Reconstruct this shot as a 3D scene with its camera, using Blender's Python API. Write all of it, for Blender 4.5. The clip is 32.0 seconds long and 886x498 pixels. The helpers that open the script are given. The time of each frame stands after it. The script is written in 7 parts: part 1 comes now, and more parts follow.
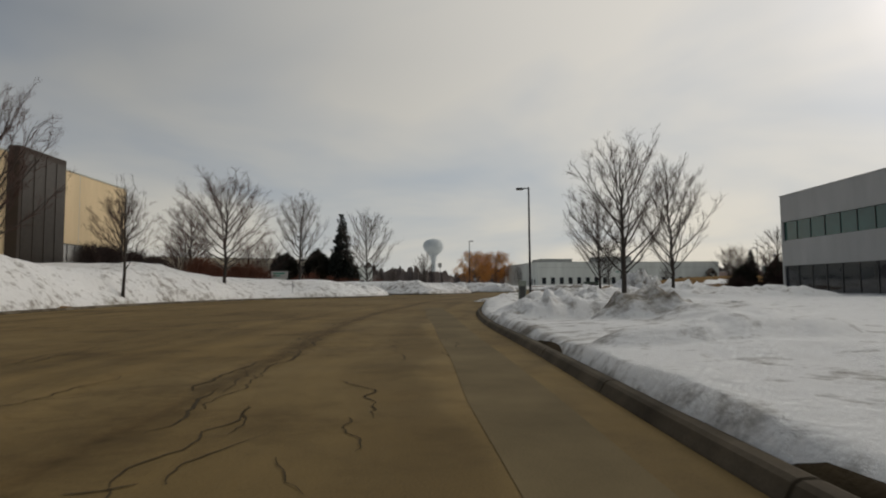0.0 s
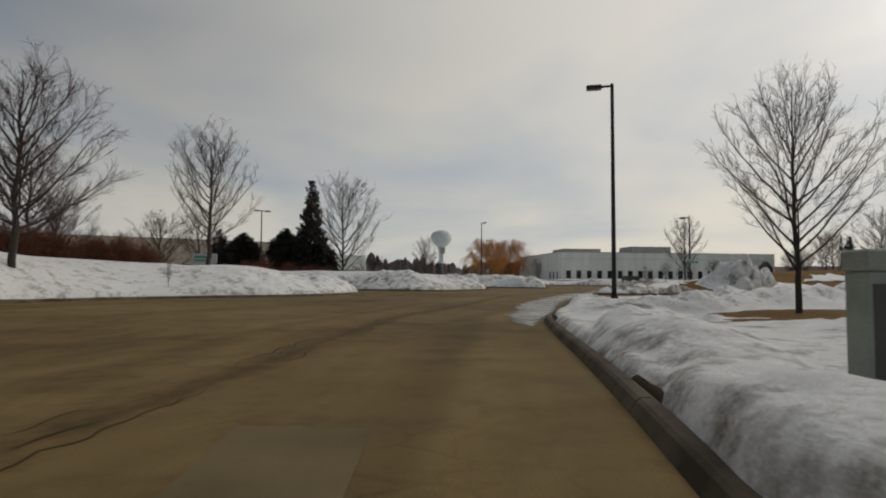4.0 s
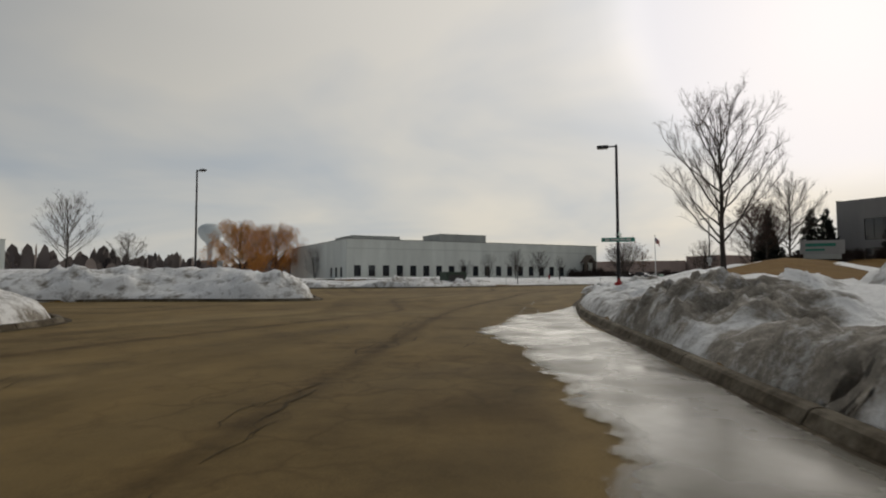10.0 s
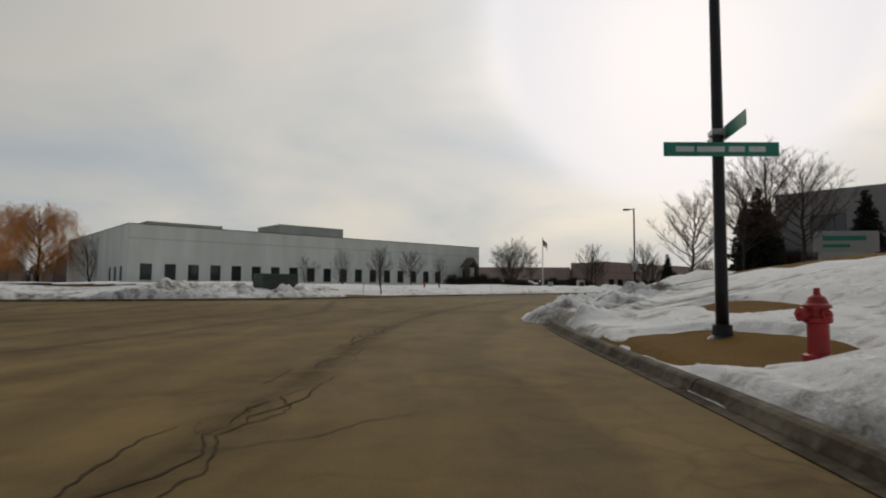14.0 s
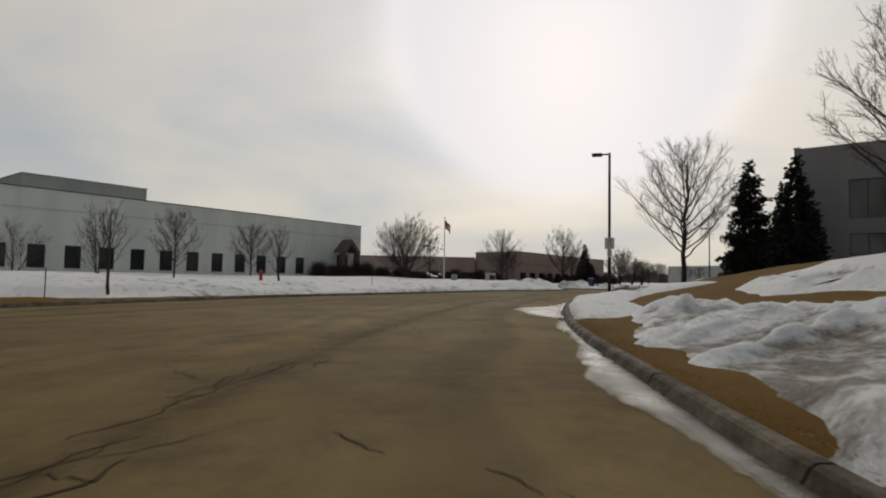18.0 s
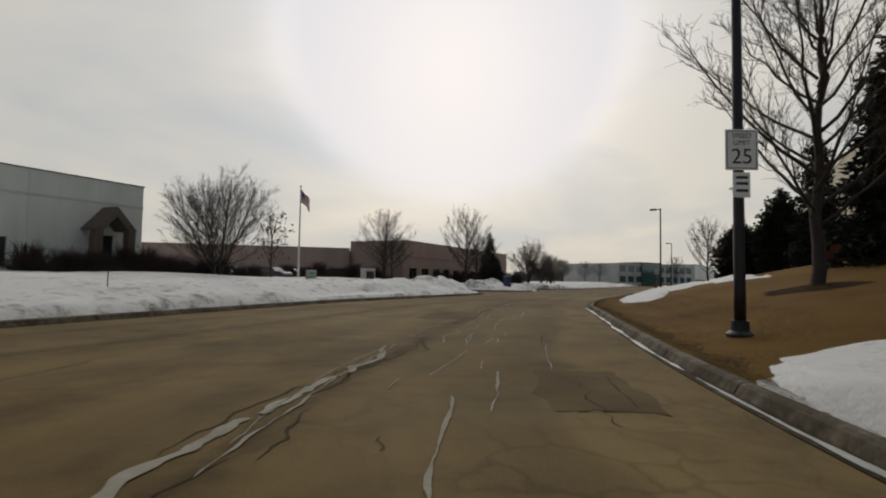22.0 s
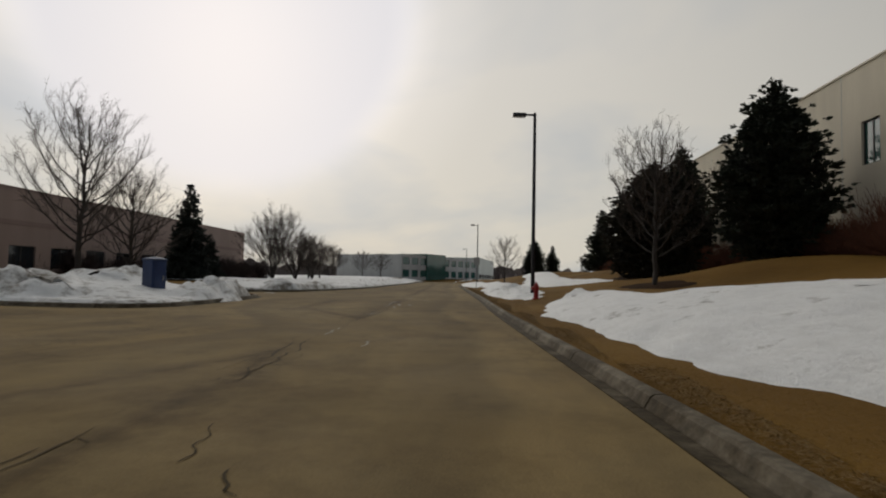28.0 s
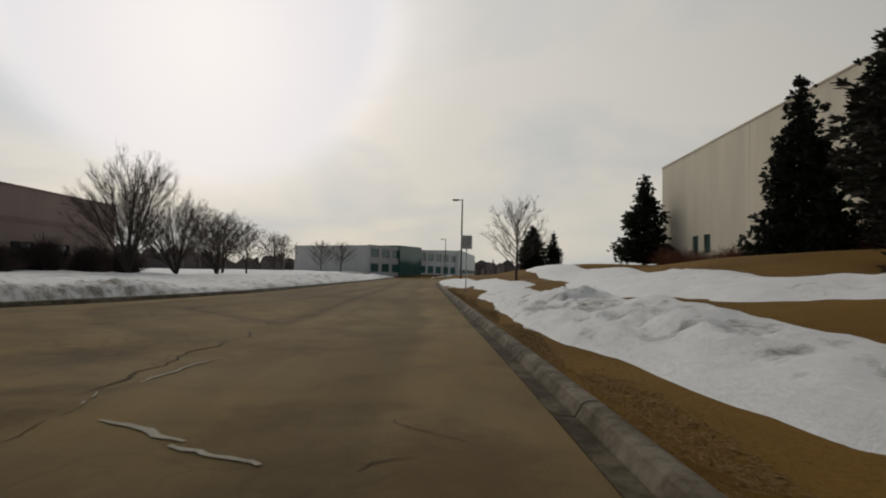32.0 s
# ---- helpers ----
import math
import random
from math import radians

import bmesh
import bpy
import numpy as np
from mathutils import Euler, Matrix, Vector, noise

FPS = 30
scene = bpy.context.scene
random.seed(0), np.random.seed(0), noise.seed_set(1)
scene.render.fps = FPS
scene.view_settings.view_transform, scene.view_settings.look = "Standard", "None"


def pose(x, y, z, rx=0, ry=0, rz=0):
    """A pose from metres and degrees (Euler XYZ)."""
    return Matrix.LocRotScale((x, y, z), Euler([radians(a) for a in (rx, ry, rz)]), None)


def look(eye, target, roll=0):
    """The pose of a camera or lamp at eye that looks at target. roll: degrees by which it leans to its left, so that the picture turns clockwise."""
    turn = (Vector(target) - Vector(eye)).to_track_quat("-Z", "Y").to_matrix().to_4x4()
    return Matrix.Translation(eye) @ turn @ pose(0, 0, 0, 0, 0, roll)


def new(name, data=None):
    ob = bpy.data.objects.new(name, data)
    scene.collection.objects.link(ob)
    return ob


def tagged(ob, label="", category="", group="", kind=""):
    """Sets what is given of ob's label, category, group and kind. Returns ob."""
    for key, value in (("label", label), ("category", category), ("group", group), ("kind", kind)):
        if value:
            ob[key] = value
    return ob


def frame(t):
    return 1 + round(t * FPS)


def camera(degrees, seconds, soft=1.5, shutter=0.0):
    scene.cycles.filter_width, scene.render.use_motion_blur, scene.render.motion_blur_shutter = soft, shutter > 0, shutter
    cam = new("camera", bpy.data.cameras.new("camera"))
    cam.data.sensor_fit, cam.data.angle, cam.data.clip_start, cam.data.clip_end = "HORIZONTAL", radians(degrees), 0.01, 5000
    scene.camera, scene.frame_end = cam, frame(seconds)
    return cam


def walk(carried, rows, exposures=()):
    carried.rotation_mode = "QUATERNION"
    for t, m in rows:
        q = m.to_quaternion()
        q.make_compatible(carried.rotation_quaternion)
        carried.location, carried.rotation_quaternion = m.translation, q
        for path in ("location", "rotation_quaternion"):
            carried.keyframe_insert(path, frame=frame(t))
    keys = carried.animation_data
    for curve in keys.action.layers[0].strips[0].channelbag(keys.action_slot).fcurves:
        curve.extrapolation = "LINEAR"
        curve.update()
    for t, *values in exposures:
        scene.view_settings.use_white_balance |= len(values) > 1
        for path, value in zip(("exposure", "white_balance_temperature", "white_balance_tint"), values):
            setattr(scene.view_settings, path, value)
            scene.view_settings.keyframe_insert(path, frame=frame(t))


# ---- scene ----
cam = camera(76.0, 32.0, 2.0, 0.12)
PATH = [  # t, x, y, z, pitch, roll, yaw
    (0.0, 13.679, 18.228, 1.108, 3.76, -0.43, -5.12),
    (0.5, 13.840, 20.984, 1.092, 3.40, -0.91, -5.20),
    (1.0, 14.030, 23.821, 1.100, 2.97, 0.35, -6.00),
    (1.5, 14.339, 26.722, 1.102, 3.30, 0.94, -6.75),
    (2.0, 14.675, 29.750, 1.036, 2.97, 0.92, -6.79),
    (2.5, 15.105, 32.996, 1.103, 3.23, 3.37, -3.31),
    (3.0, 15.496, 36.212, 1.159, 3.13, 1.14, -5.28),
    (3.5, 15.950, 39.543, 1.102, 3.01, 0.74, -3.61),
    (5.5, 18.107, 54.594, 1.092, 3.16, -0.20, -9.44),
    (6.0, 18.754, 58.131, 1.067, 3.15, 1.26, -9.94),
    (6.5, 19.477, 61.817, 1.086, 3.11, 0.23, -10.23),
    (7.0, 20.429, 65.618, 1.090, 3.09, -2.17, -13.98),
    (7.5, 21.648, 69.502, 1.108, 2.83, -1.70, -18.21),
    (8.0, 23.086, 73.149, 1.089, 2.87, -0.11, -20.10),
    (8.5, 24.529, 76.527, 1.096, 2.92, 1.36, -20.69),
    (9.0, 25.866, 79.699, 1.091, 2.93, 0.93, -21.07),
    (9.5, 27.145, 82.685, 1.095, 2.85, -0.35, -23.31),
    (10.0, 28.365, 85.563, 1.096, 2.96, -0.20, -25.80),
    (10.5, 29.627, 88.349, 1.114, 3.00, 1.03, -27.12),
    (11.0, 31.040, 91.117, 1.047, 3.10, 0.76, -28.07),
    (11.5, 32.572, 93.906, 1.072, 3.01, 0.37, -29.35),
    (12.0, 34.297, 96.685, 1.104, 3.03, -0.88, -31.08),
    (12.5, 36.298, 99.458, 1.088, 3.10, -1.85, -34.13),
    (13.0, 38.506, 101.946, 1.138, 3.34, -1.42, -36.16),
    (13.5, 40.694, 104.395, 1.066, 3.57, 0.09, -37.66),
    (15.5, 50.106, 114.675, 1.094, 3.08, -1.11, -45.68),
    (16.0, 52.659, 117.033, 1.110, 2.92, 0.07, -48.15),
    (16.5, 55.118, 119.373, 1.103, 3.16, 0.56, -47.32),
    (17.0, 57.514, 121.659, 1.135, 3.32, 1.34, -46.90),
    (17.5, 59.876, 123.790, 1.079, 4.04, 0.03, -49.03),
    (18.0, 62.279, 125.856, 1.089, 3.10, 1.00, -49.85),
    (18.5, 64.926, 128.015, 1.062, 3.70, 0.48, -49.97),
    (19.0, 67.767, 130.143, 1.057, 3.81, -0.66, -52.12),
    (19.5, 70.579, 132.311, 1.095, 3.87, -0.26, -55.67),
    (20.0, 73.241, 134.188, 1.158, 3.36, 0.61, -55.56),
    (20.5, 75.965, 135.981, 1.134, 3.75, 0.14, -54.05),
    (21.0, 78.926, 137.897, 1.123, 3.04, -1.91, -60.60),
    (21.5, 82.076, 139.566, 1.090, 2.98, -0.09, -64.57),
    (22.0, 85.324, 140.922, 1.138, 3.12, 0.93, -61.26),
    (22.5, 88.556, 142.417, 1.094, 3.55, -0.05, -62.34),
    (23.0, 91.886, 143.912, 1.121, 3.46, -1.14, -67.45),
    (23.5, 95.227, 145.200, 1.110, 3.78, -0.65, -69.11),
    (24.0, 98.396, 146.164, 1.070, 3.42, 0.57, -69.38),
    (24.5, 101.390, 147.030, 1.091, 3.71, 1.52, -70.35),
    (25.0, 104.208, 147.892, 1.077, 3.07, 0.15, -72.99),
    (25.5, 107.112, 148.751, 1.078, 3.20, 0.19, -72.59),
    (27.5, 121.434, 150.969, 1.102, 2.94, 1.62, -81.04),
    (28.0, 124.379, 151.354, 1.135, 2.97, 1.23, -83.46),
    (28.5, 127.285, 151.514, 1.110, 2.70, 0.72, -88.09),
    (29.0, 130.203, 151.798, 1.121, 2.49, 4.47, -83.81),
    (29.5, 133.146, 152.131, 1.073, 2.65, 4.79, -84.04),
    (30.0, 136.198, 152.360, 1.134, 2.73, 3.12, -85.08),
    (30.5, 139.565, 152.700, 1.085, 2.40, 3.04, -82.85),
    (31.0, 142.841, 153.031, 1.076, 2.62, 3.83, -83.24),
    (31.5, 145.992, 153.220, 1.100, 2.87, 1.44, -84.98),
    (32.0, 149.038, 153.329, 1.099, 2.58, 1.29, -85.67),
]
walk(cam, [(t, pose(x, y, z) @ pose(0, 0, 0, 0, 0, yaw) @ pose(0, 0, 0, 90 + pitch) @ pose(0, 0, 0, 0, 0, roll)) for t, x, y, z, pitch, roll, yaw in PATH],
     exposures=((0.0, 0.13, 6700, 10), (13.0, 0.09, 6700, 10), (21.0, 0.0, 6700, 10), (32.0, -0.03, 6700, 10)))

# ---- world and sun ----
SUN_AZ, SUN_EL = 62.0, 24.0   # degrees east of +y, degrees above the horizon
sun_dir = Vector((math.sin(radians(SUN_AZ)) * math.cos(radians(SUN_EL)), math.cos(radians(SUN_AZ)) * math.cos(radians(SUN_EL)), math.sin(radians(SUN_EL))))


def build_world():
    world = bpy.data.worlds.new("overcast_sky")
    scene.world = world
    world.use_nodes = True
    nt = world.node_tree
    nt.nodes.clear()
    N, L = nt.nodes.new, nt.links.new
    coord = N("ShaderNodeTexCoord")
    sky = N("ShaderNodeTexSky")
    sky.sky_type = "NISHITA"
    sky.sun_disc = False
    sky.sun_elevation = radians(SUN_EL)
    sky.sun_rotation = radians(SUN_AZ)
    sky.air_density, sky.dust_density = 1.0, 3.0
    skyscale = N("ShaderNodeVectorMath")
    skyscale.operation = "SCALE"
    skyscale.inputs["Scale"].default_value = 0.06
    L(sky.outputs[0], skyscale.inputs[0])
    # cloud layer, flattened towards the horizon
    sep = N("ShaderNodeSeparateXYZ")
    L(coord.outputs["Generated"], sep.inputs[0])
    zz = N("ShaderNodeMath")
    zz.operation = "ADD"
    zz.inputs[1].default_value = 0.22
    L(sep.outputs["Z"], zz.inputs[0])
    plane = N("ShaderNodeVectorMath")
    plane.operation = "DIVIDE"
    comb = N("ShaderNodeCombineXYZ")
    for k in range(3):
        L(zz.outputs[0], comb.inputs[k])
    L(coord.outputs["Generated"], plane.inputs[0])
    L(comb.outputs[0], plane.inputs[1])
    noise_tex = N("ShaderNodeTexNoise")
    noise_tex.inputs["Scale"].default_value = 0.9
    noise_tex.inputs["Detail"].default_value = 4.0
    noise_tex.inputs["Roughness"].default_value = 0.5
    noise_tex.inputs["Distortion"].default_value = 0.4
    L(plane.outputs[0], noise_tex.inputs["Vector"])
    # the sun behind the veil brightens the cloud round it
    dot = N("ShaderNodeVectorMath")
    dot.operation = "DOT_PRODUCT"
    dot.inputs[1].default_value = sun_dir
    L(coord.outputs["Generated"], dot.inputs[0])
    glow = N("ShaderNodeValToRGB")
    el = glow.color_ramp.elements
    el[0].position, el[0].color = 0.0, (0.185, 0.20, 0.225, 1)
    el[1].position, el[1].color = 1.0, (0.96, 0.94, 0.97, 1)
    for p, c in ((0.42, (0.150, 0.169, 0.195)), (0.60, (0.226, 0.241, 0.258)), (0.78, (0.41, 0.412, 0.405)), (0.90, (0.53, 0.525, 0.51)), (0.955, (0.58, 0.573, 0.56)), (0.974, (0.66, 0.652, 0.65)), (0.986, (0.88, 0.86, 0.885))):
        e = el.new(p)
        e.color = (*c, 1)
    half = N("ShaderNodeMapRange")
    half.inputs["From Min"].default_value, half.inputs["From Max"].default_value = -1.0, 1.0
    L(dot.outputs["Value"], half.inputs["Value"])
    L(half.outputs[0], glow.inputs[0])
    # haze: cream and brighter near the horizon
    haze = N("ShaderNodeMapRange")
    haze.inputs["From Min"].default_value, haze.inputs["From Max"].default_value = 0.0, 0.38
    haze.inputs["To Min"].default_value, haze.inputs["To Max"].default_value = 0.8, 0.0
    L(sep.outputs["Z"], haze.inputs["Value"])
    hz = N("ShaderNodeMix")
    hz.data_type = "RGBA"
    hz.inputs["B"].default_value = (0.565, 0.55, 0.505, 1)
    L(haze.outputs[0], hz.inputs["Factor"])
    L(glow.outputs[0], hz.inputs["A"])
    tint = N("ShaderNodeValToRGB")
    tl = tint.color_ramp.elements
    tl[0].position, tl[0].color = 0.34, (0.68, 0.755, 0.86, 1)
    tl[1].position, tl[1].color = 0.64, (1.0, 0.985, 0.95, 1)
    L(noise_tex.outputs["Fac"], tint.inputs[0])
    cl = N("ShaderNodeMix")
    cl.data_type, cl.blend_type = "RGBA", "MULTIPLY"
    cl.inputs["Factor"].default_value = 1.0
    L(hz.outputs["Result"], cl.inputs["A"])
    L(tint.outputs[0], cl.inputs["B"])
    # the burst round the veiled sun
    near_sun = N("ShaderNodeMapRange")
    near_sun.interpolation_type = "SMOOTHSTEP"
    near_sun.inputs["From Min"].default_value, near_sun.inputs["From Max"].default_value = math.cos(radians(17.5)), math.cos(radians(13.5))
    L(dot.outputs["Value"], near_sun.inputs["Value"])
    burst = N("ShaderNodeMix")
    burst.data_type = "RGBA"
    burst.inputs["B"].default_value = (0.645, 0.650, 0.700, 1)
    L(near_sun.outputs[0], burst.inputs["Factor"])
    L(cl.outputs["Result"], burst.inputs["A"])
    mix = N("ShaderNodeMix")
    mix.data_type = "RGBA"
    mix.inputs["Factor"].default_value = 0.94
    L(skyscale.outputs[0], mix.inputs["A"])
    L(burst.outputs["Result"], mix.inputs["B"])
    bg = N("ShaderNodeBackground")
    bg.inputs["Strength"].default_value = 1.14
    L(mix.outputs["Result"], bg.inputs["Color"])
    out = N("ShaderNodeOutputWorld")
    L(bg.outputs[0], out.inputs["Surface"])


build_world()
sun = new("sun", bpy.data.lights.new("sun", "SUN"))
sun.data.energy = 1.05
sun.data.angle = radians(70)
sun.data.color = (1.0, 0.95, 0.86)
sun.matrix_world = look((0, 0, 60), Vector((0, 0, 60)) - sun_dir)

# ---- materials ----


def material(name, rough=0.8, metal=0.0, spec=0.5):
    m = bpy.data.materials.new(name)
    m.use_nodes = True
    b = m.node_tree.nodes["Principled BSDF"]
    b.inputs["Roughness"].default_value = rough
    b.inputs["Metallic"].default_value = metal
    b.inputs["Specular IOR Level"].default_value = spec
    return m, m.node_tree, b


def add_noise(nt, scale, detail=4.0, rough=0.55, coords="Object", stretch=None):
    tc = nt.nodes.new("ShaderNodeTexCoord")
    n = nt.nodes.new("ShaderNodeTexNoise")
    n.inputs["Scale"].default_value = scale
    n.inputs["Detail"].default_value = detail
    n.inputs["Roughness"].default_value = rough
    if stretch:
        mp = nt.nodes.new("ShaderNodeMapping")
        mp.inputs["Scale"].default_value = stretch
        nt.links.new(tc.outputs[coords], mp.inputs[0])
        nt.links.new(mp.outputs[0], n.inputs["Vector"])
    else:
        nt.links.new(tc.outputs[coords], n.inputs["Vector"])
    return n.outputs["Fac"]


def ramp(nt, fac, stops):
    r = nt.nodes.new("ShaderNodeValToRGB")
    els = r.color_ramp.elements
    els[0].position, els[0].color = stops[0][0], (*stops[0][1], 1)
    els[1].position, els[1].color = stops[-1][0], (*stops[-1][1], 1)
    for p, c in stops[1:-1]:
        els.new(p).color = (*c, 1)
    nt.links.new(fac, r.inputs[0])
    return r.outputs[0]


def mixc(nt, fac, a, b, mode="MIX"):
    m = nt.nodes.new("ShaderNodeMix")
    m.data_type = "RGBA"
    m.blend_type = mode
    for sock, v in ((m.inputs["Factor"], fac), (m.inputs["A"], a), (m.inputs["B"], b)):
        if isinstance(v, (int, float)):
            sock.default_value = v
        elif isinstance(v, tuple):
            sock.default_value = (*v, 1)
        else:
            nt.links.new(v, sock)
    return m.outputs["Result"]


def bump(nt, b, height, strength, distance):
    n = nt.nodes.new("ShaderNodeBump")
    n.inputs["Strength"].default_value = strength
    n.inputs["Distance"].default_value = distance
    nt.links.new(height, n.inputs["Height"])
    nt.links.new(n.outputs[0], b.inputs["Normal"])


def plain(name, color, rough=0.7, metal=0.0, var=0.18, scale=3.0, grain=40.0, relief=0.15, rel_d=0.004, spec=0.5):
    """A painted, cast or grown surface: colour with broad and fine variation and a fine relief."""
    m, nt, b = material(name, rough, metal, spec)
    lo = tuple(c * (1 - var) for c in color)
    hi = tuple(min(1, c * (1 + var)) for c in color)
    broad = ramp(nt, add_noise(nt, scale), [(0.3, lo), (0.7, hi)])
    fine_f = add_noise(nt, grain, 3)
    fine = ramp(nt, fine_f, [(0.3, (0.86,) * 3), (0.7, (1.06,) * 3)])
    nt.links.new(mixc(nt, 1.0, broad, fine, "MULTIPLY"), b.inputs["Base Color"])
    if relief:
        bump(nt, b, fine_f, relief, rel_d)
    return m


def asphalt_material():
    m, nt, b = material("worn_asphalt", 0.9, spec=0.12)
    big = ramp(nt, add_noise(nt, 0.09, 5, 0.6), [(0.28, (0.118, 0.080, 0.032)), (0.5, (0.172, 0.117, 0.047)), (0.74, (0.222, 0.160, 0.074))])
    mid = ramp(nt, add_noise(nt, 0.9, 6, 0.65), [(0.25, (0.66, 0.66, 0.66)), (0.5, (1, 1, 1)), (0.8, (1.16, 1.14, 1.10))])
    fine_f = add_noise(nt, 60, 4, 0.7)
    fine = ramp(nt, fine_f, [(0.25, (0.72,) * 3), (0.75, (1.22,) * 3)])
    c = mixc(nt, 1.0, big, mid, "MULTIPLY")
    c = mixc(nt, 1.0, c, fine, "MULTIPLY")
    # tar-dark blotches and scuffs
    blot = ramp(nt, add_noise(nt, 0.33, 7, 0.7), [(0.52, (1, 1, 1)), (0.66, (0.60, 0.57, 0.54))])
    c = mixc(nt, 0.8, c, blot, "MULTIPLY")
    # wheel tracks and paving strips along the road
    lane = nt.nodes.new("ShaderNodeAttribute")
    lane.attribute_name = "lane"
    track = nt.nodes.new("ShaderNodeTexNoise")
    track.noise_dimensions = "1D"
    track.inputs["Scale"].default_value = 0.9
    track.inputs["Detail"].default_value = 3.0
    wob = nt.nodes.new("ShaderNodeMath")
    wob.operation = "MULTIPLY_ADD"
    nt.links.new(add_noise(nt, 0.12, 3), wob.inputs[0])
    wob.inputs[1].default_value = 3.0
    nt.links.new(lane.outputs["Fac"], wob.inputs[2])
    nt.links.new(wob.outputs[0], track.inputs["W"])
    c = mixc(nt, 0.9, c, ramp(nt, track.outputs["Fac"], [(0.34, (0.78, 0.77, 0.75)), (0.5, (0.98, 0.98, 0.97)), (0.66, (1.16, 1.14, 1.10))]), "MULTIPLY")
    # tar-dark stain that follows the paving joint
    off = nt.nodes.new("ShaderNodeMath")
    off.operation = "ADD"
    off.inputs[1].default_value = 4.15
    nt.links.new(lane.outputs["Fac"], off.inputs[0])
    wide = nt.nodes.new("ShaderNodeMath")
    wide.operation = "ABSOLUTE"
    nt.links.new(off.outputs[0], wide.inputs[0])
    rag = nt.nodes.new("ShaderNodeMath")
    rag.operation = "MULTIPLY_ADD"
    nt.links.new(add_noise(nt, 2.2, 6, 0.7), rag.inputs[0])
    rag.inputs[1].default_value = 0.9
    nt.links.new(wide.outputs[0], rag.inputs[2])
    c = mixc(nt, 1.0, c, ramp(nt, rag.outputs[0], [(0.40, (0.52, 0.49, 0.45)), (0.66, (0.86, 0.85, 0.84)), (0.85, (1, 1, 1))]), "MULTIPLY")
    # fine crazing where the surface has broken up
    tc = nt.nodes.new("ShaderNodeTexCoord")
    warp = nt.nodes.new("ShaderNodeTexNoise")
    warp.inputs["Scale"].default_value = 1.4
    warp.inputs["Detail"].default_value = 4.0
    nt.links.new(tc.outputs["Object"], warp.inputs["Vector"])
    shift = nt.nodes.new("ShaderNodeVectorMath")
    shift.operation = "MULTIPLY_ADD"
    shift.inputs[1].default_value = (0.9, 0.9, 0.0)
    nt.links.new(warp.outputs["Color"], shift.inputs[0])
    nt.links.new(tc.outputs["Object"], shift.inputs[2])
    vor = nt.nodes.new("ShaderNodeTexVoronoi")
    vor.feature = "DISTANCE_TO_EDGE"
    vor.inputs["Scale"].default_value = 1.5
    nt.links.new(shift.outputs[0], vor.inputs["Vector"])
    line = ramp(nt, vor.outputs["Distance"], [(0.0, (0.68, 0.66, 0.63)), (0.025, (0.86, 0.85, 0.84)), (0.07, (1, 1, 1))])
    where = ramp(nt, add_noise(nt, 0.16, 5, 0.6), [(0.50, (0, 0, 0)), (0.64, (0.95,) * 3)])
    c = mixc(nt, where, c, mixc(nt, 1.0, c, line, "MULTIPLY"))
    nt.links.new(c, b.inputs["Base Color"])
    bump(nt, b, fine_f, 0.5, 0.006)
    r = nt.nodes.new("ShaderNodeMapRange")
    r.inputs["To Min"].default_value, r.inputs["To Max"].default_value = 0.75, 1.0
    nt.links.new(add_noise(nt, 0.5, 4), r.inputs["Value"])
    nt.links.new(r.outputs[0], b.inputs["Roughness"])
    return m


def snow_material():
    m, nt, b = material("old_snow", 0.75)
    # the attribute carries dirt and the shade painted between lumps
    at = nt.nodes.new("ShaderNodeAttribute")
    at.attribute_name = "dirt_shade"
    n1 = add_noise(nt, 1.7, 6, 0.7)
    n2 = add_noise(nt, 9, 7, 0.75)
    clean = ramp(nt, n1, [(0.3, (0.70, 0.69, 0.67)), (0.7, (0.85, 0.845, 0.83))])
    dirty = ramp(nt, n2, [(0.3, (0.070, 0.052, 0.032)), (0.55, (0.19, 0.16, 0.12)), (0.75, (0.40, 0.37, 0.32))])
    add = nt.nodes.new("ShaderNodeMath")
    add.operation = "ADD"
    sub = nt.nodes.new("ShaderNodeMapRange")
    sub.inputs["From Min"].default_value, sub.inputs["From Max"].default_value = 0.25, 0.75
    sub.inputs["To Min"].default_value, sub.inputs["To Max"].default_value = -0.75, 0.75
    nt.links.new(n1, sub.inputs["Value"])
    nt.links.new(at.outputs["Fac"], add.inputs[0])
    nt.links.new(sub.outputs[0], add.inputs[1])
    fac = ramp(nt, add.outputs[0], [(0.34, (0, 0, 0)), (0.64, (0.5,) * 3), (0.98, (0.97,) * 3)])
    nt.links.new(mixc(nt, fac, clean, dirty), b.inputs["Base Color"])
    bump(nt, b, add_noise(nt, 5.0, 8, 0.72), 0.75, 0.10)
    return m


def grass_material():
    m, nt, b = material("winter_grass", 0.95, spec=0.1)
    a = ramp(nt, add_noise(nt, 0.25, 5, 0.6), [(0.3, (0.118, 0.062, 0.012)), (0.55, (0.165, 0.091, 0.019)), (0.75, (0.205, 0.120, 0.030))])
    f = add_noise(nt, 24, 5, 0.75)
    c = ramp(nt, f, [(0.28, (0.74, 0.72, 0.70)), (0.72, (1.18, 1.16, 1.12))])
    nt.links.new(mixc(nt, 1.0, a, c, "MULTIPLY"), b.inputs["Base Color"])
    bump(nt, b, f, 0.5, 0.03)
    return m


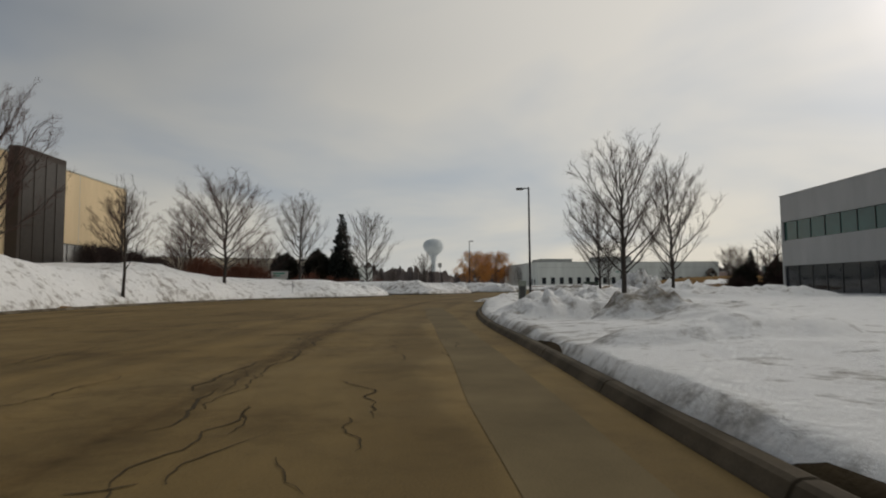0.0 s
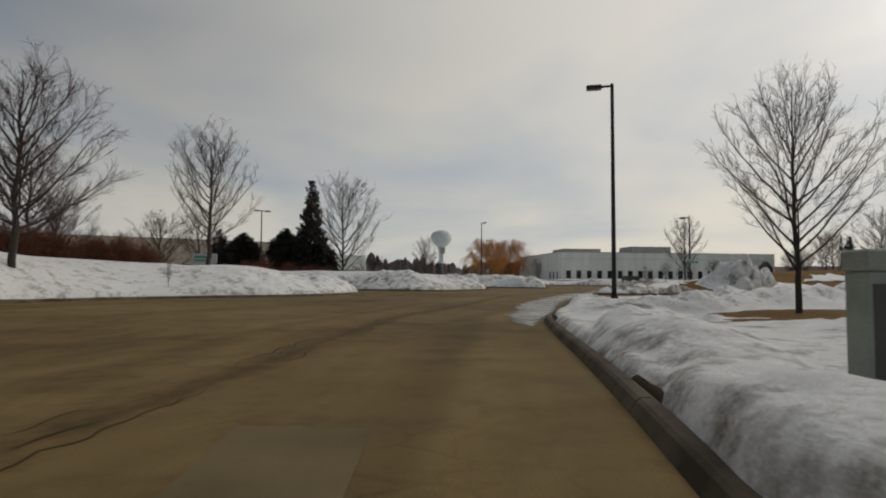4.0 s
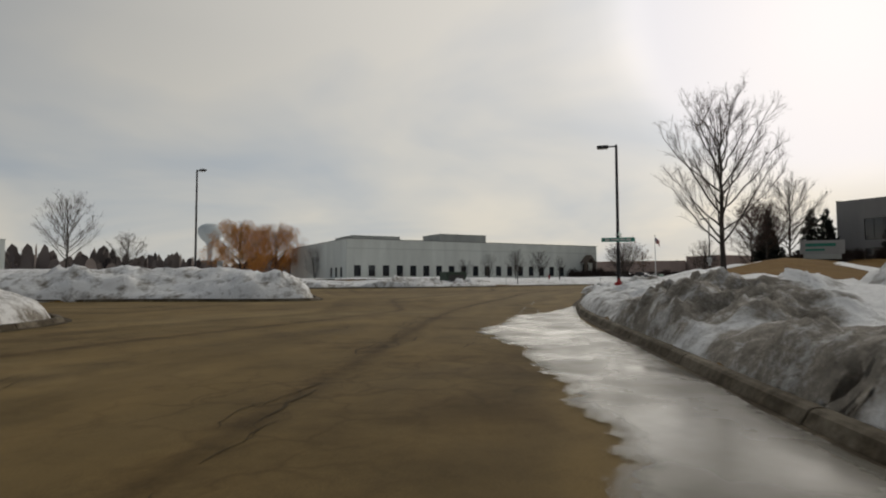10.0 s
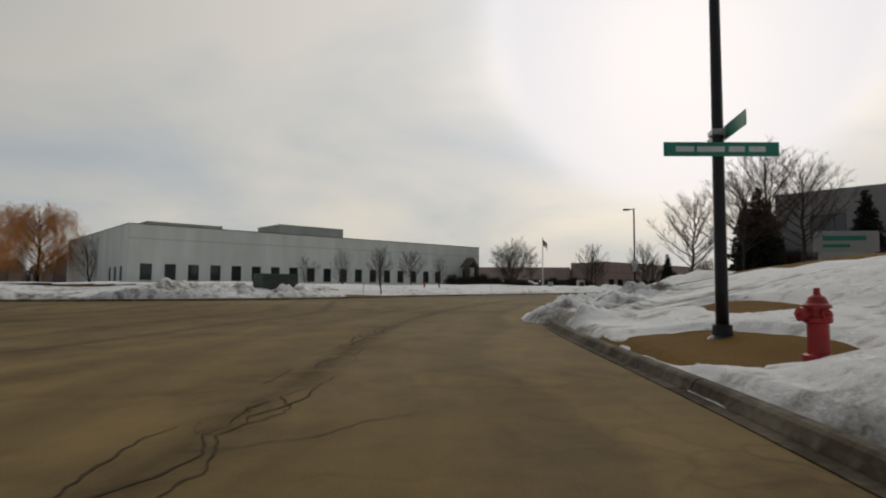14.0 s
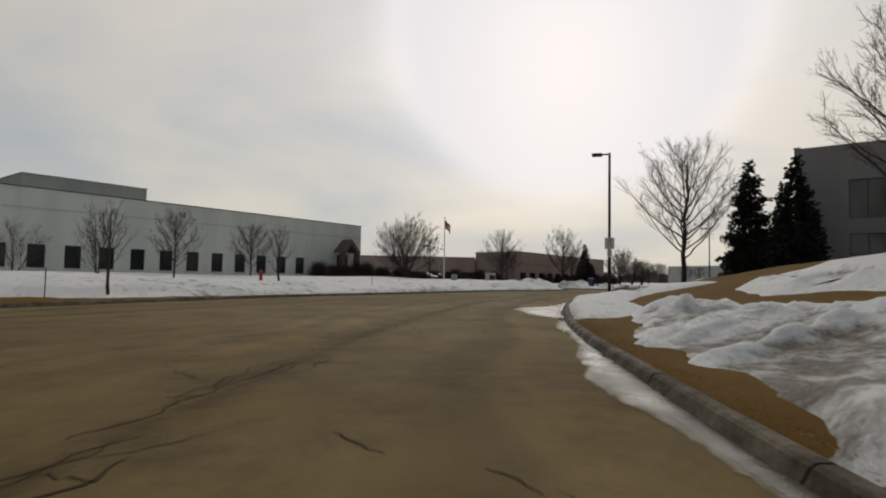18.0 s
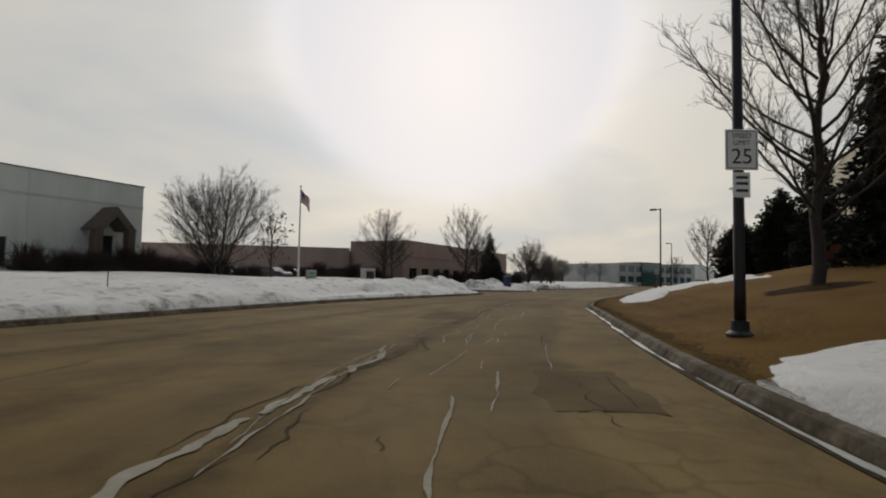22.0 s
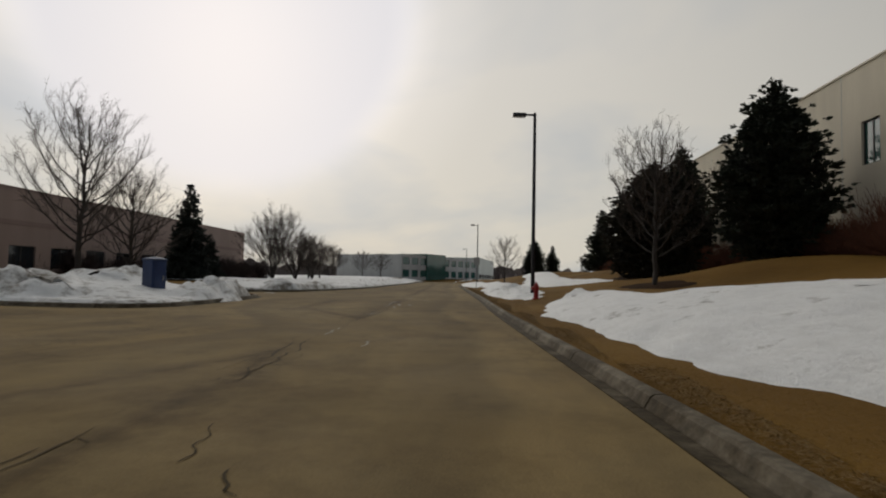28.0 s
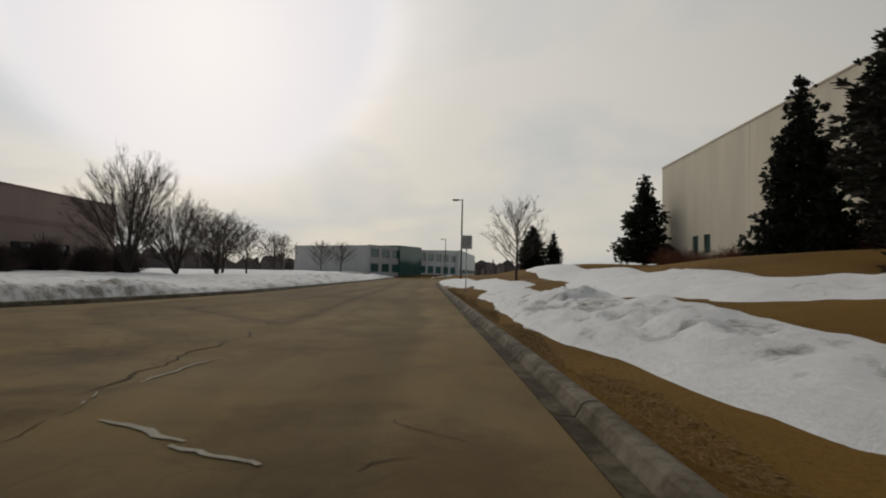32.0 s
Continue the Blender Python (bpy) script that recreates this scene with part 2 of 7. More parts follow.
def glass_material(name, tint, rough=0.06):
    """Tinted pane of a dark room: reflects the sky, shows little within."""
    m, nt, b = material(name, rough, 0.0, 0.7)
    c = ramp(nt, add_noise(nt, 0.6, 3), [(0.3, tuple(x * 0.7 for x in tint)), (0.7, tint)])
    nt.links.new(c, b.inputs["Base Color"])
    return m


def puddle_material():
    """Melt water and slush: a pale cloudy film that thins out at its rim."""
    m, nt, b = material("melt_water_and_slush", 0.3, 0.0, 0.2)
    b.inputs["IOR"].default_value = 1.33
    n = add_noise(nt, 0.55, 5, 0.6)
    nt.links.new(ramp(nt, n, [(0.32, (0.050, 0.041, 0.026)), (0.46, (0.130, 0.117, 0.089)), (0.66, (0.215, 0.201, 0.163))]), b.inputs["Base Color"])
    nt.links.new(ramp(nt, add_noise(nt, 0.9, 4), [(0.36, (0.13,) * 3), (0.66, (0.42,) * 3)]), b.inputs["Roughness"])
    at = nt.nodes.new("ShaderNodeAttribute")
    at.attribute_name = "rim"
    wob = nt.nodes.new("ShaderNodeMath")
    wob.operation = "MULTIPLY_ADD"
    nt.links.new(add_noise(nt, 3.5, 6, 0.7), wob.inputs[0])
    wob.inputs[1].default_value = -0.5
    nt.links.new(at.outputs["Fac"], wob.inputs[2])
    cover = ramp(nt, wob.outputs[0], [(0.0, (0, 0, 0)), (0.06, (0.45,) * 3), (0.28, (0.93,) * 3)])
    base = nt.nodes.new("ShaderNodeMath")
    base.operation = "ADD"
    base.inputs[1].default_value = 0.22
    nt.links.new(wob.outputs[0], base.inputs[0])
    nt.links.new(base.outputs[0], cover.node.inputs[0])
    clear = nt.nodes.new("ShaderNodeBsdfTransparent")
    mix = nt.nodes.new("ShaderNodeMixShader")
    nt.links.new(cover, mix.inputs[0])
    nt.links.new(clear.outputs[0], mix.inputs[1])
    nt.links.new(b.outputs[0], mix.inputs[2])
    nt.links.new(mix.outputs[0], nt.nodes["Material Output"].inputs["Surface"])
    return m


def facade_material(name, color, scale=0.5):
    m, nt, b = material(name, 0.85, spec=0.25)
    streak = ramp(nt, add_noise(nt, scale, 5, 0.6, stretch=(1.0, 1.0, 0.18)), [(0.3, tuple(c * 0.86 for c in color)), (0.72, tuple(min(1, c * 1.07) for c in color))])
    f = add_noise(nt, 18, 4, 0.7)
    g = ramp(nt, f, [(0.3, (0.90,) * 3), (0.7, (1.05,) * 3)])
    nt.links.new(mixc(nt, 1.0, streak, g, "MULTIPLY"), b.inputs["Base Color"])
    bump(nt, b, f, 0.25, 0.006)
    return m


ASPHALT, SNOW, GRASS, PUDDLE = asphalt_material(), snow_material(), grass_material(), puddle_material()
CRACK = plain("crack_filler_and_dirt", (0.060, 0.044, 0.024), 0.95, scale=2, spec=0.1)
SEAL = plain("pale_dried_crack_edge", (0.34, 0.312, 0.25), 0.9, scale=2, spec=0.1)


def stained_concrete(name, base, stain, rough, amount, spec):
    """Weathered concrete, blotched with mud and salt along the kerb."""
    m, nt, b = material(name, rough, 0.0, spec)
    blot = add_noise(nt, 1.1, 7, 0.72)
    speck = add_noise(nt, 9.0, 6, 0.7)
    body = ramp(nt, speck, [(0.3, tuple(c * 0.66 for c in base)), (0.52, base), (0.72, tuple(c * 1.3 for c in base))])
    soil = ramp(nt, speck, [(0.3, tuple(c * 0.6 for c in stain)), (0.7, tuple(c * 1.35 for c in stain))])
    nt.links.new(mixc(nt, ramp(nt, blot, [(amount - 0.09, (0, 0, 0)), (amount + 0.07, (0.92,) * 3)]), body, soil), b.inputs["Base Color"])
    bump(nt, b, speck, 0.5, 0.012)
    return m


# kerb colour holds mud stains and the shade beside the snow bank
SHADEDKERB = plain("mud_and_shade_kerb", (0.092, 0.074, 0.052), 0.8, scale=1.2, var=0.45, spec=0.06)
CONCRETE = stained_concrete("kerb_concrete", (0.165, 0.138, 0.100), (0.060, 0.045, 0.027), 0.8, 0.49, 0.10)
WETCONC = stained_concrete("wet_gutter_concrete", (0.120, 0.098, 0.066), (0.045, 0.034, 0.021), 0.85, 0.46, 0.05)
BARK = plain("bark", (0.046, 0.037, 0.031), 0.95, scale=6, relief=0.5, rel_d=0.02)
TWIG = plain("bare_twigs", (0.070, 0.053, 0.043), 0.95, scale=1.2)
TWIGR = plain("reddish_twigs", (0.075, 0.041, 0.034), 0.95, scale=1.2)
WILLOW = plain("golden_willow_twigs", (0.46, 0.20, 0.045), 0.9, scale=0.8)
NEEDLE = plain("spruce_needles", (0.016, 0.021, 0.015), 0.85, scale=1.6, var=0.45, relief=0)
PINE = plain("pine_needles", (0.019, 0.025, 0.014), 0.85, scale=1.6, var=0.45, relief=0)
JUNIPER = plain("juniper_foliage", (0.030, 0.027, 0.017), 0.9, scale=1.2, var=0.45, relief=0)
SHRUB = plain("dry_shrub_twigs", (0.13, 0.048, 0.026), 0.95, scale=1.0, var=0.3, relief=0)
DRYLEAF = plain("dry_leaves", (0.15, 0.075, 0.035), 0.9, scale=2, relief=0)
BLADE = plain("dead_grass_blades", (0.19, 0.110, 0.030), 0.95, scale=0.6, var=0.3, relief=0)
# wet mud, its colour darkened for the shade under the snow edge
MUDSHADE = plain("wet_mud_and_shade", (0.050, 0.036, 0.020), 0.9, scale=1.5, var=0.4, grain=18, relief=0.6, rel_d=0.03, spec=0.05)
ICE = plain("dirty_white_ice", (0.44, 0.43, 0.40), 0.45, scale=1.6, var=0.2, grain=25, relief=0.2)
MULCH = plain("bark_mulch", (0.040, 0.022, 0.012), 0.95, scale=3, var=0.4, grain=14, relief=0.6, rel_d=0.03, spec=0.03)
POLE = plain("dark_painted_steel", (0.022, 0.020, 0.024), 0.45, 0.4, scale=4)
LENSM = plain("lamp_lens", (0.30, 0.30, 0.29), 0.3, scale=4, relief=0)
STEEL = plain("galvanised_steel", (0.38, 0.38, 0.37), 0.45, 0.8, scale=5)
WHITEPAINT = plain("white_paint", (0.74, 0.74, 0.72), 0.5, scale=2, var=0.08)
BLACKPAINT = plain("black_print", (0.02, 0.02, 0.02), 0.6, relief=0)
GREENSIGN = plain("green_sign_sheet", (0.02, 0.24, 0.17), 0.4, relief=0, var=0.1)
RED = plain("hydrant_red", (0.33, 0.012, 0.014), 0.45, scale=6, var=0.25)
UTILITY = plain("utility_green_grey", (0.22, 0.24, 0.20), 0.6, scale=3)
BLUE = plain("blue_plastic", (0.011, 0.030, 0.095), 0.45, scale=3)
WHITEWALL = facade_material("pale_precast", (0.62, 0.64, 0.60))
CORNICE = facade_material("precast_band", (0.50, 0.52, 0.49))
ROOFUNIT = facade_material("roof_screen", (0.40, 0.41, 0.39))
TANWALL = facade_material("tan_precast", (0.66, 0.52, 0.33))
TANDARK = facade_material("dark_panel", (0.055, 0.045, 0.038))
BEIGE = facade_material("beige_precast", (0.60, 0.545, 0.44))
GREYWALL = facade_material("grey_precast", (0.31, 0.30, 0.29))
BRICK = facade_material("rose_masonry", (0.36, 0.27, 0.235))
BRICKBAND = facade_material("rose_masonry_band", (0.30, 0.215, 0.19))
OFFICEWALL = facade_material("office_white_panel", (0.44, 0.44, 0.43))
DARKGLASS = glass_material("dark_window_glass", (0.030, 0.034, 0.040))
GREENGLASS = glass_material("green_window_glass", (0.025, 0.10, 0.085))
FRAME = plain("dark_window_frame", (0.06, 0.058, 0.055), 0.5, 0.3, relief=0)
TOWER = plain("pale_blue_tank_paint", (0.52, 0.56, 0.57), 0.5, scale=0.2, var=0.08)
# distance haze is put into this lighter wood colour
FARWOOD = plain("far_wood_in_haze", (0.14, 0.115, 0.105), 1.0, scale=0.05, var=0.35, relief=0)
RUBBER = plain("tyre_rubber", (0.02, 0.02, 0.02), 0.85)
CARPAINT = [plain("car_paint_" + n, c, 0.25, 0.2, relief=0, var=0.05) for n, c in (("silver", (0.35, 0.36, 0.37)), ("dark", (0.05, 0.055, 0.065)), ("white", (0.62, 0.62, 0.61)))]
FLAGRED = plain("flag_red_cloth", (0.40, 0.035, 0.04), 0.9)
FLAGWHITE = plain("flag_white_cloth", (0.70, 0.69, 0.67), 0.9)
FLAGBLUE = plain("flag_blue_cloth", (0.03, 0.04, 0.16), 0.9)

# ---- mesh helpers ----


def mesh_object(name, verts, faces, mat, parent=None, smooth=False, label=""):
    me = bpy.data.meshes.new(name)
    me.from_pydata(verts if isinstance(verts, list) else verts.tolist(), [], faces if isinstance(faces, list) else faces.tolist())
    me.materials.append(mat)
    if smooth:
        me.polygons.foreach_set("use_smooth", np.ones(len(me.polygons), dtype=bool))
    me.update()
    ob = new(name, me)
    if parent is not None:
        ob.parent = parent
    if label:
        tagged(ob, label)
    return ob


def part(name, bm, mat, parent=None, label="", smooth=False):
    me = bpy.data.meshes.new(name)
    bm.to_mesh(me)
    bm.free()
    me.materials.append(mat)
    if smooth:
        me.polygons.foreach_set("use_smooth", np.ones(len(me.polygons), dtype=bool))
    ob = new(name, me)
    if parent is not None:
        ob.parent = parent
    if label:
        tagged(ob, label)
    return ob


def box(bm, x0, y0, z0, x1, y1, z1, bev=0.0):
    geo = bmesh.ops.create_cube(bm, size=1.0)
    bmesh.ops.scale(bm, vec=(x1 - x0, y1 - y0, z1 - z0), verts=geo["verts"])
    bmesh.ops.translate(bm, vec=((x0 + x1) / 2, (y0 + y1) / 2, (z0 + z1) / 2), verts=geo["verts"])
    if bev:
        edges = list({e for v in geo["verts"] for e in v.link_edges})
        bmesh.ops.bevel(bm, geom=edges, offset=bev, segments=1, affect="EDGES")
    return bm


def boxm(x0, y0, z0, x1, y1, z1, bev=0.0):
    return box(bmesh.new(), x0, y0, z0, x1, y1, z1, bev)


def lathe(bm, profile, sides=12, origin=(0, 0, 0), axis="Z"):
    """A turned shape: (radius, height) pairs from bottom to top."""
    rings = []
    for r, z in profile:
        ring = []
        for k in range(sides):
            a = 2 * math.pi * k / sides
            p = (r * math.cos(a), r * math.sin(a), z)
            if axis == "X":
                p = (p[2], p[0], p[1])
            elif axis == "Y":
                p = (p[0], p[2], p[1])
            ring.append(bm.verts.new((p[0] + origin[0], p[1] + origin[1], p[2] + origin[2])))
        rings.append(ring)
    for a, b in zip(rings[:-1], rings[1:]):
        for k in range(sides):
            bm.faces.new((a[k], a[(k + 1) % sides], b[(k + 1) % sides], b[k]))
    bm.faces.new(rings[0][::-1])
    bm.faces.new(rings[-1])
    bmesh.ops.recalc_face_normals(bm, faces=bm.faces[:])
    return bm


def empty(name, m, label, category, group="", kind=""):
    ob = new(name)
    ob.empty_display_size = 0.3
    ob.matrix_basis = m
    return tagged(ob, label, category, group, kind)


# ---- numeric noise for the terrain ----
_tab = np.random.RandomState(7).rand(256, 256)


def vnoise(x, y):
    xi, yi = np.floor(x).astype(int), np.floor(y).astype(int)
    fx, fy = x - xi, y - yi
    fx, fy = fx * fx * (3 - 2 * fx), fy * fy * (3 - 2 * fy)
    a, b = _tab[xi & 255, yi & 255], _tab[(xi + 1) & 255, yi & 255]
    c, d = _tab[xi & 255, (yi + 1) & 255], _tab[(xi + 1) & 255, (yi + 1) & 255]
    return (a + (b - a) * fx) * (1 - fy) + (c + (d - c) * fx) * fy


def fbm(x, y, scale, octaves=4, gain=0.5):
    out, amp, tot = 0.0, 1.0, 0.0
    for k in range(octaves):
        out = out + amp * vnoise(x / scale * 2 ** k + 17.3 * k, y / scale * 2 ** k + 9.1 * k)
        tot += amp
        amp *= gain
    return out / tot


def ridged(x, y, scale, octaves=4):
    out, amp, tot = 0.0, 1.0, 0.0
    for k in range(octaves):
        out = out + amp * (1 - np.abs(2 * vnoise(x / scale * 2 ** k + 31.7 * k, y / scale * 2 ** k + 5.3 * k) - 1))
        tot += amp
        amp *= 0.5
    return out / tot


def sstep(a, b, v):
    t = np.clip((v - a) / (b - a), 0, 1)
    return t * t * (3 - 2 * t)


# ---- plan: kerb lines and paved areas ----
R1 = [(13.6, -40), (14.7, 0), (15.6, 20), (16.05, 28), (16.35, 34.5), (17.15, 41.6), (18.6, 49), (20.3, 58.2), (21.4, 61.3), (22.9, 65.5)]
RA = [(23.6, 67.4), (24.6, 69.6), (27.0, 72.1), (31, 75.0), (38, 78.4), (50, 82.5)]
RB = [(58, 93.5), (44.5, 88.3), (38, 85.4), (34, 84.0), (31.9, 84.0)]
R2 = [(31.0, 85.1), (31.7, 86.7), (35.5, 92.8), (38.6, 97.7), (40.9, 101), (43.5, 104.2), (47.8, 109), (53.3, 115.4), (56.8, 118.9), (62.8, 124.0), (70.4, 129.5), (75, 132.5),
      (80, 135.3), (87.4, 139.1), (92, 141.1), (97.3, 143), (106.5, 146), (111.2, 147.5), (119.8, 149.2), (127.5, 149.85), (135.2, 150.7), (144.2, 151.7), (154.6, 152.68), (165.2, 153.8), (188, 156.2), (215, 159), (300, 168)]
LA = [(-3.4, -40), (-3.6, 20), (-3.6, 46), (-2.8, 58), (0.3, 68), (5.0, 74), (9.2, 77), (11.7, 80), (13.6, 86), (12.2, 89), (5, 90.6), (-15, 92)]
LB = [(-15, 101), (8, 98.5), (15.5, 95.0), (18.6, 93.8), (21.4, 95.3), (25.0, 100.2), (25.9, 103.5), (24.0, 107), (16, 110.2), (-5, 112.5)]
LC = [(-5, 121.5), (18, 120.3), (27, 117.4), (32.2, 114.5), (34.6, 114.0), (35.8, 116.5), (36.6, 125), (35, 140), (22, 148), (-20, 160)]
LD = [(-20, 172), (20, 158.5), (33, 152.5), (43.8, 147.6), (52, 145.6), (59, 145.3), (66, 147.0), (73.2, 149.8), (79.4, 152), (91, 154.6), (98, 156.3), (107, 158.3), (116.5, 159.2), (126, 160.2), (129.3, 161.3), (130.2, 166), (130.5, 176)]
LE = [(140.5, 176), (140.5, 167), (140.8, 163.6), (142.3, 162.5), (151.5, 163.7), (153, 165), (153.5, 169)]
LF = [(160, 172), (160.3, 168.0), (162.6, 165.8), (174, 164.8), (184, 165.4), (228, 169.3), (300, 177.0)]
PAVED = [
    R1 + [(25.3, 72.3), (29.2, 81.3)] + R2 + LF[::-1][:4] + [(162.6, 165.8), (152, 163.9), (142.3, 162.5), (128.5, 160.8)] + [p for p in LD if 43 < p[0] < 128][::-1] + [(36.4, 123), (35.2, 115), (25.6, 101.2), (18.6, 93.8), (13.6, 86)] + LA[:8][::-1],
    [(22.9, 65.5)] + RA + [(92, 95), (92, 106)] + RB + [(31, 85.1), (27, 78)],
    [(13.6, 86)] + LA[9:] + [(-40, 93), (-40, 101)] + LB[:4] + [(20, 88)],
    [(25.0, 100.2)] + LB[6:] + [(-30, 114), (-30, 122)] + LC[:5] + [(32, 106)],
    [(35.8, 116.5)] + LC[6:] + [(-60, 172), (-60, 184)] + LD[:6] + [(50, 130)],
    [(128.5, 160.3)] + LD[-3:] + LE[:4] + [(136, 158)],
    [(151.5, 163.7)] + LE[-2:] + [(154, 186), (160, 186)] + LF[:3] + [(157, 160)],
]


def curve_points(pts, step):
    """Smooth line through plan points, sampled evenly."""
    p = np.array(pts, float)
    ext = np.vstack([2 * p[0] - p[1], p, 2 * p[-1] - p[-2]])
    out = []
    for i in range(1, len(ext) - 2):
        a, b, c, d = ext[i - 1:i + 3]
        n = max(2, int(np.hypot(*(c - b)) / 0.4))
        t = np.linspace(0, 1, n, endpoint=False)[:, None]
        m1, m2 = (c - a) / 2, (d - b) / 2
        ln = np.hypot(*(c - b))
        m1 = m1 / max(np.hypot(*m1), 1e-6) * ln
        m2 = m2 / max(np.hypot(*m2), 1e-6) * ln
        out.append((2 * t ** 3 - 3 * t ** 2 + 1) * b + (t ** 3 - 2 * t ** 2 + t) * m1 + (-2 * t ** 3 + 3 * t ** 2) * c + (t ** 3 - t ** 2) * m2)
    q = np.vstack(out + [p[-1:]])
    s = np.concatenate([[0], np.cumsum(np.hypot(*np.diff(q, axis=0).T))])
    k = np.arange(0, s[-1], step)
    xy = np.stack([np.interp(k, s, q[:, 0]), np.interp(k, s, q[:, 1])], 1)
    tg = np.gradient(xy, axis=0)
    tg /= np.hypot(tg[:, 0], tg[:, 1])[:, None]
    return xy, tg


def inside(x, y, poly):
    r = np.zeros(x.shape, bool)
    n = len(poly)
    for i in range(n):
        (xa, ya), (xb, yb) = poly[i], poly[(i + 1) % n]
        if ya == yb:
            continue
        r ^= ((ya > y) != (yb > y)) & (x < (xb - xa) * (y - ya) / (yb - ya) + xa)
    return r


SMOOTHED = []


def smooth_paved():
    for poly in PAVED[:1]:
        line = curve_points(poly + poly[:1], 1.0)[0]
        SMOOTHED.append([tuple(q) for q in line])
    SMOOTHED.extend(PAVED[1:])


smooth_paved()


def road_distance(x, y):
    """Signed distance to the paved areas: negative on them."""
    d = np.full(x.shape, 1e9)
    ins = np.zeros(x.shape, bool)
    for poly in SMOOTHED:
        ins |= inside(x, y, poly)
        n = len(poly)
        for i in range(n):
            (xa, ya), (xb, yb) = poly[i], poly[(i + 1) % n]
            dx, dy = xb - xa, yb - ya
            l2 = dx * dx + dy * dy
            if l2 < 1e-9:
                continue
            t = np.clip(((x - xa) * dx + (y - ya) * dy) / l2, 0, 1)
            d = np.minimum(d, np.hypot(x - xa - t * dx, y - ya - t * dy))
    return np.where(ins, -d, d)


# ground heights at known spots: x, y, z
SPOTS = [(24, 42, .18), (30, 50, .06), (30, 63, .06), (50, 62, .0), (52, 30, .1), (44, 97, 1.5), (52, 92, 1.9), (62, 104, 2.5), (75, 114, 2.7), (89, 124, 2.5), (99, 121, 3.0), (108, 120, 3.6),
         (101, 129, 2.4), (104, 138.4, 1.45), (113, 137, 2.2), (121, 137, 2.5)]
SPOTS += [(127, 134, 2.8), (147, 146.3, .9), (158, 143, 1.2), (151, 138, 2.4), (170, 139, 2.2), (205, 140, 2.4), (268, 142, 1.0), (187, 152, .7), (.7, 67, 2.0), (4, 83, 1.8), (12.5, 107, 1.9), (16.7, 106, 1.6),
          (2, 124, 2.1), (21.5, 131, 1.6), (31, 129, .9), (30.4, 141.3, 1.1), (-1, 70.5, 2.2), (-4, 57, 1.9), (9.5, 111, 2.0), (1, 88, 2.2), (46.5, 91, .6), (40, 80, .1), (60, 88, .3)]
SPOTS += [(39, 169, .8), (48, 184, .8), (56.6, 173, .85), (110, 177, 1.1), (84, 159, .6), (108, 167, .8), (122, 173, .75), (150, 188, 1.1), (146, 170, .7), (166, 176, .45), (180, 170, .3), (193, 183, .5), (215, 178, .5), (-9, 66, 3.0), (-9, 45, 3.1), (-9, 20, 2.8),
          (-30, 40, 3.2), (-40, 110, 2.2), (230, 180, 1.0)]


def ground_height(x, y, d):
    num, den = 0.0, 0.0
    for a, b, z in SPOTS:
        w = 1.0 / ((x - a) ** 2 + (y - b) ** 2 + 4.0) ** 1.6
        num, den = num + w * z, den + w
    z = num / den
    slope = np.where((x < 42) & (y > x * 1.9 + 30), 0.30, np.where((y < 79) & (x > 10), 0.012, 0.185))
    slope = np.where(slope > 0.25, 0.30 + 0.5 * (1 - sstep(67, 75, y)), slope)
    left = slope > 0.25
    lin = 0.125 + np.where(left, slope * np.maximum(d - 0.35, 0), 0.03 * np.clip(d, 0, 2) + slope * 1.15 * np.maximum(d - 1.6, 0))
    bumps = (fbm(x, y, 6.0, 3) - 0.5) * 0.22 * np.clip(d / 4, 0, 1)
    up = -np.log(np.exp(-5 * (z + 0.05)) + np.exp(-5 * np.minimum(lin, 9))) / 5 + bumps
    up = np.maximum(up, np.where(d < 2, 0.10, -0.2))
    return np.where(d >= 0.30, up, np.maximum(0.125 + (d - 0.30) * 1.0, -0.35))

# ---- snow: patches, banks and ploughed piles ----
# x, y, half length, half width, turn in degrees, height, roughness, dirt
PILES = [
    (17.4, -4, 30, 2.4, 87, .18, .3, .2), (20, 31.6, 1.6, 1.1, 20, .62, .9, .95), (18.6, 26.2, 2.4, .8, 12, .24, .5, .3), (18.7, 33.4, 2.4, .62, 10, .52, .9, .35), (19.2, 35.6, 2.6, .66, 12, .56, .9, .3), (19.7, 37.8, 2.7, .7, 12, .62, .9, .4), (20.6, 40.0, 2.6, .9, 12, .85, .95, .3),
    (21.0, 42.2, 2.4, .8, 16, .5, .9, .3), (22.6, 37.0, 2.6, 1.7, 60, .3, .8, .2), (21.4, 31.5, 4, 2, 70, .22, .7, .2), (18.8, 45.0, 4.6, 1.0, 77, .22, .4, .3), (20.4, 51.5, 4.6, .9, 77, .22, .4, .3), (22.6, 58.2, 1.6, 1.2, 30, .26, .9, .5), (24.4, 66.0, 2.0, 1.0, 40, .22, .9, .4),
    (23.4, 61.5, 6, 1.6, 70, .16, .6, .3), (27.5, 63.5, 4.5, 1.6, 25, .45, .9, .35), (33, 66.5, 5, 2.0, 20, .75, .9, .3), (42, 70, 9, 2.6, 15, .9, .9, .3), (38, 56, 9, 3, 10, .6, .9, .3),
]
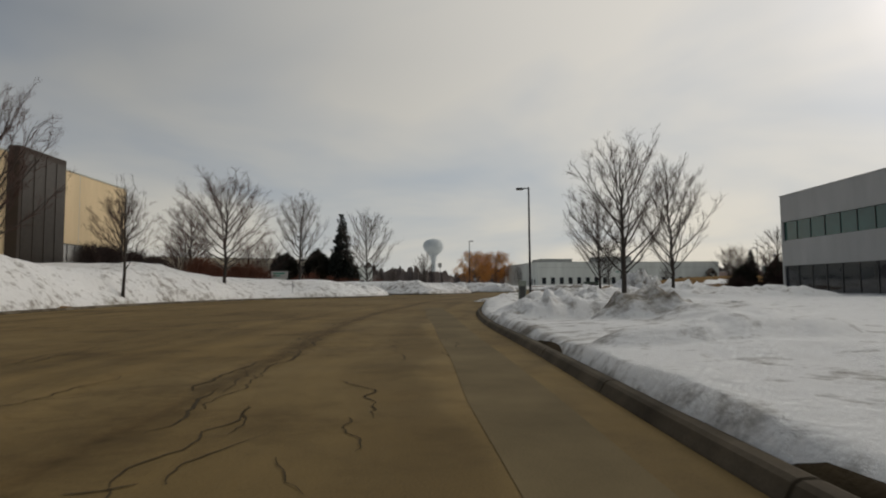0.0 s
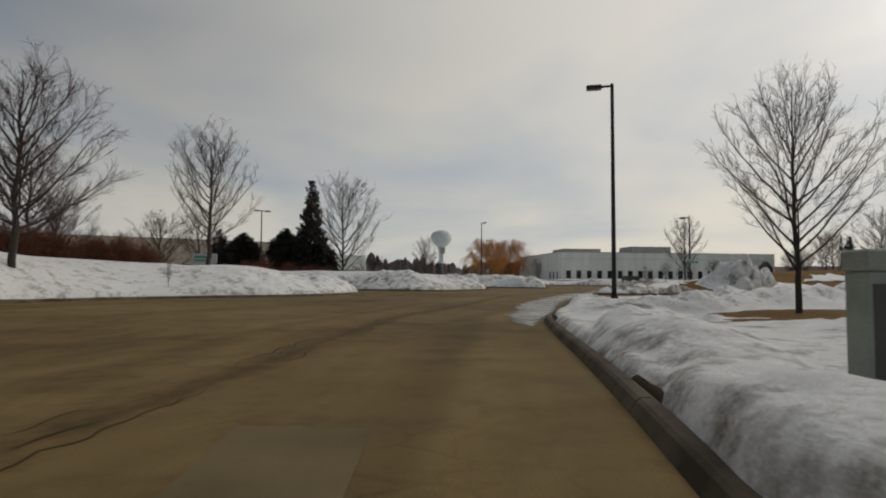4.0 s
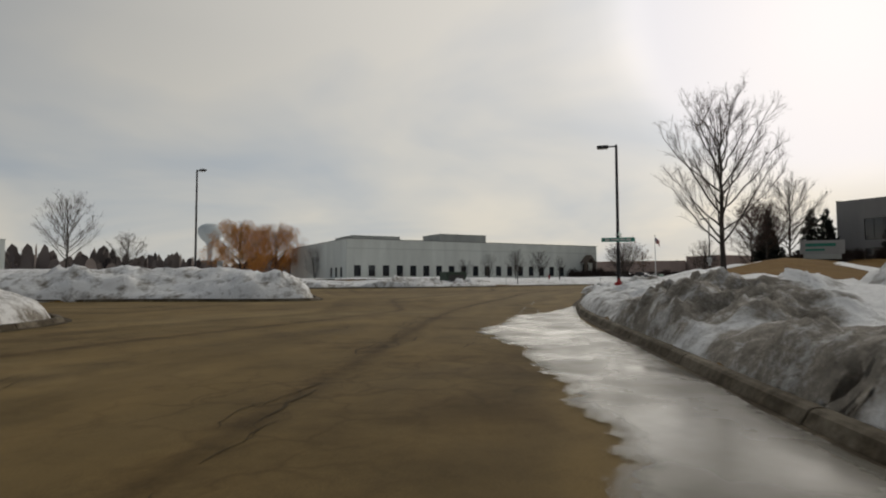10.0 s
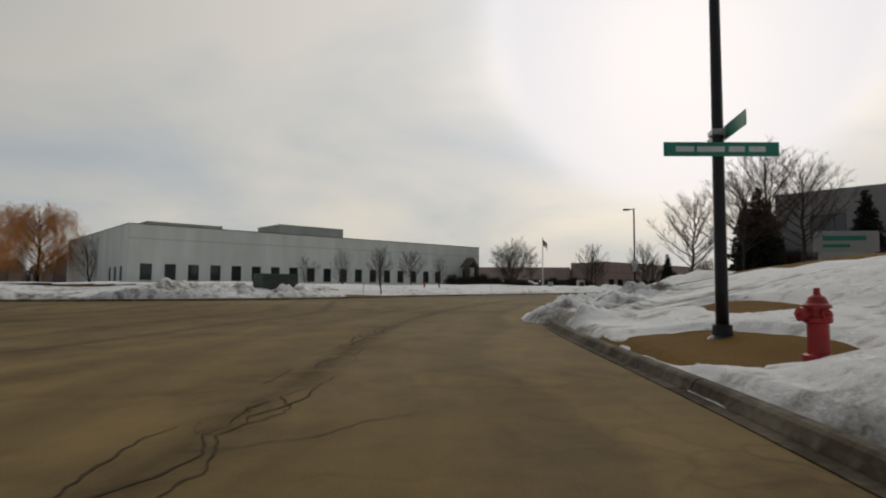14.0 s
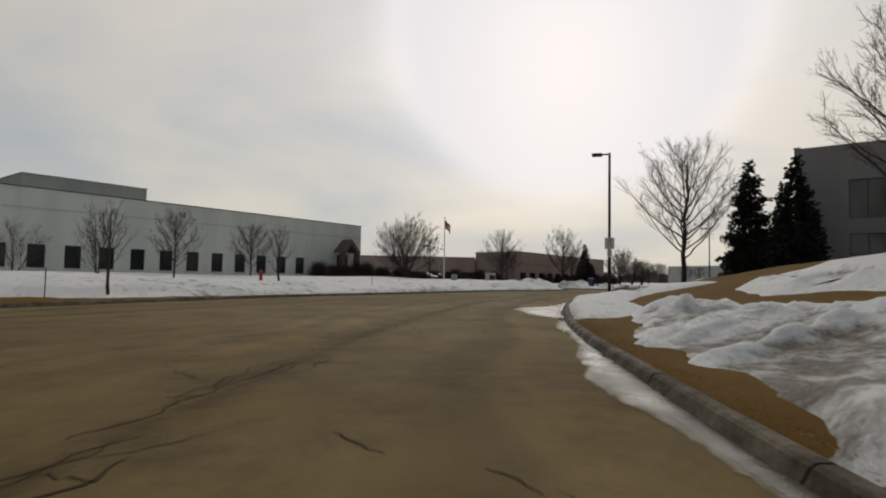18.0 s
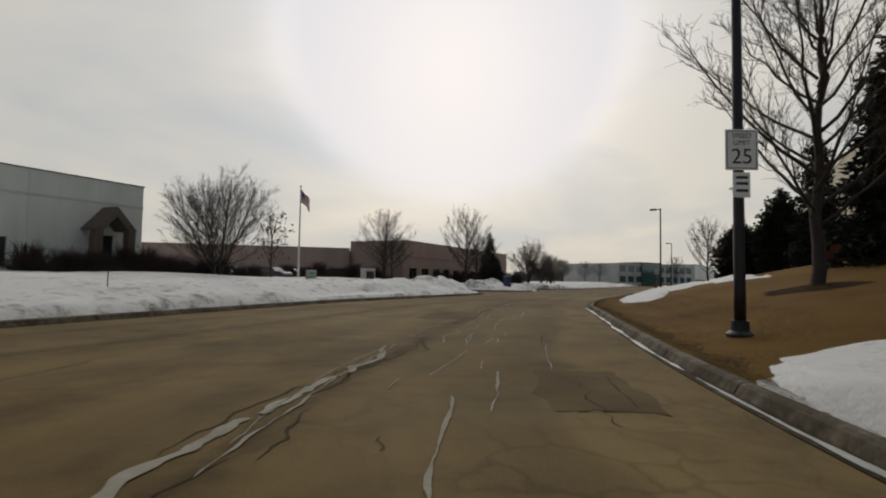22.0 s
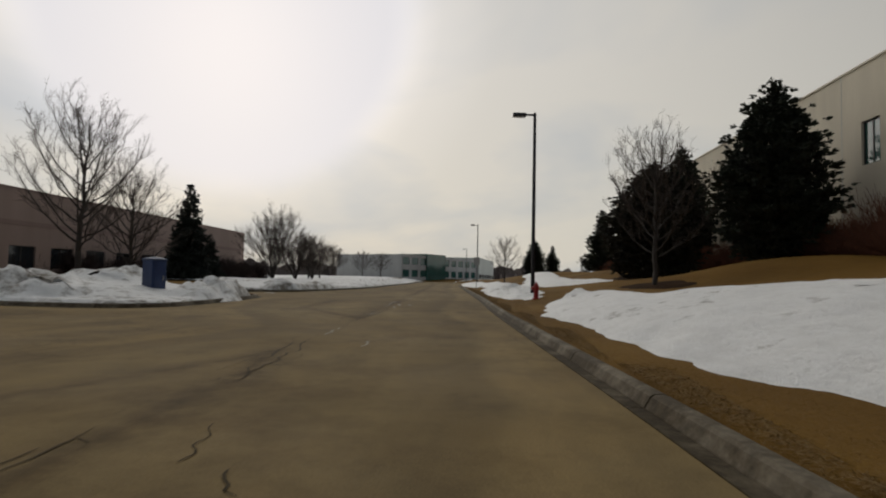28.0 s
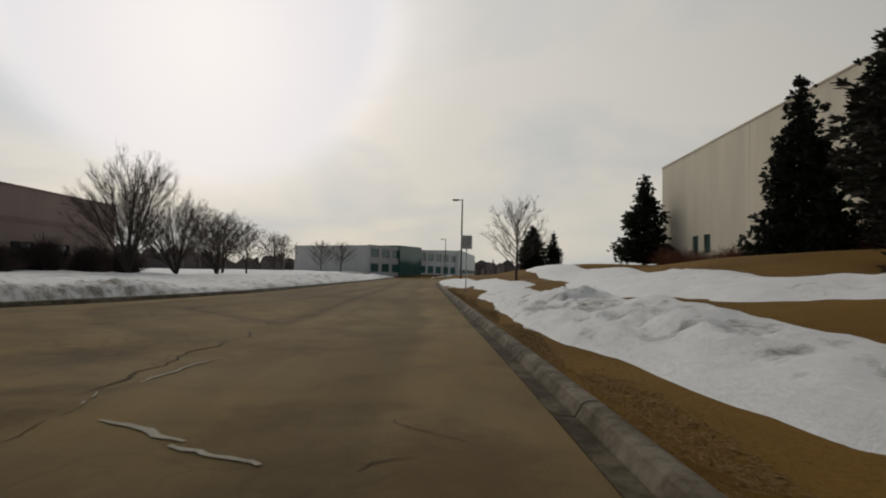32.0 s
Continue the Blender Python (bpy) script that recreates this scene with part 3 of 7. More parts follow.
PILES += [
    (34.6, 86.2, 3.2, 1.5, -10, .50, .9, .8), (46.6, 91.6, 3.6, 2.9, 10, 2.1, .55, .4), (39.0, 85.6, 5.2, 2.0, 5, .55, .9, .8), (34.0, 88.2, 3.2, 1.6, 58, .36, .95, .95), (37.9, 93.4, 4.4, 1.9, 58, .62, .95, .97), (39.4, 92.8, 1.2, 1.0, 0, .45, .8, .4),
    (42.0, 99.2, 6.2, 2.2, 54, .40, .75, .35), (47.2, 104.8, 5.6, 2.3, 50, .34, .5, .15), (56.0, 109.6, 6, 1.5, 45, .2, .4, .1), (56.6, 117.0, 3.6, 1.9, 45, .50, .95, .40), (61.6, 119.0, 2.4, 1.9, 45, .82, .95, .85),
]
PILES += [
    (62.0, 121.6, 5.8, 1.9, 40, .50, .95, .34), (66.8, 124.6, 4.2, 1.8, 38, .46, .95, .28), (71.8, 127.2, 4.6, 2.2, 36, .42, .95, .4), (78.8, 126.0, 5.2, 2.6, 40, .35, .8, .15), (75.6, 129.9, 3.8, 1.1, 33, .32, .85, .25),
    (80.4, 134.4, 5.2, 1.4, 30, .22, .35, .06), (88.0, 137.5, 6.6, 1.9, 25, .24, .25, .03), (92.0, 139.0, 3.4, 1.5, 24, .20, .25, .03), (89.2, 134.8, 2.8, 1.2, 60, .16, .25, .03), (93, 136.2, 4, 0.8, 22, .14, .3, .05),
    (118.5, 146.4, 8.5, 1.1, 11, .14, .3, .06), (126, 146.6, 7.5, 1.9, 7, .2, .3, .05), (134.0, 146.5, 8.5, 3.0, 5, .22, .3, .06), (137.5, 148.0, 9.5, 1.9, 6, .22, .3, .1), (117.5, 141.6, 4, .35, 20, .12, .3, .05), (129, 142.6, 8, 1.3, 8, .16, .3, .05), (142.4, 148.6, 4.4, 1.6, 6, .2, .4, .1), (145.2, 148.9, .9, .7, 0, .42, .8, .1),
]
PILES += [
    (146.2, 148.6, 1.5, .7, 5, .36, .8, .15), (161.0, 151.25, 11.0, 1.3, 6, .36, .75, .3), (172.5, 152.4, 5.0, 1.1, 5, .26, .6, .15), (165, 148.5, 8.5, 1.5, 6, .22, .3, .05), (176, 148.6, 8, 1.2, 3, .2, .3, .05), (186, 152.6, 11, 1.3, 5, .22, .4, .1),
    (210, 156.5, 22, 1.6, 6, .25, .4, .1), (195, 147, 16, 2, 4, .22, .3, .05), (158, 146.8, 3, .7, 20, .2, .5, .1),
]
PILES += [
    (-5.8, 20, 60, 2.0, 90, .40, .5, .2), (-3.6, 62, 8, 2.0, 68, .4, .5, .2), (7.4, 78.4, 9, 2.0, 64, .30, .6, .2), (11, 84.8, 4.6, 2.2, 70, .40, .6, .2), (2, 88.2, 9, 2, 5, .6, .7, .3),
    (22.0, 97.2, 6.2, 2.6, 55, .42, .7, .35), (13, 98.6, 8, 2.2, -12, .55, .8, .4), (23.6, 102.6, 2.6, 2.0, 60, .45, .6, .35), (2, 101, 9, 2.4, -5, .7, .8, .3), (20, 107, 6, 2, -22, .5, .7, .3),
    (32.6, 117.6, 4.6, 2.6, -20, .7, .8, .35), (25, 120.6, 7, 2.2, -12, .7, .8, .35), (33.6, 127, 5, 2.4, 100, .6, .8, .3), (10, 123, 9, 2.4, 0, .6, .8, .3), (33.9, 115.6, 1.6, .9, 0, .35, .9, .5),
]
PILES += [
    (40, 150.8, 9, 1.6, -20, .45, .9, .5), (53.5, 147.8, 7, 1.9, 5, .75, .9, .55), (62.5, 148.2, 5, 1.5, 25, .45, .9, .45), (79, 154.2, 14, 1.8, 18, .30, .4, .15), (104, 160.2, 18, 1.8, 17, .34, .4, .15),
    (120, 162.2, 8, 2.2, 7, .50, .5, .12), (126.2, 163.4, 5.2, 2.4, 14, .9, .55, .12), (136.5, 174, 4, 2.4, 10, .9, .6, .55), (148.6, 164.4, 3.6, 1.4, 8, .6, .8, .2), (142.6, 168.2, 2.0, 2.2, 20, .8, .9, .5), (149.5, 169.5, 3, 2, 0, .6, .8, .5),
    (167, 166.6, 6, 1.2, 2, .32, .95, .5), (185, 166.8, 12, 1.2, 4, .16, .7, .3), (163.8, 167.6, 2.4, 1.2, 20, .48, .95, .5), (215, 170.8, 22, 2, 5, .4, .6, .3),
]
# bare grass: x, y, half length, half width, turn
BARE = [(18.2, 34.6, 1.5, .28, 12), (18.6, 36.7, 1.6, .28, 12), (19.3, 38.8, 1.6, .30, 12), (18.2, 32.2, 1.3, .25, 10), (28.5, 63.2, 3.4, 1.2, 20), (31.5, 57.5, 3.0, 1.0, 20), (54, 104.5, 10, 2.3, 40), (27.5, 58, 4.5, 1.6, 30), (24.2, 47.8, 3.4, 1.2, 65), (29, 61.5, 4.5, 2.0, 20), (36, 60, 5, 2.0, 15), (26.3, 67.4, 2.6, 1.4, 40), (33.6, 71.2, 6, 1.0, 20), (28.5, 56, 3, 1.2, 60), (45, 91.5, 9, 3.4, 40), (49, 97.5, 7, 2.6, 45), (36.8, 85.6, 2.0, .8, 0), (41.5, 84.2, 4, 1.0, 5),
        (51.2, 110.8, 2.6, 1.3, 48), (49.6, 108.6, 1.9, .9, 48), (58, 103, 9, 3.2, 42), (68, 112, 11, 3.6, 38), (55.5, 112.4, 2.2, .8, 45)]
BARE += [(112, 164, 8, 2.6, 12), (124, 168, 5, 1.6, 8), (64, 150, 6, 1.2, 15), (9, 80.5, 3.0, .8, 60), (70, 149.6, 7, .9, 20), (30, 150, 14, 1.5, -20)]


def ell(x, y, cx, cy, a, b, turn):
    c, s = math.cos(radians(turn)), math.sin(radians(turn))
    u, v = (x - cx) * c + (y - cy) * s, -(x - cx) * s + (y - cy) * c
    return (u / a) ** 2 + (v / b) ** 2


R2Y = np.array(R2)


def slope_side(x, y):
    """1 on the lawn slope east of the corner, where grass shows through."""
    return ((x > 68) & (x < 300) & (y < np.interp(x, R2Y[:, 0], R2Y[:, 1]) + 1)).astype(float)


# ploughed snow lying over the kerb: x, y, radius, reach onto the road
SPILLS = [(147.0, 162.6, 3.0, .7), (57.0, 119.0, 3.2, 1.0), (41.0, 103.0, 4.5, .3), (48.5, 111.0, 3.5, .35), (83.0, 136.9, 3.5, .25)]


def snow_depth(x, y, d):
    """Depth of snow over the ground (negative: none) and its dirt with painted crevice shade."""
    rag = fbm(x, y, 2.3, 4) - 0.5
    cover = 0.13 + 0.16 * rag + 0.10 * (fbm(x, y, 11, 2) - 0.5)
    cover = cover - 0.42 * slope_side(x, y) * sstep(66, 72, x + 12 * rag) * (1 - sstep(20, 34, d + 14 * rag))
    for cx, cy, a, b, t in BARE:
        r = ell(x, y, cx, cy, a, b, t) + 1.1 * rag
        cover = np.where(r < 1, np.minimum(cover, 0.25 * (r - 0.8)), cover)
    spill = np.zeros_like(x)
    for cx, cy, r, w in SPILLS:
        spill = np.maximum(spill, w * (1 - sstep(0.3, 1.0, np.hypot(x - cx, y - cy) / r)))
    spill0 = np.clip(spill * 2, 0, 1)
    clean = 1 - 0.8 * slope_side(x, y) * sstep(70, 84, x)
    dirt_shade = 0.12 + 0.16 * (d < 7) * clean + 0.5 * np.exp(-np.maximum(d, 0) / 0.42) * (1 - np.clip(spill0, 0, 1) * 0.7) + 0.55 * clean * (fbm(x, y, 3.1, 3) - 0.5) - 0.22 * (1 - clean)
    h = np.full_like(x, -1.0)
    for cx, cy, a, b, t, hh, rough, dd in PILES:
        m = (np.abs(x - cx) < a + 1.5) & (np.abs(y - cy) < a + 1.5)
        if not m.any():
            continue
        xm, ym = x[m], y[m]
        r = ell(xm, ym, cx, cy, a, b, t) + (fbm(xm, ym, 1.9, 3) - 0.5) * 0.9
        dome = np.clip(1 - r, 0, 1) ** 0.95 * (0.55 + 0.95 * fbm(xm + 200, ym, 4.0, 2))
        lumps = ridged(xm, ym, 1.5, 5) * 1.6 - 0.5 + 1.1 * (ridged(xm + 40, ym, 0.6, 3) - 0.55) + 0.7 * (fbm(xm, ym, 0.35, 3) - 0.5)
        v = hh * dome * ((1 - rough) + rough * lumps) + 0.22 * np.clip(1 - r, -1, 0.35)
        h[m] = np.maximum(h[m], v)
        # pile dirt, raised in low spots to paint crevice shade as well
        dirt_shade[m] = np.maximum(dirt_shade[m], (dd + 0.55 * rough * np.clip(0.75 - lumps, -0.2, 1)) * np.clip(1.8 * (1 - r), 0, 1))
    # ploughed tongues lying across the lawn behind the kerb, with grass between them
    u, w = x * 0.80 + y * 0.60, -x * 0.60 + y * 0.80
    tongue = ridged(u + 0.55 * w, w * 0.28, 1.7, 3)
    zone = sstep(60.8, 63.5, x) * (1 - sstep(74, 78, x)) * (y > 112) * (y < 136) * (y < np.interp(x, R2Y[:, 0], R2Y[:, 1]) + 1)
    gap = np.clip(0.92 - tongue, 0, 1)
    near_kerb = 1 - sstep(1.6, 3.6, d)
    heap = sstep(51, 55, x) * (1 - sstep(74, 78, x)) * (y > 112) * (y < 136) * (1 - sstep(4, 7, d))
    h = np.where(h > -0.5, h * (1 - heap * np.clip(1.9 * gap, 0, 0.8)) * (1 - 0.12 * heap), h)
    dirt_shade = dirt_shade + heap * np.clip(1.6 * (gap - 0.22), -0.25, 0.6)
    bare_edge = zone * near_kerb * (0.04 + 0.95 * gap) + np.where((x < 24) & (y < 62) & (x > 8), -0.15, 0.0)
    edge = sstep(0.12, 0.55, d + 0.35 * rag - bare_edge + spill)
    depth = np.maximum(cover, h + np.clip(cover, 0, 1)) * edge - 0.10 * (1 - edge)
    depth = np.where(d < 0.1 - spill, -0.4, depth)
    return depth, np.clip(dirt_shade, 0, 1)


def add_dirt_shade(ob, values):
    at = ob.data.attributes.new("dirt_shade", "FLOAT", "POINT")
    at.data.foreach_set("value", np.asarray(values, np.float32))


def axis_steps(lo, hi, step, reach):
    mid = list(np.arange(lo, hi + step, step))
    a, b, g = [], [], step
    v = lo
    while v > -reach:
        g *= 1.35
        v -= g
        a.append(v)
    v, g = mid[-1], step
    while v < reach:
        g *= 1.35
        v += g
        b.append(v)
    return np.array(a[::-1] + mid + b)


def build_ground():
    gx, gy = axis_steps(-14, 235, 0.6, 1700), axis_steps(0, 186, 0.6, 1700)
    X, Y = np.meshgrid(gx, gy)
    x, y = X.ravel(), Y.ravel()
    d = np.empty_like(x)
    near = (x > -60) & (x < 310) & (y > -60) & (y < 200)
    d[near] = road_distance(x[near], y[near])
    d[~near] = 60
    z = np.zeros_like(x)
    z[near] = ground_height(x[near], y[near], d[near])
    z[~near] = 0.9
    nx, ny = len(gx), len(gy)
    i = (np.arange(ny - 1)[:, None] * nx + np.arange(nx - 1)[None, :]).ravel()
    quads = np.stack([i, i + 1, i + nx + 1, i + nx], 1)
    ground = mesh_object("ground", np.stack([x, y, z], 1), quads, GRASS, smooth=True)
    tagged(ground, "dead golden winter lawn rising gently from the road", "ground", kind="structure")
    # asphalt, one flat sheet under the kerbs
    ok = (d[quads].min(1) < 1.4) & near[quads].all(1)
    q = quads[ok]
    used, inv = np.unique(q, return_inverse=True)
    za = (fbm(x[used], y[used], 5.0, 2) - 0.5) * 0.003
    road = mesh_object("road", np.stack([x[used], y[used], za], 1), inv.reshape(-1, 4), ASPHALT, smooth=True)
    lane = road.data.attributes.new("lane", "FLOAT", "POINT")
    lane.data.foreach_set("value", d[used].astype(np.float32))
    tagged(road, "worn brown-grey asphalt road with patched cracks", "road", kind="structure")
    # snow lying on the lawns away from the kerbs
    depth = np.full_like(x, 0.15)
    dirt_shade = np.full_like(x, 0.05)
    dd, di = snow_depth(x[near], y[near], d[near])
    depth[near], dirt_shade[near] = dd, di
    keep = (d[quads].min(1) > 5.4) & (depth[quads].max(1) > -0.05)
    q = quads[keep]
    used, inv = np.unique(q, return_inverse=True)
    ob = mesh_object("snow_cover", np.stack([x[used], y[used], z[used] + depth[used]], 1), inv.reshape(-1, 4), SNOW, smooth=True)
    add_dirt_shade(ob, dirt_shade[used])
    tagged(ob, "thin old snow lying in patches over the lawns", "snow", kind="stuff")


build_ground()


def snow_strip(line, side, step, label, s0=0, s1=None, dmax=6.3):
    """Snow bank that follows a kerb; side 1: to the right of the line's direction."""
    xy, tg = curve_points(line, step)
    xy, tg = xy[s0:s1], tg[s0:s1]
    nr = np.stack([tg[:, 1], -tg[:, 0]], 1) * side
    ds = np.concatenate([np.arange(-1.2, 2.2, step * 0.6), np.arange(2.2, 4.2, step * 0.95), np.arange(4.2, dmax, step * 1.6)])
    x = (xy[:, 0][:, None] + nr[:, 0][:, None] * ds).ravel()
    y = (xy[:, 1][:, None] + nr[:, 1][:, None] * ds).ravel()
    d = road_distance(x, y)
    z = ground_height(x, y, d)
    z = np.where(d < 0.3, np.maximum(z, 0.0), z)
    depth, dirt_shade = snow_depth(x, y, d)
    # plough chunks lean over a little
    lean = np.clip(depth, 0, 1.2) * (fbm(x, y, 0.8, 3) - 0.5) * 0.45
    n, m = len(xy), len(ds)
    i = (np.arange(n - 1)[:, None] * m + np.arange(m - 1)[None, :]).ravel()
    quads = np.stack([i, i + m, i + m + 1, i + 1] if side > 0 else [i, i + 1, i + m + 1, i + m], 1)
    quads = quads[(depth[quads].max(1) > -0.06) & (d[quads].min(1) > -1.3)]
    used, inv = np.unique(quads, return_inverse=True)
    v = np.stack([x + lean, y + lean * 0.6, z + depth], 1)[used]
    ob = mesh_object("snow_bank", v, inv.reshape(-1, 4), SNOW, smooth=True)
    add_dirt_shade(ob, dirt_shade[used])
    return tagged(ob, label, "snow bank", kind="stuff")


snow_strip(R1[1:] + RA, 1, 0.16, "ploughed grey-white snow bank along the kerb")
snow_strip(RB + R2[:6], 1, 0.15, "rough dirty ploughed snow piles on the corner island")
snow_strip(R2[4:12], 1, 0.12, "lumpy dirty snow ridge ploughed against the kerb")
snow_strip(R2[11:19], 1, 0.2, "melting smooth snow tongues on the lawn slope")
snow_strip(R2[17:25], 1, 0.2, "melting snow bank above a strip of bare grass")
snow_strip(R2[23:], 1, 0.5, "thin melting snow along the far kerb")
for line in (LA, LB, LC, LE):
    snow_strip(line, -1, 0.3, "white ploughed snow bank with a grey foot")
snow_strip(LD, -1, 0.35, "long low snow bank with dirty ploughed crest")
snow_strip(LF, -1, 0.5, "far lumpy snow bank along the kerb")


# ---- kerbs: concrete sections with a gutter pan ----
def build_kerb(line, side, name, label, mat=CONCRETE, gutter=True):
    xy, tg = curve_points(line, 0.75)
    nr = np.stack([tg[:, 1], -tg[:, 0]], 1) * side
    prof = [(-0.03, -0.02), (-0.02, 0.014), (0.010, 0.065), (0.032, 0.106), (0.068, 0.128), (0.15, 0.133), (0.19, 0.12), (0.205, -0.1)]
    root = empty(name, pose(0, 0, 0), label, "kerb", kind="structure")
    k = 0
    while k < len(xy) - 1:
        e = min(k + 4, len(xy) - 1)
        verts, faces = [], []
        idx = list(range(k, e + 1))
        for c, j in enumerate(idx):
            t = 0.018 if c == 0 else (-0.018 if c == len(idx) - 1 else 0.0)
            for a, z in prof:
                p = xy[j] + nr[j] * a + tg[j] * t
                verts.append((p[0], p[1], z))
        m = len(prof)
        for c in range(len(idx) - 1):
            for a in range(m - 1):
                q = (c * m + a, c * m + a + 1, (c + 1) * m + a + 1, (c + 1) * m + a)
                faces.append(q[::-1] if side > 0 else q)
        faces.append(tuple(range(m)) if side > 0 else tuple(range(m))[::-1])
        faces.append(tuple(range((len(idx) - 1) * m, len(idx) * m))[::-1] if side > 0 else tuple(range((len(idx) - 1) * m, len(idx) * m)))
        mesh_object("kerb_section", verts, faces, mat, root)
        if not gutter:
            k = e
            continue
        pan = []
        for c, j in enumerate(idx):
            t = 0.012 if c == 0 else (-0.012 if c == len(idx) - 1 else 0.0)
            for a, z in ((-0.19, -0.02), (-0.19, 0.0115), (-0.035, 0.0095), (-0.035, -0.02)):
                q = xy[j] + nr[j] * a + tg[j] * t
                pan.append((q[0], q[1], z))
        pf = []
        for c in range(len(idx) - 1):
            for a in range(3):
                q = (c * 4 + a, c * 4 + a + 1, c * 4 + a + 5, c * 4 + a + 4)
                pf.append(q[::-1] if side > 0 else q)
        mesh_object("gutter_section", pan, pf, WETCONC if mat is CONCRETE else mat, root)
        k = e
    return root


build_kerb(R1[1:] + RA, 1, "kerb", "low mud-stained concrete kerb, coloured darker for shade at the edge of the snow", SHADEDKERB, False)
build_kerb(RB + R2[:26], 1, "kerb", "weathered concrete kerb with a gutter pan")
for line in (LA[1:], LB, LC, LD, LE, LF):
    build_kerb(line, -1, "kerb", "concrete kerb half buried in snow")


# ---- cracks and puddles on the asphalt ----
crack_rng = random.Random(5)


def crack(a, b, width=0.035, pale=False, wander=0.12, branches=0):
    """A meandering crack from a to b, a thin ribbon on the asphalt."""
    ax, ay = a
    bx, by = b
    ln = math.hypot(bx - ax, by - ay)
    n = max(4, int(ln / 0.08))
    z = 0.0105 if pale else 0.0075
    nx, ny = -(by - ay) / ln, (bx - ax) / ln
    off, v, rw = 0.0, 0.0, 0.8
    verts, faces = [], []
    for i in range(n + 1):
        t = i / n
        v = v * 0.5 + crack_rng.uniform(-1, 1) * wander * 0.30
        off = (off + v) * 0.97
        jag = crack_rng.uniform(-1, 1) * wander * 0.09
        rw = rw * 0.6 + 0.4 * crack_rng.uniform(0.1, 1.7)
        w = 0.28 * width * rw * (0.25 + 0.75 * math.sin(math.pi * min(max(t, 0.04), 0.96)) ** 0.5)
        px, py = ax + (bx - ax) * t + nx * (off + jag), ay + (by - ay) * t + ny * (off + jag)
        verts += [(px - nx * w, py - ny * w, z), (px + nx * w, py + ny * w, z)]
        if i and not (pale and rw < 0.62):
            k = 2 * i
            faces.append((k - 2, k, k + 1, k - 1))
        if branches and crack_rng.random() < branches / n and 0.1 < t < 0.9:
            ang = crack_rng.choice((-1, 1)) * crack_rng.uniform(0.5, 1.3) + math.atan2(by - ay, bx - ax)
            l2 = crack_rng.uniform(0.5, 1.8)
            crack((px, py), (px + l2 * math.cos(ang), py + l2 * math.sin(ang)), width * 0.6, pale, wander)
    ob = mesh_object("road_crack", verts, faces, SEAL if pale else CRACK)
    tagged(ob, "pale dried crack line across the asphalt" if pale else "dark open crack in the worn asphalt", "road crack", "cracks in the road")
    return ob


def crack_line(points, width, pale=False):
    """One long crack through several bends, as a single broken ribbon."""
    c, tg = curve_points(points, 0.05)
    n = len(c)
    k = np.arange(n) * 0.05 + crack_rng.uniform(0, 90)
    nr = np.stack([-tg[:, 1], tg[:, 0]], 1)
    c = c + nr * ((fbm(k, k * 0 + 5, 0.35, 3) - 0.5) * 0.07)[:, None]
    w = 0.062 * width * np.clip(fbm(k, k * 0 + 60, 0.3, 4) * 2.2 - 0.2, 0.15, 1.4) * np.clip(np.minimum(np.arange(n), n - 1 - np.arange(n)) / 4 + 0.2, 0, 1)
    z = np.full((n, 1), 0.0105 if pale else 0.0075)
    v = np.stack([np.hstack([c - nr * w[:, None], z]), np.hstack([c + nr * w[:, None], z])], 1).reshape(-1, 3)
    i = np.nonzero(w[:-1] > 0.009 * width)[0] * 2
    ob = mesh_object("road_crack", v, np.stack([i, i + 2, i + 3, i + 1], 1), SEAL if pale else CRACK)
    tagged(ob, "long pale dried crack winding along the asphalt" if pale else "long dark open crack in the worn asphalt", "road crack", "cracks in the road")
    return ob


crack((11.99, 23.70), (12.10, 28.44), 0.043, wander=0.16, branches=1)
crack((12.29, 23.62), (11.50, 20.10), 0.043, wander=0.16, branches=1)
crack((11.40, 20.40), (10.90, 19.80), 0.043, wander=0.16)
crack((9.40, 21.50), (10.22, 25.86), 0.043, wander=0.16, branches=1)
crack((13.13, 25.07), (13.41, 23.10), 0.043, wander=0.16, branches=1)
crack((13.64, 35.39), (14.39, 34.17), 0.034, wander=0.16)
crack((19.64, 59.04), (19.19, 57.38), 0.034, wander=0.16, branches=1)
crack((16.13, 58.45), (16.90, 60.49), 0.034, wander=0.16, branches=1)
crack((16.90, 60.49), (17.74, 62.26), 0.034, wander=0.16, branches=1)
crack((17.49, 57.63), (17.86, 58.50), 0.034, wander=0.16)
crack((17.86, 58.50), (18.68, 60.94), 0.034, wander=0.16, branches=1)
crack((18.16, 61.50), (18.81, 63.07), 0.034, wander=0.16, branches=1)
crack((19.93, 65.41), (20.82, 68.08), 0.034, wander=0.16, branches=1)
crack((20.28, 70.90), (21.79, 74.90), 0.034, wander=0.16, branches=1)
crack((21.79, 74.90), (27.80, 87.44), 0.034, wander=0.16, branches=1)
crack((22.62, 73.26), (22.35, 72.49), 0.034, wander=0.16)
crack((21.62, 71.43), (22.46, 72.31), 0.034, wander=0.16)
crack((21.03, 71.35), (22.05, 72.76), 0.034, wander=0.16, branches=1)
crack((23.05, 75.06), (24.62, 76.98), 0.034, wander=0.16, branches=1)
crack((22.76, 75.23), (23.42, 76.39), 0.034, wander=0.16)
crack((22.09, 74.73), (22.46, 75.22), 0.034, wander=0.16)
crack((23.42, 83.67), (25.18, 86.78), 0.034, wander=0.16, branches=1)
crack((27.31, 83.73), (26.40, 81.97), 0.034, wander=0.16, branches=1)
crack((26.07, 82.53), (26.08, 82.04), 0.034, wander=0.16)
crack((31.97, 94.69), (32.79, 96.67), 0.034, wander=0.16, branches=1)
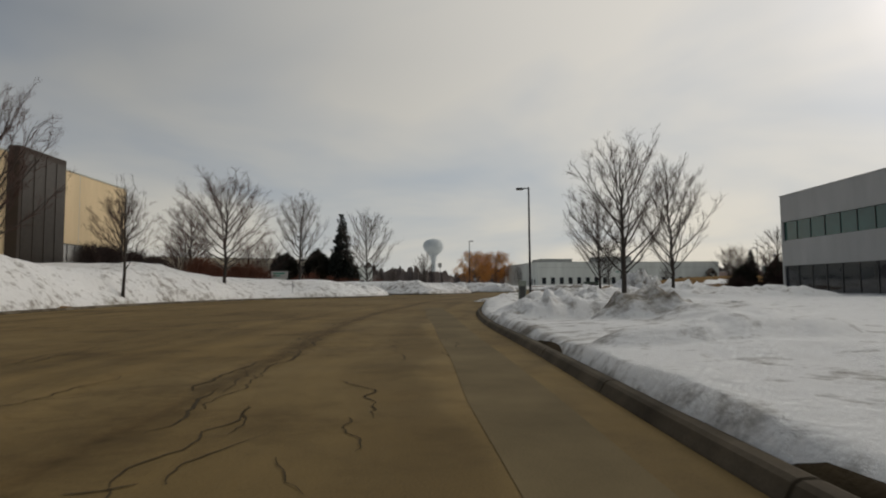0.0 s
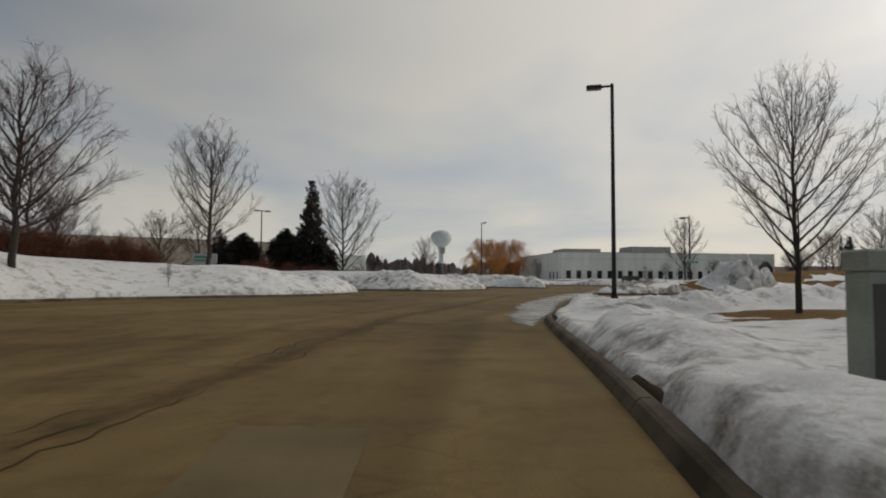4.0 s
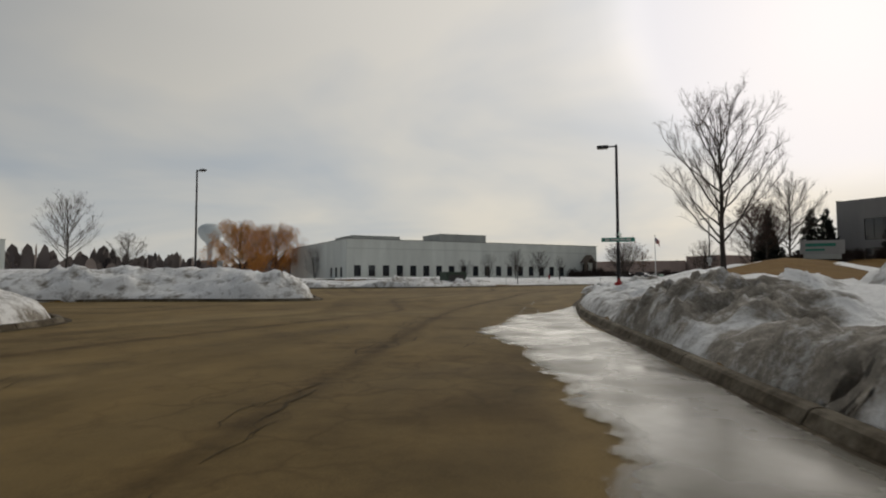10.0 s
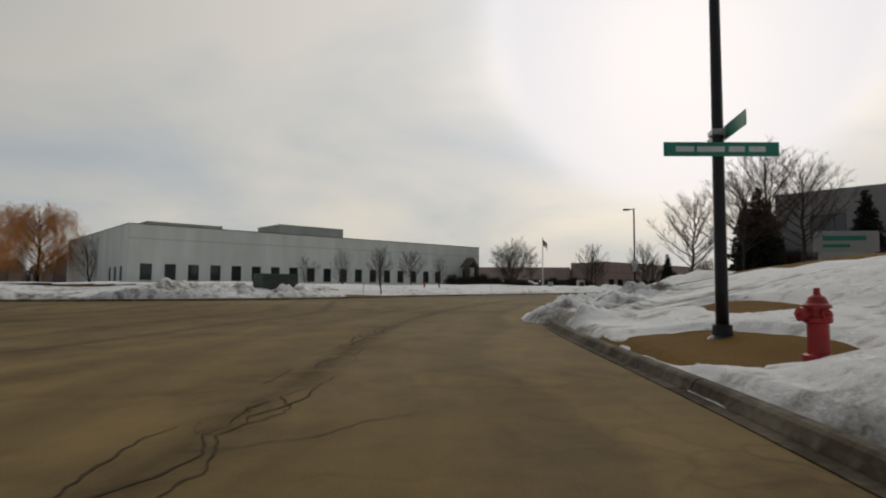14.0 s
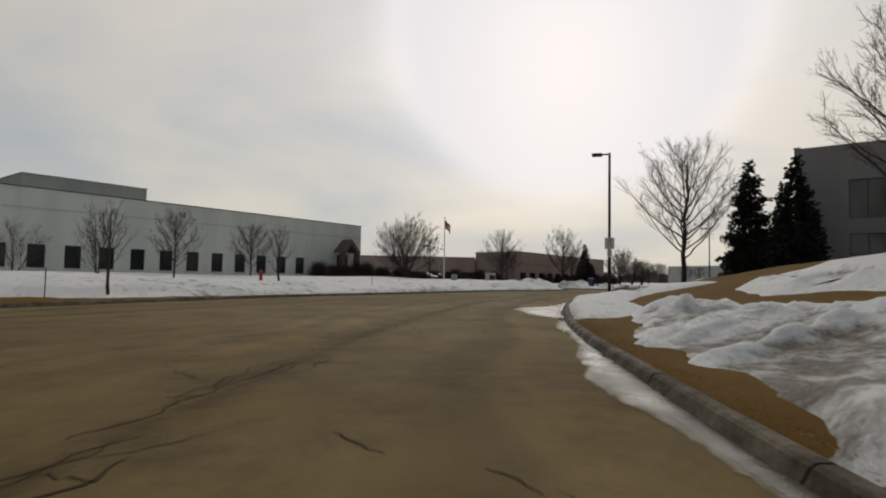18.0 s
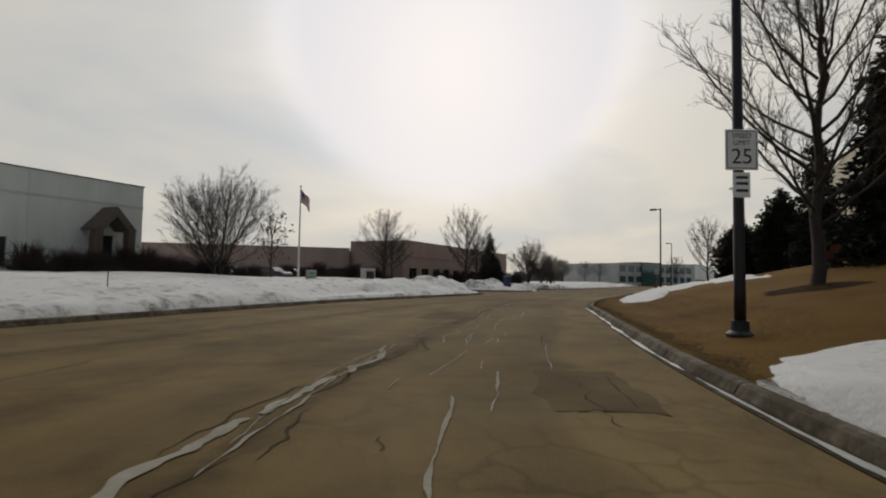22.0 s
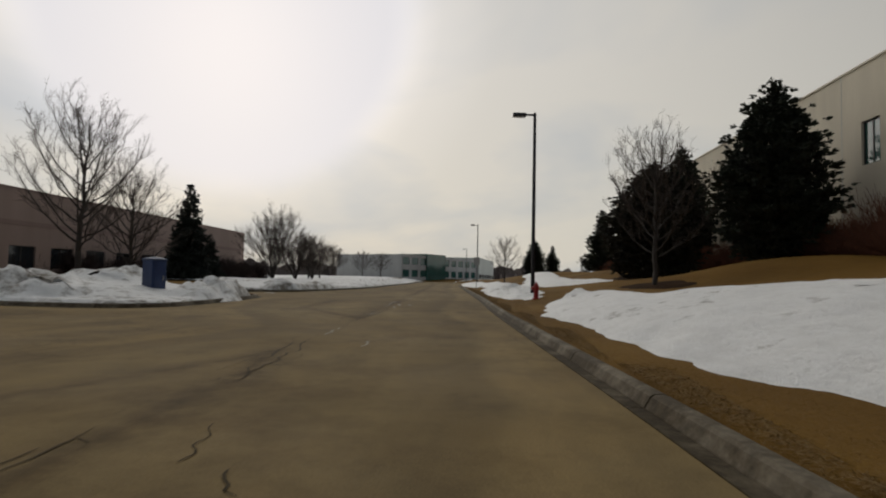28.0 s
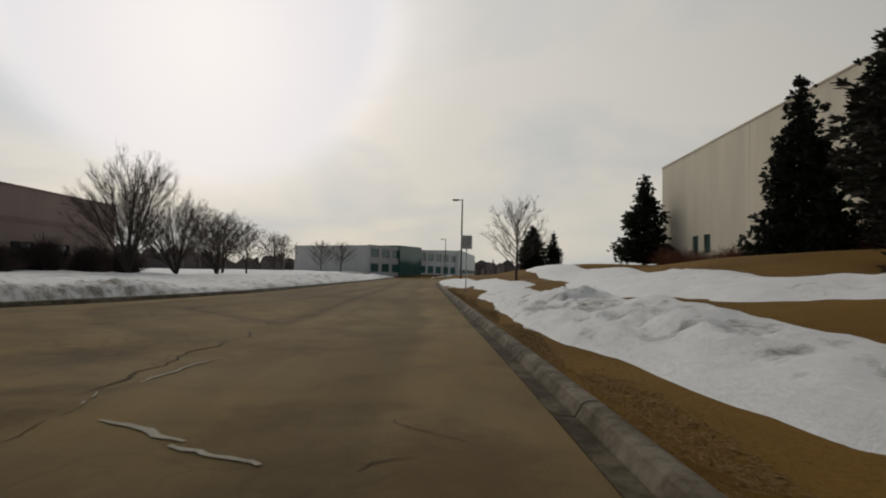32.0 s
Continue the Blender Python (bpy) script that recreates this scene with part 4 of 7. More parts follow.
crack((32.79, 96.67), (35.25, 100.67), 0.034, wander=0.16, branches=1)
crack((30.18, 96.10), (32.06, 99.39), 0.034, wander=0.16, branches=1)
crack((30.71, 95.18), (31.56, 94.66), 0.034, wander=0.16)
crack((34.30, 95.61), (33.79, 94.72), 0.034, wander=0.16)
crack((32.92, 94.86), (33.25, 94.78), 0.034, wander=0.16)
crack((30.38, 96.03), (30.71, 95.18), 0.034, wander=0.16)
crack((38.97, 105.02), (42.20, 108.73), 0.043, wander=0.16, branches=1)
crack((42.20, 108.73), (45.84, 112.27), 0.043, wander=0.16, branches=1)
crack((40.27, 104.17), (40.71, 104.09), 0.043, wander=0.16)
crack((41.78, 105.35), (40.72, 103.79), 0.043, wander=0.16, branches=1)
crack((44.71, 107.01), (43.53, 106.28), 0.034, wander=0.16)
crack((42.02, 107.88), (42.35, 107.48), 0.034, wander=0.16)
crack((44.34, 107.73), (43.51, 107.09), 0.034, wander=0.16)
crack((55.50, 123.09), (57.25, 124.92), 0.034, wander=0.16, branches=1)
crack((57.25, 124.92), (58.88, 126.48), 0.034, wander=0.16, branches=1)
crack((56.54, 123.66), (56.96, 122.42), 0.034, wander=0.16)
crack((56.96, 122.30), (57.37, 121.35), 0.034, wander=0.16)
crack((60.62, 127.58), (63.58, 130.16), 0.043, wander=0.16, branches=1)
crack((63.58, 130.16), (66.76, 132.23), 0.043, wander=0.16, branches=1)
crack((62.03, 126.72), (62.95, 127.59), 0.043, wander=0.16)
crack((64.96, 127.35), (63.75, 126.31), 0.043, wander=0.16)
crack((69.73, 132.66), (70.50, 133.30), 0.034, wander=0.16)
crack((70.50, 133.30), (72.12, 134.45), 0.034, wander=0.16, branches=1)
crack((72.72, 133.45), (71.94, 132.55), 0.034, wander=0.16)
crack((71.94, 132.55), (72.22, 131.58), 0.034, wander=0.16)
crack((68.56, 133.96), (69.80, 135.56), 0.034, wander=0.16, branches=1)
crack((86.77, 140.62), (84.59, 139.46), 0.034, wander=0.16, branches=1)
crack((84.76, 141.74), (85.29, 141.86), 0.034, wander=0.16)
crack((91.85, 142.63), (89.87, 141.79), 0.034, wander=0.16, branches=1)
crack((94.04, 148.97), (94.69, 147.73), 0.034, wander=0.16)
crack((100.55, 149.44), (103.58, 150.49), 0.043, wander=0.16, branches=1)
crack((101.33, 150.68), (101.53, 149.89), 0.043, wander=0.16)
crack((102.81, 151.10), (103.58, 150.49), 0.043, wander=0.16)
crack((108.06, 150.51), (108.29, 149.68), 0.034, wander=0.16)
crack((124.72, 152.30), (124.28, 151.83), 0.034, wander=0.16)
crack((124.67, 151.08), (123.82, 149.47), 0.034, wander=0.16, branches=1)
crack((124.92, 151.83), (125.22, 151.17), 0.034, wander=0.16)
crack((124.87, 153.49), (125.07, 152.76), 0.034, wander=0.16)
crack((131.85, 151.88), (132.05, 151.67), 0.034, wander=0.16)
crack((133.77, 153.39), (133.50, 152.58), 0.034, wander=0.16)
crack((140.05, 153.10), (138.86, 152.88), 0.034, wander=0.16)
crack((138.64, 153.56), (138.92, 153.46), 0.034, wander=0.16)
crack((152.45, 153.67), (152.09, 153.86), 0.034, wander=0.16)

crack((12.45, 21.62), (12.43, 22.72), 0.034, wander=0.16)
crack((12.43, 22.72), (12.31, 23.75), 0.034, wander=0.16)
crack((11.92, 21.50), (12.23, 21.69), 0.034, wander=0.16)
crack((12.93, 22.09), (13.38, 21.51), 0.034, wander=0.16)
crack((13.32, 23.17), (13.47, 22.16), 0.034, wander=0.16)
crack((11.99, 27.17), (11.91, 28.64), 0.034, wander=0.16)
crack((11.91, 28.64), (11.93, 31.08), 0.034, wander=0.16, branches=1)
crack((12.10, 28.58), (13.29, 28.26), 0.034, wander=0.16)
crack((13.82, 26.75), (13.79, 27.64), 0.034, wander=0.16)
crack((13.79, 27.64), (13.64, 30.97), 0.034, wander=0.16, branches=1)
crack((14.80, 30.09), (14.73, 28.14), 0.034, wander=0.16, branches=1)
crack((14.55, 27.92), (14.74, 27.21), 0.034, wander=0.16)
crack((9.42, 38.54), (12.14, 35.18), 0.034, wander=0.16, branches=1)
crack((12.14, 35.18), (13.42, 34.09), 0.034, wander=0.16, branches=1)
crack((13.61, 32.98), (13.70, 33.63), 0.034, wander=0.16)
crack((14.03, 39.45), (14.09, 40.14), 0.034, wander=0.16)
crack((14.09, 40.14), (14.42, 41.70), 0.034, wander=0.16)
crack((12.05, 41.70), (12.39, 43.05), 0.034, wander=0.16)
crack((12.39, 43.05), (12.98, 45.41), 0.034, wander=0.16, branches=1)
crack((20.27, 68.75), (20.43, 69.26), 0.034, wander=0.16)
crack((20.83, 68.55), (21.03, 69.15), 0.034, wander=0.16)
crack((21.07, 70.42), (21.09, 69.52), 0.034, wander=0.16)
crack((25.45, 82.88), (25.71, 83.23), 0.034, wander=0.16)
crack((25.95, 83.80), (26.38, 84.85), 0.034, wander=0.16)
crack((27.21, 82.63), (27.72, 83.46), 0.034, wander=0.16)
crack((26.51, 82.96), (26.57, 82.66), 0.034, wander=0.16)
crack((31.51, 94.00), (31.75, 94.67), 0.034, wander=0.16)
crack((32.56, 93.49), (33.09, 94.03), 0.034, wander=0.16)
crack((30.16, 96.43), (30.48, 97.07), 0.034, wander=0.16)
crack((41.46, 105.75), (40.90, 104.98), 0.034, wander=0.16)
crack((40.85, 104.09), (41.15, 104.07), 0.034, wander=0.16)
crack((53.91, 120.60), (54.29, 120.91), 0.034, wander=0.16)
crack((54.71, 122.16), (54.59, 121.20), 0.034, wander=0.16)
crack((54.52, 121.05), (54.55, 120.44), 0.034, wander=0.16)
crack((59.55, 129.65), (59.67, 127.32), 0.034, wander=0.16, branches=1)
crack((61.00, 123.69), (60.50, 123.28), 0.034, wander=0.16)
crack((64.91, 129.06), (64.88, 128.42), 0.034, wander=0.16)
crack((65.01, 127.81), (64.86, 127.35), 0.034, wander=0.16)
crack((75.52, 139.35), (75.44, 138.71), 0.034, wander=0.16)
crack((76.60, 137.01), (77.74, 137.55), 0.034, wander=0.16)
crack((127.62, 153.34), (128.52, 153.50), 0.034, wander=0.16)
crack((127.20, 152.68), (127.61, 152.81), 0.034, wander=0.16)
crack((133.00, 152.81), (133.30, 152.17), 0.034, wander=0.16)
crack((133.50, 151.68), (133.88, 151.15), 0.034, wander=0.16)
crack((136.32, 151.15), (134.58, 151.17), 0.034, wander=0.16, branches=1)
crack((140.05, 153.06), (142.26, 153.10), 0.034, wander=0.16, branches=1)
crack((153.28, 154.00), (152.69, 153.72), 0.034, wander=0.16)
crack((88.46, 143.12), (88.77, 143.25), 0.034, wander=0.16)
crack((111.49, 148.25), (110.09, 147.91), 0.034, wander=0.16)
crack((108.60, 147.76), (107.56, 147.59), 0.034, wander=0.16)
crack((96.14, 144.61), (95.27, 144.23), 0.034, wander=0.16)
crack((99.75, 146.04), (96.84, 144.82), 0.034, wander=0.16, branches=1)
crack((84.81, 143.04), (93.52, 146.47), 0.2, pale=True, wander=0.08)
crack((83.45, 140.93), (84.21, 140.46), 0.2, pale=True, wander=0.08)
crack((79.95, 138.76), (77.75, 137.62), 0.06, pale=True, wander=0.08)
crack((109.46, 150.85), (112.15, 151.61), 0.08, pale=True, wander=0.08)
crack((109.32, 149.87), (110.09, 149.98), 0.06, pale=True, wander=0.08)
crack((110.99, 150.55), (112.35, 151.00), 0.06, pale=True, wander=0.08)
crack((134.98, 154.78), (136.59, 154.94), 0.06, pale=True, wander=0.08)
crack((133.41, 153.67), (134.34, 153.75), 0.06, pale=True, wander=0.08)
crack((141.16, 155.57), (142.10, 155.50), 0.08, pale=True, wander=0.08)
crack((145.86, 156.06), (148.18, 156.09), 0.06, pale=True, wander=0.08)
crack((147.88, 156.35), (150.50, 156.60), 0.1, pale=True, wander=0.08)
crack((151.53, 155.24), (151.37, 154.80), 0.06, pale=True, wander=0.08)
crack((152.95, 156.06), (152.46, 155.26), 0.11, pale=True, wander=0.08)
crack((152.46, 155.26), (152.09, 154.63), 0.11, pale=True, wander=0.08)
crack((153.22, 156.46), (153.80, 156.77), 0.06, pale=True, wander=0.08)
crack((154.23, 156.55), (155.96, 156.61), 0.06, pale=True, wander=0.08)
crack((39.57, 101.40), (38.88, 100.43), 0.12, pale=True, wander=0.08)
crack((38.88, 100.43), (38.44, 99.85), 0.12, pale=True, wander=0.08)
crack_line([(87.47, 143.66), (87.92, 143.92), (88.84, 144.32), (90.59, 145.16), (93.78, 146.42)], 0.20, pale=True)
crack_line([(88.01, 144.02), (89.20, 144.68), (91.31, 145.65), (93.82, 146.51)], 0.12, pale=True)
crack_line([(87.87, 142.38), (88.20, 142.56), (88.64, 142.75), (89.09, 142.96), (89.87, 143.31), (90.31, 143.54)], 0.26, pale=True)
crack_line([(89.91, 142.92), (90.83, 143.27), (92.04, 143.77)], 0.22, pale=True)
crack_line([(90.27, 144.27), (90.90, 144.50)], 0.16, pale=True)
crack_line([(91.18, 144.29), (92.36, 144.61), (93.63, 145.01), (95.21, 145.80), (96.09, 146.14)], 0.16, pale=True)
crack_line([(91.91, 143.97), (92.73, 144.29)], 0.16, pale=True)
crack_line([(92.43, 143.21), (95.21, 144.22)], 0.12, pale=True)
crack_line([(90.25, 142.38), (90.69, 141.82)], 0.14)
crack_line([(90.69, 141.82), (92.49, 142.58)], 0.18)
crack_line([(92.49, 142.58), (92.59, 142.82)], 0.10)
crack_line([(94.97, 146.89), (95.40, 147.02), (95.91, 147.23), (96.59, 147.50), (97.33, 147.76), (98.20, 147.98)], 0.16, pale=True)
crack_line([(95.88, 147.32), (96.69, 147.65), (97.84, 148.12), (98.09, 148.04)], 0.10, pale=True)
crack_line([(94.33, 145.83), (94.71, 146.03), (95.24, 146.31), (95.53, 146.44), (95.87, 146.51), (96.29, 146.55), (96.64, 146.70), (97.19, 147.03), (97.59, 146.88), (97.91, 146.83), (98.36, 147.05)], 0.18, pale=True)
crack_line([(94.48, 145.40), (94.97, 145.61), (95.53, 145.87), (96.25, 146.19), (96.61, 146.31)], 0.20, pale=True)
crack_line([(94.58, 145.12), (94.98, 145.27), (95.30, 145.32), (95.67, 145.44), (95.82, 145.57), (95.97, 145.54), (96.06, 145.42)], 0.20, pale=True)
crack_line([(94.63, 144.98), (95.24, 145.15), (95.92, 145.42)], 0.18, pale=True)
crack_line([(96.44, 145.93), (96.16, 145.64), (96.04, 145.47)], 0.12, pale=True)
crack_line([(96.34, 145.42), (96.66, 145.58), (97.19, 145.72)], 0.14, pale=True)
crack_line([(97.41, 146.09), (97.60, 146.23), (98.93, 146.77), (100.72, 147.40), (102.02, 147.74), (103.76, 148.13)], 0.18, pale=True)
crack_line([(98.29, 147.33), (99.26, 147.66), (100.72, 148.13), (103.85, 149.33)], 0.18, pale=True)
crack_line([(97.50, 144.99), (96.42, 144.70), (95.50, 144.41), (94.99, 144.21)], 0.20)
crack_line([(96.63, 144.65), (95.78, 144.30), (95.21, 144.05)], 0.14)
crack_line([(96.62, 144.80), (96.49, 144.60)], 0.32)
crack_line([(100.74, 147.84), (101.21, 148.03), (101.87, 148.31), (102.50, 148.57), (103.16, 148.80), (103.14, 149.05), (103.18, 149.32)], 0.20, pale=True)
crack_line([(103.18, 149.32), (104.40, 149.82), (105.13, 150.01), (106.73, 150.50), (108.46, 150.92)], 0.16, pale=True)
crack_line([(103.56, 149.37), (104.43, 149.76)], 0.10, pale=True)
crack_line([(100.98, 147.26), (101.28, 147.35), (101.59, 147.35), (102.06, 147.48), (102.35, 147.55), (102.49, 147.55)], 0.18, pale=True)
crack_line([(101.01, 147.18), (101.33, 147.24), (101.64, 147.23), (102.12, 147.34), (102.75, 147.50), (103.60, 147.79), (104.69, 148.16)], 0.18, pale=True)
crack_line([(102.75, 147.50), (103.21, 147.74), (104.15, 148.03), (105.07, 148.34)], 0.16, pale=True)
crack_line([(106.16, 148.46), (106.97, 148.75)], 0.12, pale=True)
crack_line([(102.05, 147.15), (102.47, 147.27)], 0.12)
crack_line([(101.39, 147.09), (101.89, 147.21), (102.47, 147.26)], 0.12)


def paving_seam(line, offset, width, label, seed, spread=0.17):
    """The long worn joint between two paving lanes: ragged dark strands, breaking off and bridged by short cracks."""
    xy, tg = curve_points(line, 0.09)
    nr = np.stack([-tg[:, 1], tg[:, 0]], 1)
    rng = np.random.RandomState(seed)
    k = np.arange(len(xy)) * 0.09
    verts, faces = [], []

    def ribbon(p, half, nn):
        i0 = len(verts)
        for c, w, n in zip(p, half, nn):
            verts.append((c[0] - n[0] * w, c[1] - n[1] * w, 0.0062))
            verts.append((c[0] + n[0] * w, c[1] + n[1] * w, 0.0062))
        for i in range(len(p) - 1):
            if half[i] > 0.002 and half[i + 1] > 0.002:
                q = i0 + 2 * i
                faces.append((q, q + 2, q + 3, q + 1))

    strands = []
    for strand in range(4):
        o = offset + (strand - 1.5) * spread + (fbm(k + 90 * strand, k * 0 + seed, 1.1, 5) - 0.5) * 0.66 + (fbm(k + 30 * strand, k * 0 + seed, 0.22, 2) - 0.5) * 0.10
        w = width * np.clip(fbm(k + 50 * strand, k * 0 + 7 + seed, 1.7, 5) * 3.9 - 1.85, 0.0, 1.5)
        c = xy + nr * o[:, None]
        strands.append((c, w))
        ribbon(c, w, nr)
    for j in range(int(len(k) * 0.07)):
        i = rng.randint(4, len(k) - 8)
        a = rng.randint(0, 3)
        if max(strands[a][1][i], strands[a + 1][1][i]) < width * 0.25:
            continue
        p, q = strands[a][0][i], strands[a + 1][0][min(max(i + rng.randint(-6, 7), 0), len(k) - 1)]
        f = np.linspace(-0.05, 1.0, 6)[:, None]
        c = p + (q - p) * f + rng.normal(0, 0.035, (6, 2))
        ribbon(c, np.full(6, width * rng.uniform(0.25, 0.7)), np.repeat(tg[i][None], 6, 0))
    ob = mesh_object("paving_seam", verts, faces, CRACK)
    tagged(ob, label, "road crack", kind="stuff")


paving_seam(R1[1:] + [(25.3, 72.3), (29.2, 81.3)] + R2[:26], 4.15, 0.017, "long ragged seam between two paving lanes", 3)
paving_seam(R1[1:] + [(25.3, 72.3), (29.2, 81.3)] + R2[:26], 7.6, 0.012, "long fine seam in the far lane", 9, 0.3)

PATCH = plain("darker_asphalt_patch", (0.125, 0.088, 0.041), 0.95, scale=0.8, var=0.3, grain=60, spec=0.1)


def asphalt_patch(x, y, a, b, turn, label="darker repaired patch in the asphalt"):
    rng = random.Random(int(x * 10))
    n = 40
    verts = []
    for k in range(n):
        t = 4 * k / n
        side, f = int(t), t - int(t)
        p = ((-1 + 2 * f, -1), (1, -1 + 2 * f), (1 - 2 * f, 1), (-1, 1 - 2 * f))[side]
        verts.append((p[0] * a + rng.uniform(-.12, .12), p[1] * b + rng.uniform(-.08, .08), 0.0))
    ob = mesh_object("asphalt_patch", verts, [tuple(range(n))], PATCH)
    ob.matrix_basis = pose(x, y, 0.0045, 0, 0, turn)
    tagged(ob, label, "asphalt patch")


for x, y, a, b, turn in ((101.78, 149.51, 2.1, 0.9, 20), (91.50, 142.50, 1.15, .55, 24), (119.11, 153.02, 1.6, .8, 8), (143.38, 152.70, .35, .3, 5)):
    asphalt_patch(x, y, a, b, turn)

# repaved lane; its wet sheen is put into the paler grey colour
PATCH = plain("repaved_strip_with_sheen", (0.150, 0.113, 0.058), 0.9, scale=0.7, var=0.25, grain=60, spec=0.1)
asphalt_patch(15.12, 30.5, 17, .46, 87.8, "repaved strip of the driving lane with a wet sheen painted in grey")

GUTTER = R1[1:] + [(25.3, 72.3), (29.2, 81.3)] + R2[:26]


def puddle(stations, label, seed=0, level=0.0135):
    """Melt water along the gutter: stations of (distance along it, near edge, far edge), with ragged shallow rims."""
    xy, tg = curve_points(GUTTER, 0.1)
    p = np.array(stations, float)
    i0, i1 = int(p[0, 0] / 0.1), int(p[-1, 0] / 0.1)
    k = np.arange(i0, i1) * 0.1
    xy, nr = xy[i0:i1], np.stack([-tg[i0:i1, 1], tg[i0:i1, 0]], 1)
    o0, o1 = np.interp(k, p[:, 0], p[:, 1]), np.interp(k, p[:, 0], p[:, 2])
    wide = o1 - o0
    fine = (fbm(k + seed, k * 0 + 20, 0.9, 4) - 0.5) * 1.0 + (fbm(k + seed, k * 0 + 50, 0.3, 2) - 0.5) * 0.18
    o1 = o1 + fine * np.minimum(wide, 0.9) * 0.7
    o0 = np.minimum(o0 + (fbm(k + seed, k * 0 + 70, 0.6, 3) - 0.5) * 0.12, o1 - 0.01)
    m = 13
    f = np.linspace(0, 1, m)
    off = o0[:, None] + (o1 - o0)[:, None] * f[None, :]
    v = np.empty((len(k), m, 3))
    v[:, :, :2] = xy[:, None, :] + nr[:, None, :] * off[:, :, None]
    v[:, :, 2] = level
    end = np.minimum(k - k[0], k[-1] - k)
    rim = np.minimum(np.minimum(off - o0[:, None] + 0.12, o1[:, None] - off), end[:, None])
    i = (np.arange(len(k) - 1)[:, None] * m + np.arange(m - 1)[None, :]).ravel()
    ob = mesh_object("puddle", v.reshape(-1, 3), np.stack([i, i + m, i + m + 1, i + 1], 1), PUDDLE, smooth=True)
    at = ob.data.attributes.new("rim", "FLOAT", "POINT")
    at.data.foreach_set("value", rim.ravel().astype(np.float32))
    return tagged(ob, label, "puddle", kind="stuff")


puddle([(56.5, .3, .5), (58.5, .15, 1.1), (61, .05, 1.3), (63, .1, 1.45), (65.3, .2, 1.75), (68.6, .35, 2.1), (71, .3, 1.95), (73, .25, 1.9), (76, .25, 2.0), (79, .25, 2.05), (83, .1, 2.05), (85, .1, 1.85), (87, .1, 2.4),
        (88.2, .1, 2.3), (90, .1, 1.7), (92, .1, 1.65), (94, .12, 1.9), (95.6, .15, 2.1), (97.7, .2, 2.65), (99.3, .3, 2.7), (101, .3, 2.3), (103, .2, 2.1), (104.5, .1, 1.2), (107, .05, .5), (109, .02, .15)], "wide shallow melt-water puddle along the gutter")
puddle([(129, -.1, .5), (132, -.1, .35), (134, 0, .14), (139, 0, .16), (142, 0, .3), (145, 0, .65), (147, 0, .5), (149, 0, .2), (152.6, 0, .35), (155, 0, .2)], "thin icy water in the gutter", 31)
puddle([(156, 0, .4), (157.5, .05, 1.15), (159, .1, 1.45), (160.2, .1, 1.9), (162, .1, 1.8), (163, .1, 1.2), (164.3, .05, .7), (167, 0, .3)], "wide puddle at the foot of the kerb", 57)


def gutter_ribbon(name, line, offset, s0, s1, width, mat, label, category, lift, seed=0, gaps=0.0):
    """A ragged strip that follows a kerb line between two distances along it."""
    xy, tg = curve_points(line, 0.12)
    xy, tg = xy[int(s0 / 0.12):int(s1 / 0.12)], tg[int(s0 / 0.12):int(s1 / 0.12)]
    nr = np.stack([-tg[:, 1], tg[:, 0]], 1)
    k = np.arange(len(xy)) * 0.12 + seed
    o = offset + (fbm(k, k * 0 + 3, 1.7, 4) - 0.5) * width * 0.8
    w = width * np.clip(fbm(k, k * 0 + 11, 0.9, 4) * 2.0 - 0.35 - gaps, 0.0, 1.3)
    c = xy + nr * o[:, None]
    n, m = len(c), 7 if lift is None else 2
    f = np.linspace(-0.5, 0.5, m)
    v = np.empty((n, m, 3))
    v[:, :, :2] = c[:, None, :] + nr[:, None, :] * (w[:, None] * f[None, :])[:, :, None]
    v = v.reshape(-1, 3)
    if lift is None:
        dd = road_distance(v[:, 0], v[:, 1])
        v[:, 2] = ground_height(v[:, 0], v[:, 1], dd) + 0.03
    else:
        v[:, 2] = lift
    ok = np.nonzero((w[:-1] > 0.01) & (w[1:] > 0.01))[0]
    i = (ok[:, None] * m + np.arange(m - 1)[None, :]).ravel()
    ob = mesh_object(name, v, np.stack([i, i + m, i + m + 1, i + 1], 1), mat, smooth=True)
    return tagged(ob, label, category, kind="stuff")


# dark strip: roadside mud plus the snow edge's shadow painted in
gutter_ribbon("mud_shade_strip", R1[1:], -0.27, 0, 66, 0.22, MUDSHADE, "dark wet mud and painted shade between kerb and snow", "mud", None, 1, -0.6)
gutter_ribbon("gutter_ice", R2[:26], 0.12, 70, 104, 0.12, ICE, "thin white ice line left in the gutter", "ice", 0.0165, 4, 0.25)
crack((40.62, 103.58), (38.38, 100.40), 0.06, pale=True, wander=0.08)
crack((43.40, 107.29), (41.99, 104.95), 0.07, pale=True, wander=0.08)


def ice_spot(x, y, r):
    rng = random.Random(int(x * 7))
    n = 14
    rim = [r * rng.uniform(.7, 1.15) for k in range(n)]
    verts = [(0, 0, .018)] + [(rim[k] * math.cos(k * 6.2832 / n) * 1.3, rim[k] * math.sin(k * 6.2832 / n), .004) for k in range(n)]
    ob = mesh_object("ice_lump", verts, [(0, 1 + k, 1 + (k + 1) % n) for k in range(n)], ICE)
    ob.matrix_basis = pose(x, y, 0.004, 0, 0, rng.uniform(0, 360))
    tagged(ob, "small flat lump of white ice on the asphalt", "ice", "ice lumps on the road")


for x, y, r in ((147.34, 155.74, .09), (147.29, 155.29, .05), (158.69, 166.13, .3), (145.57, 155.60, .05), (121.29, 152.56, .08)):
    ice_spot(x, y, r)

# ---- buildings ----


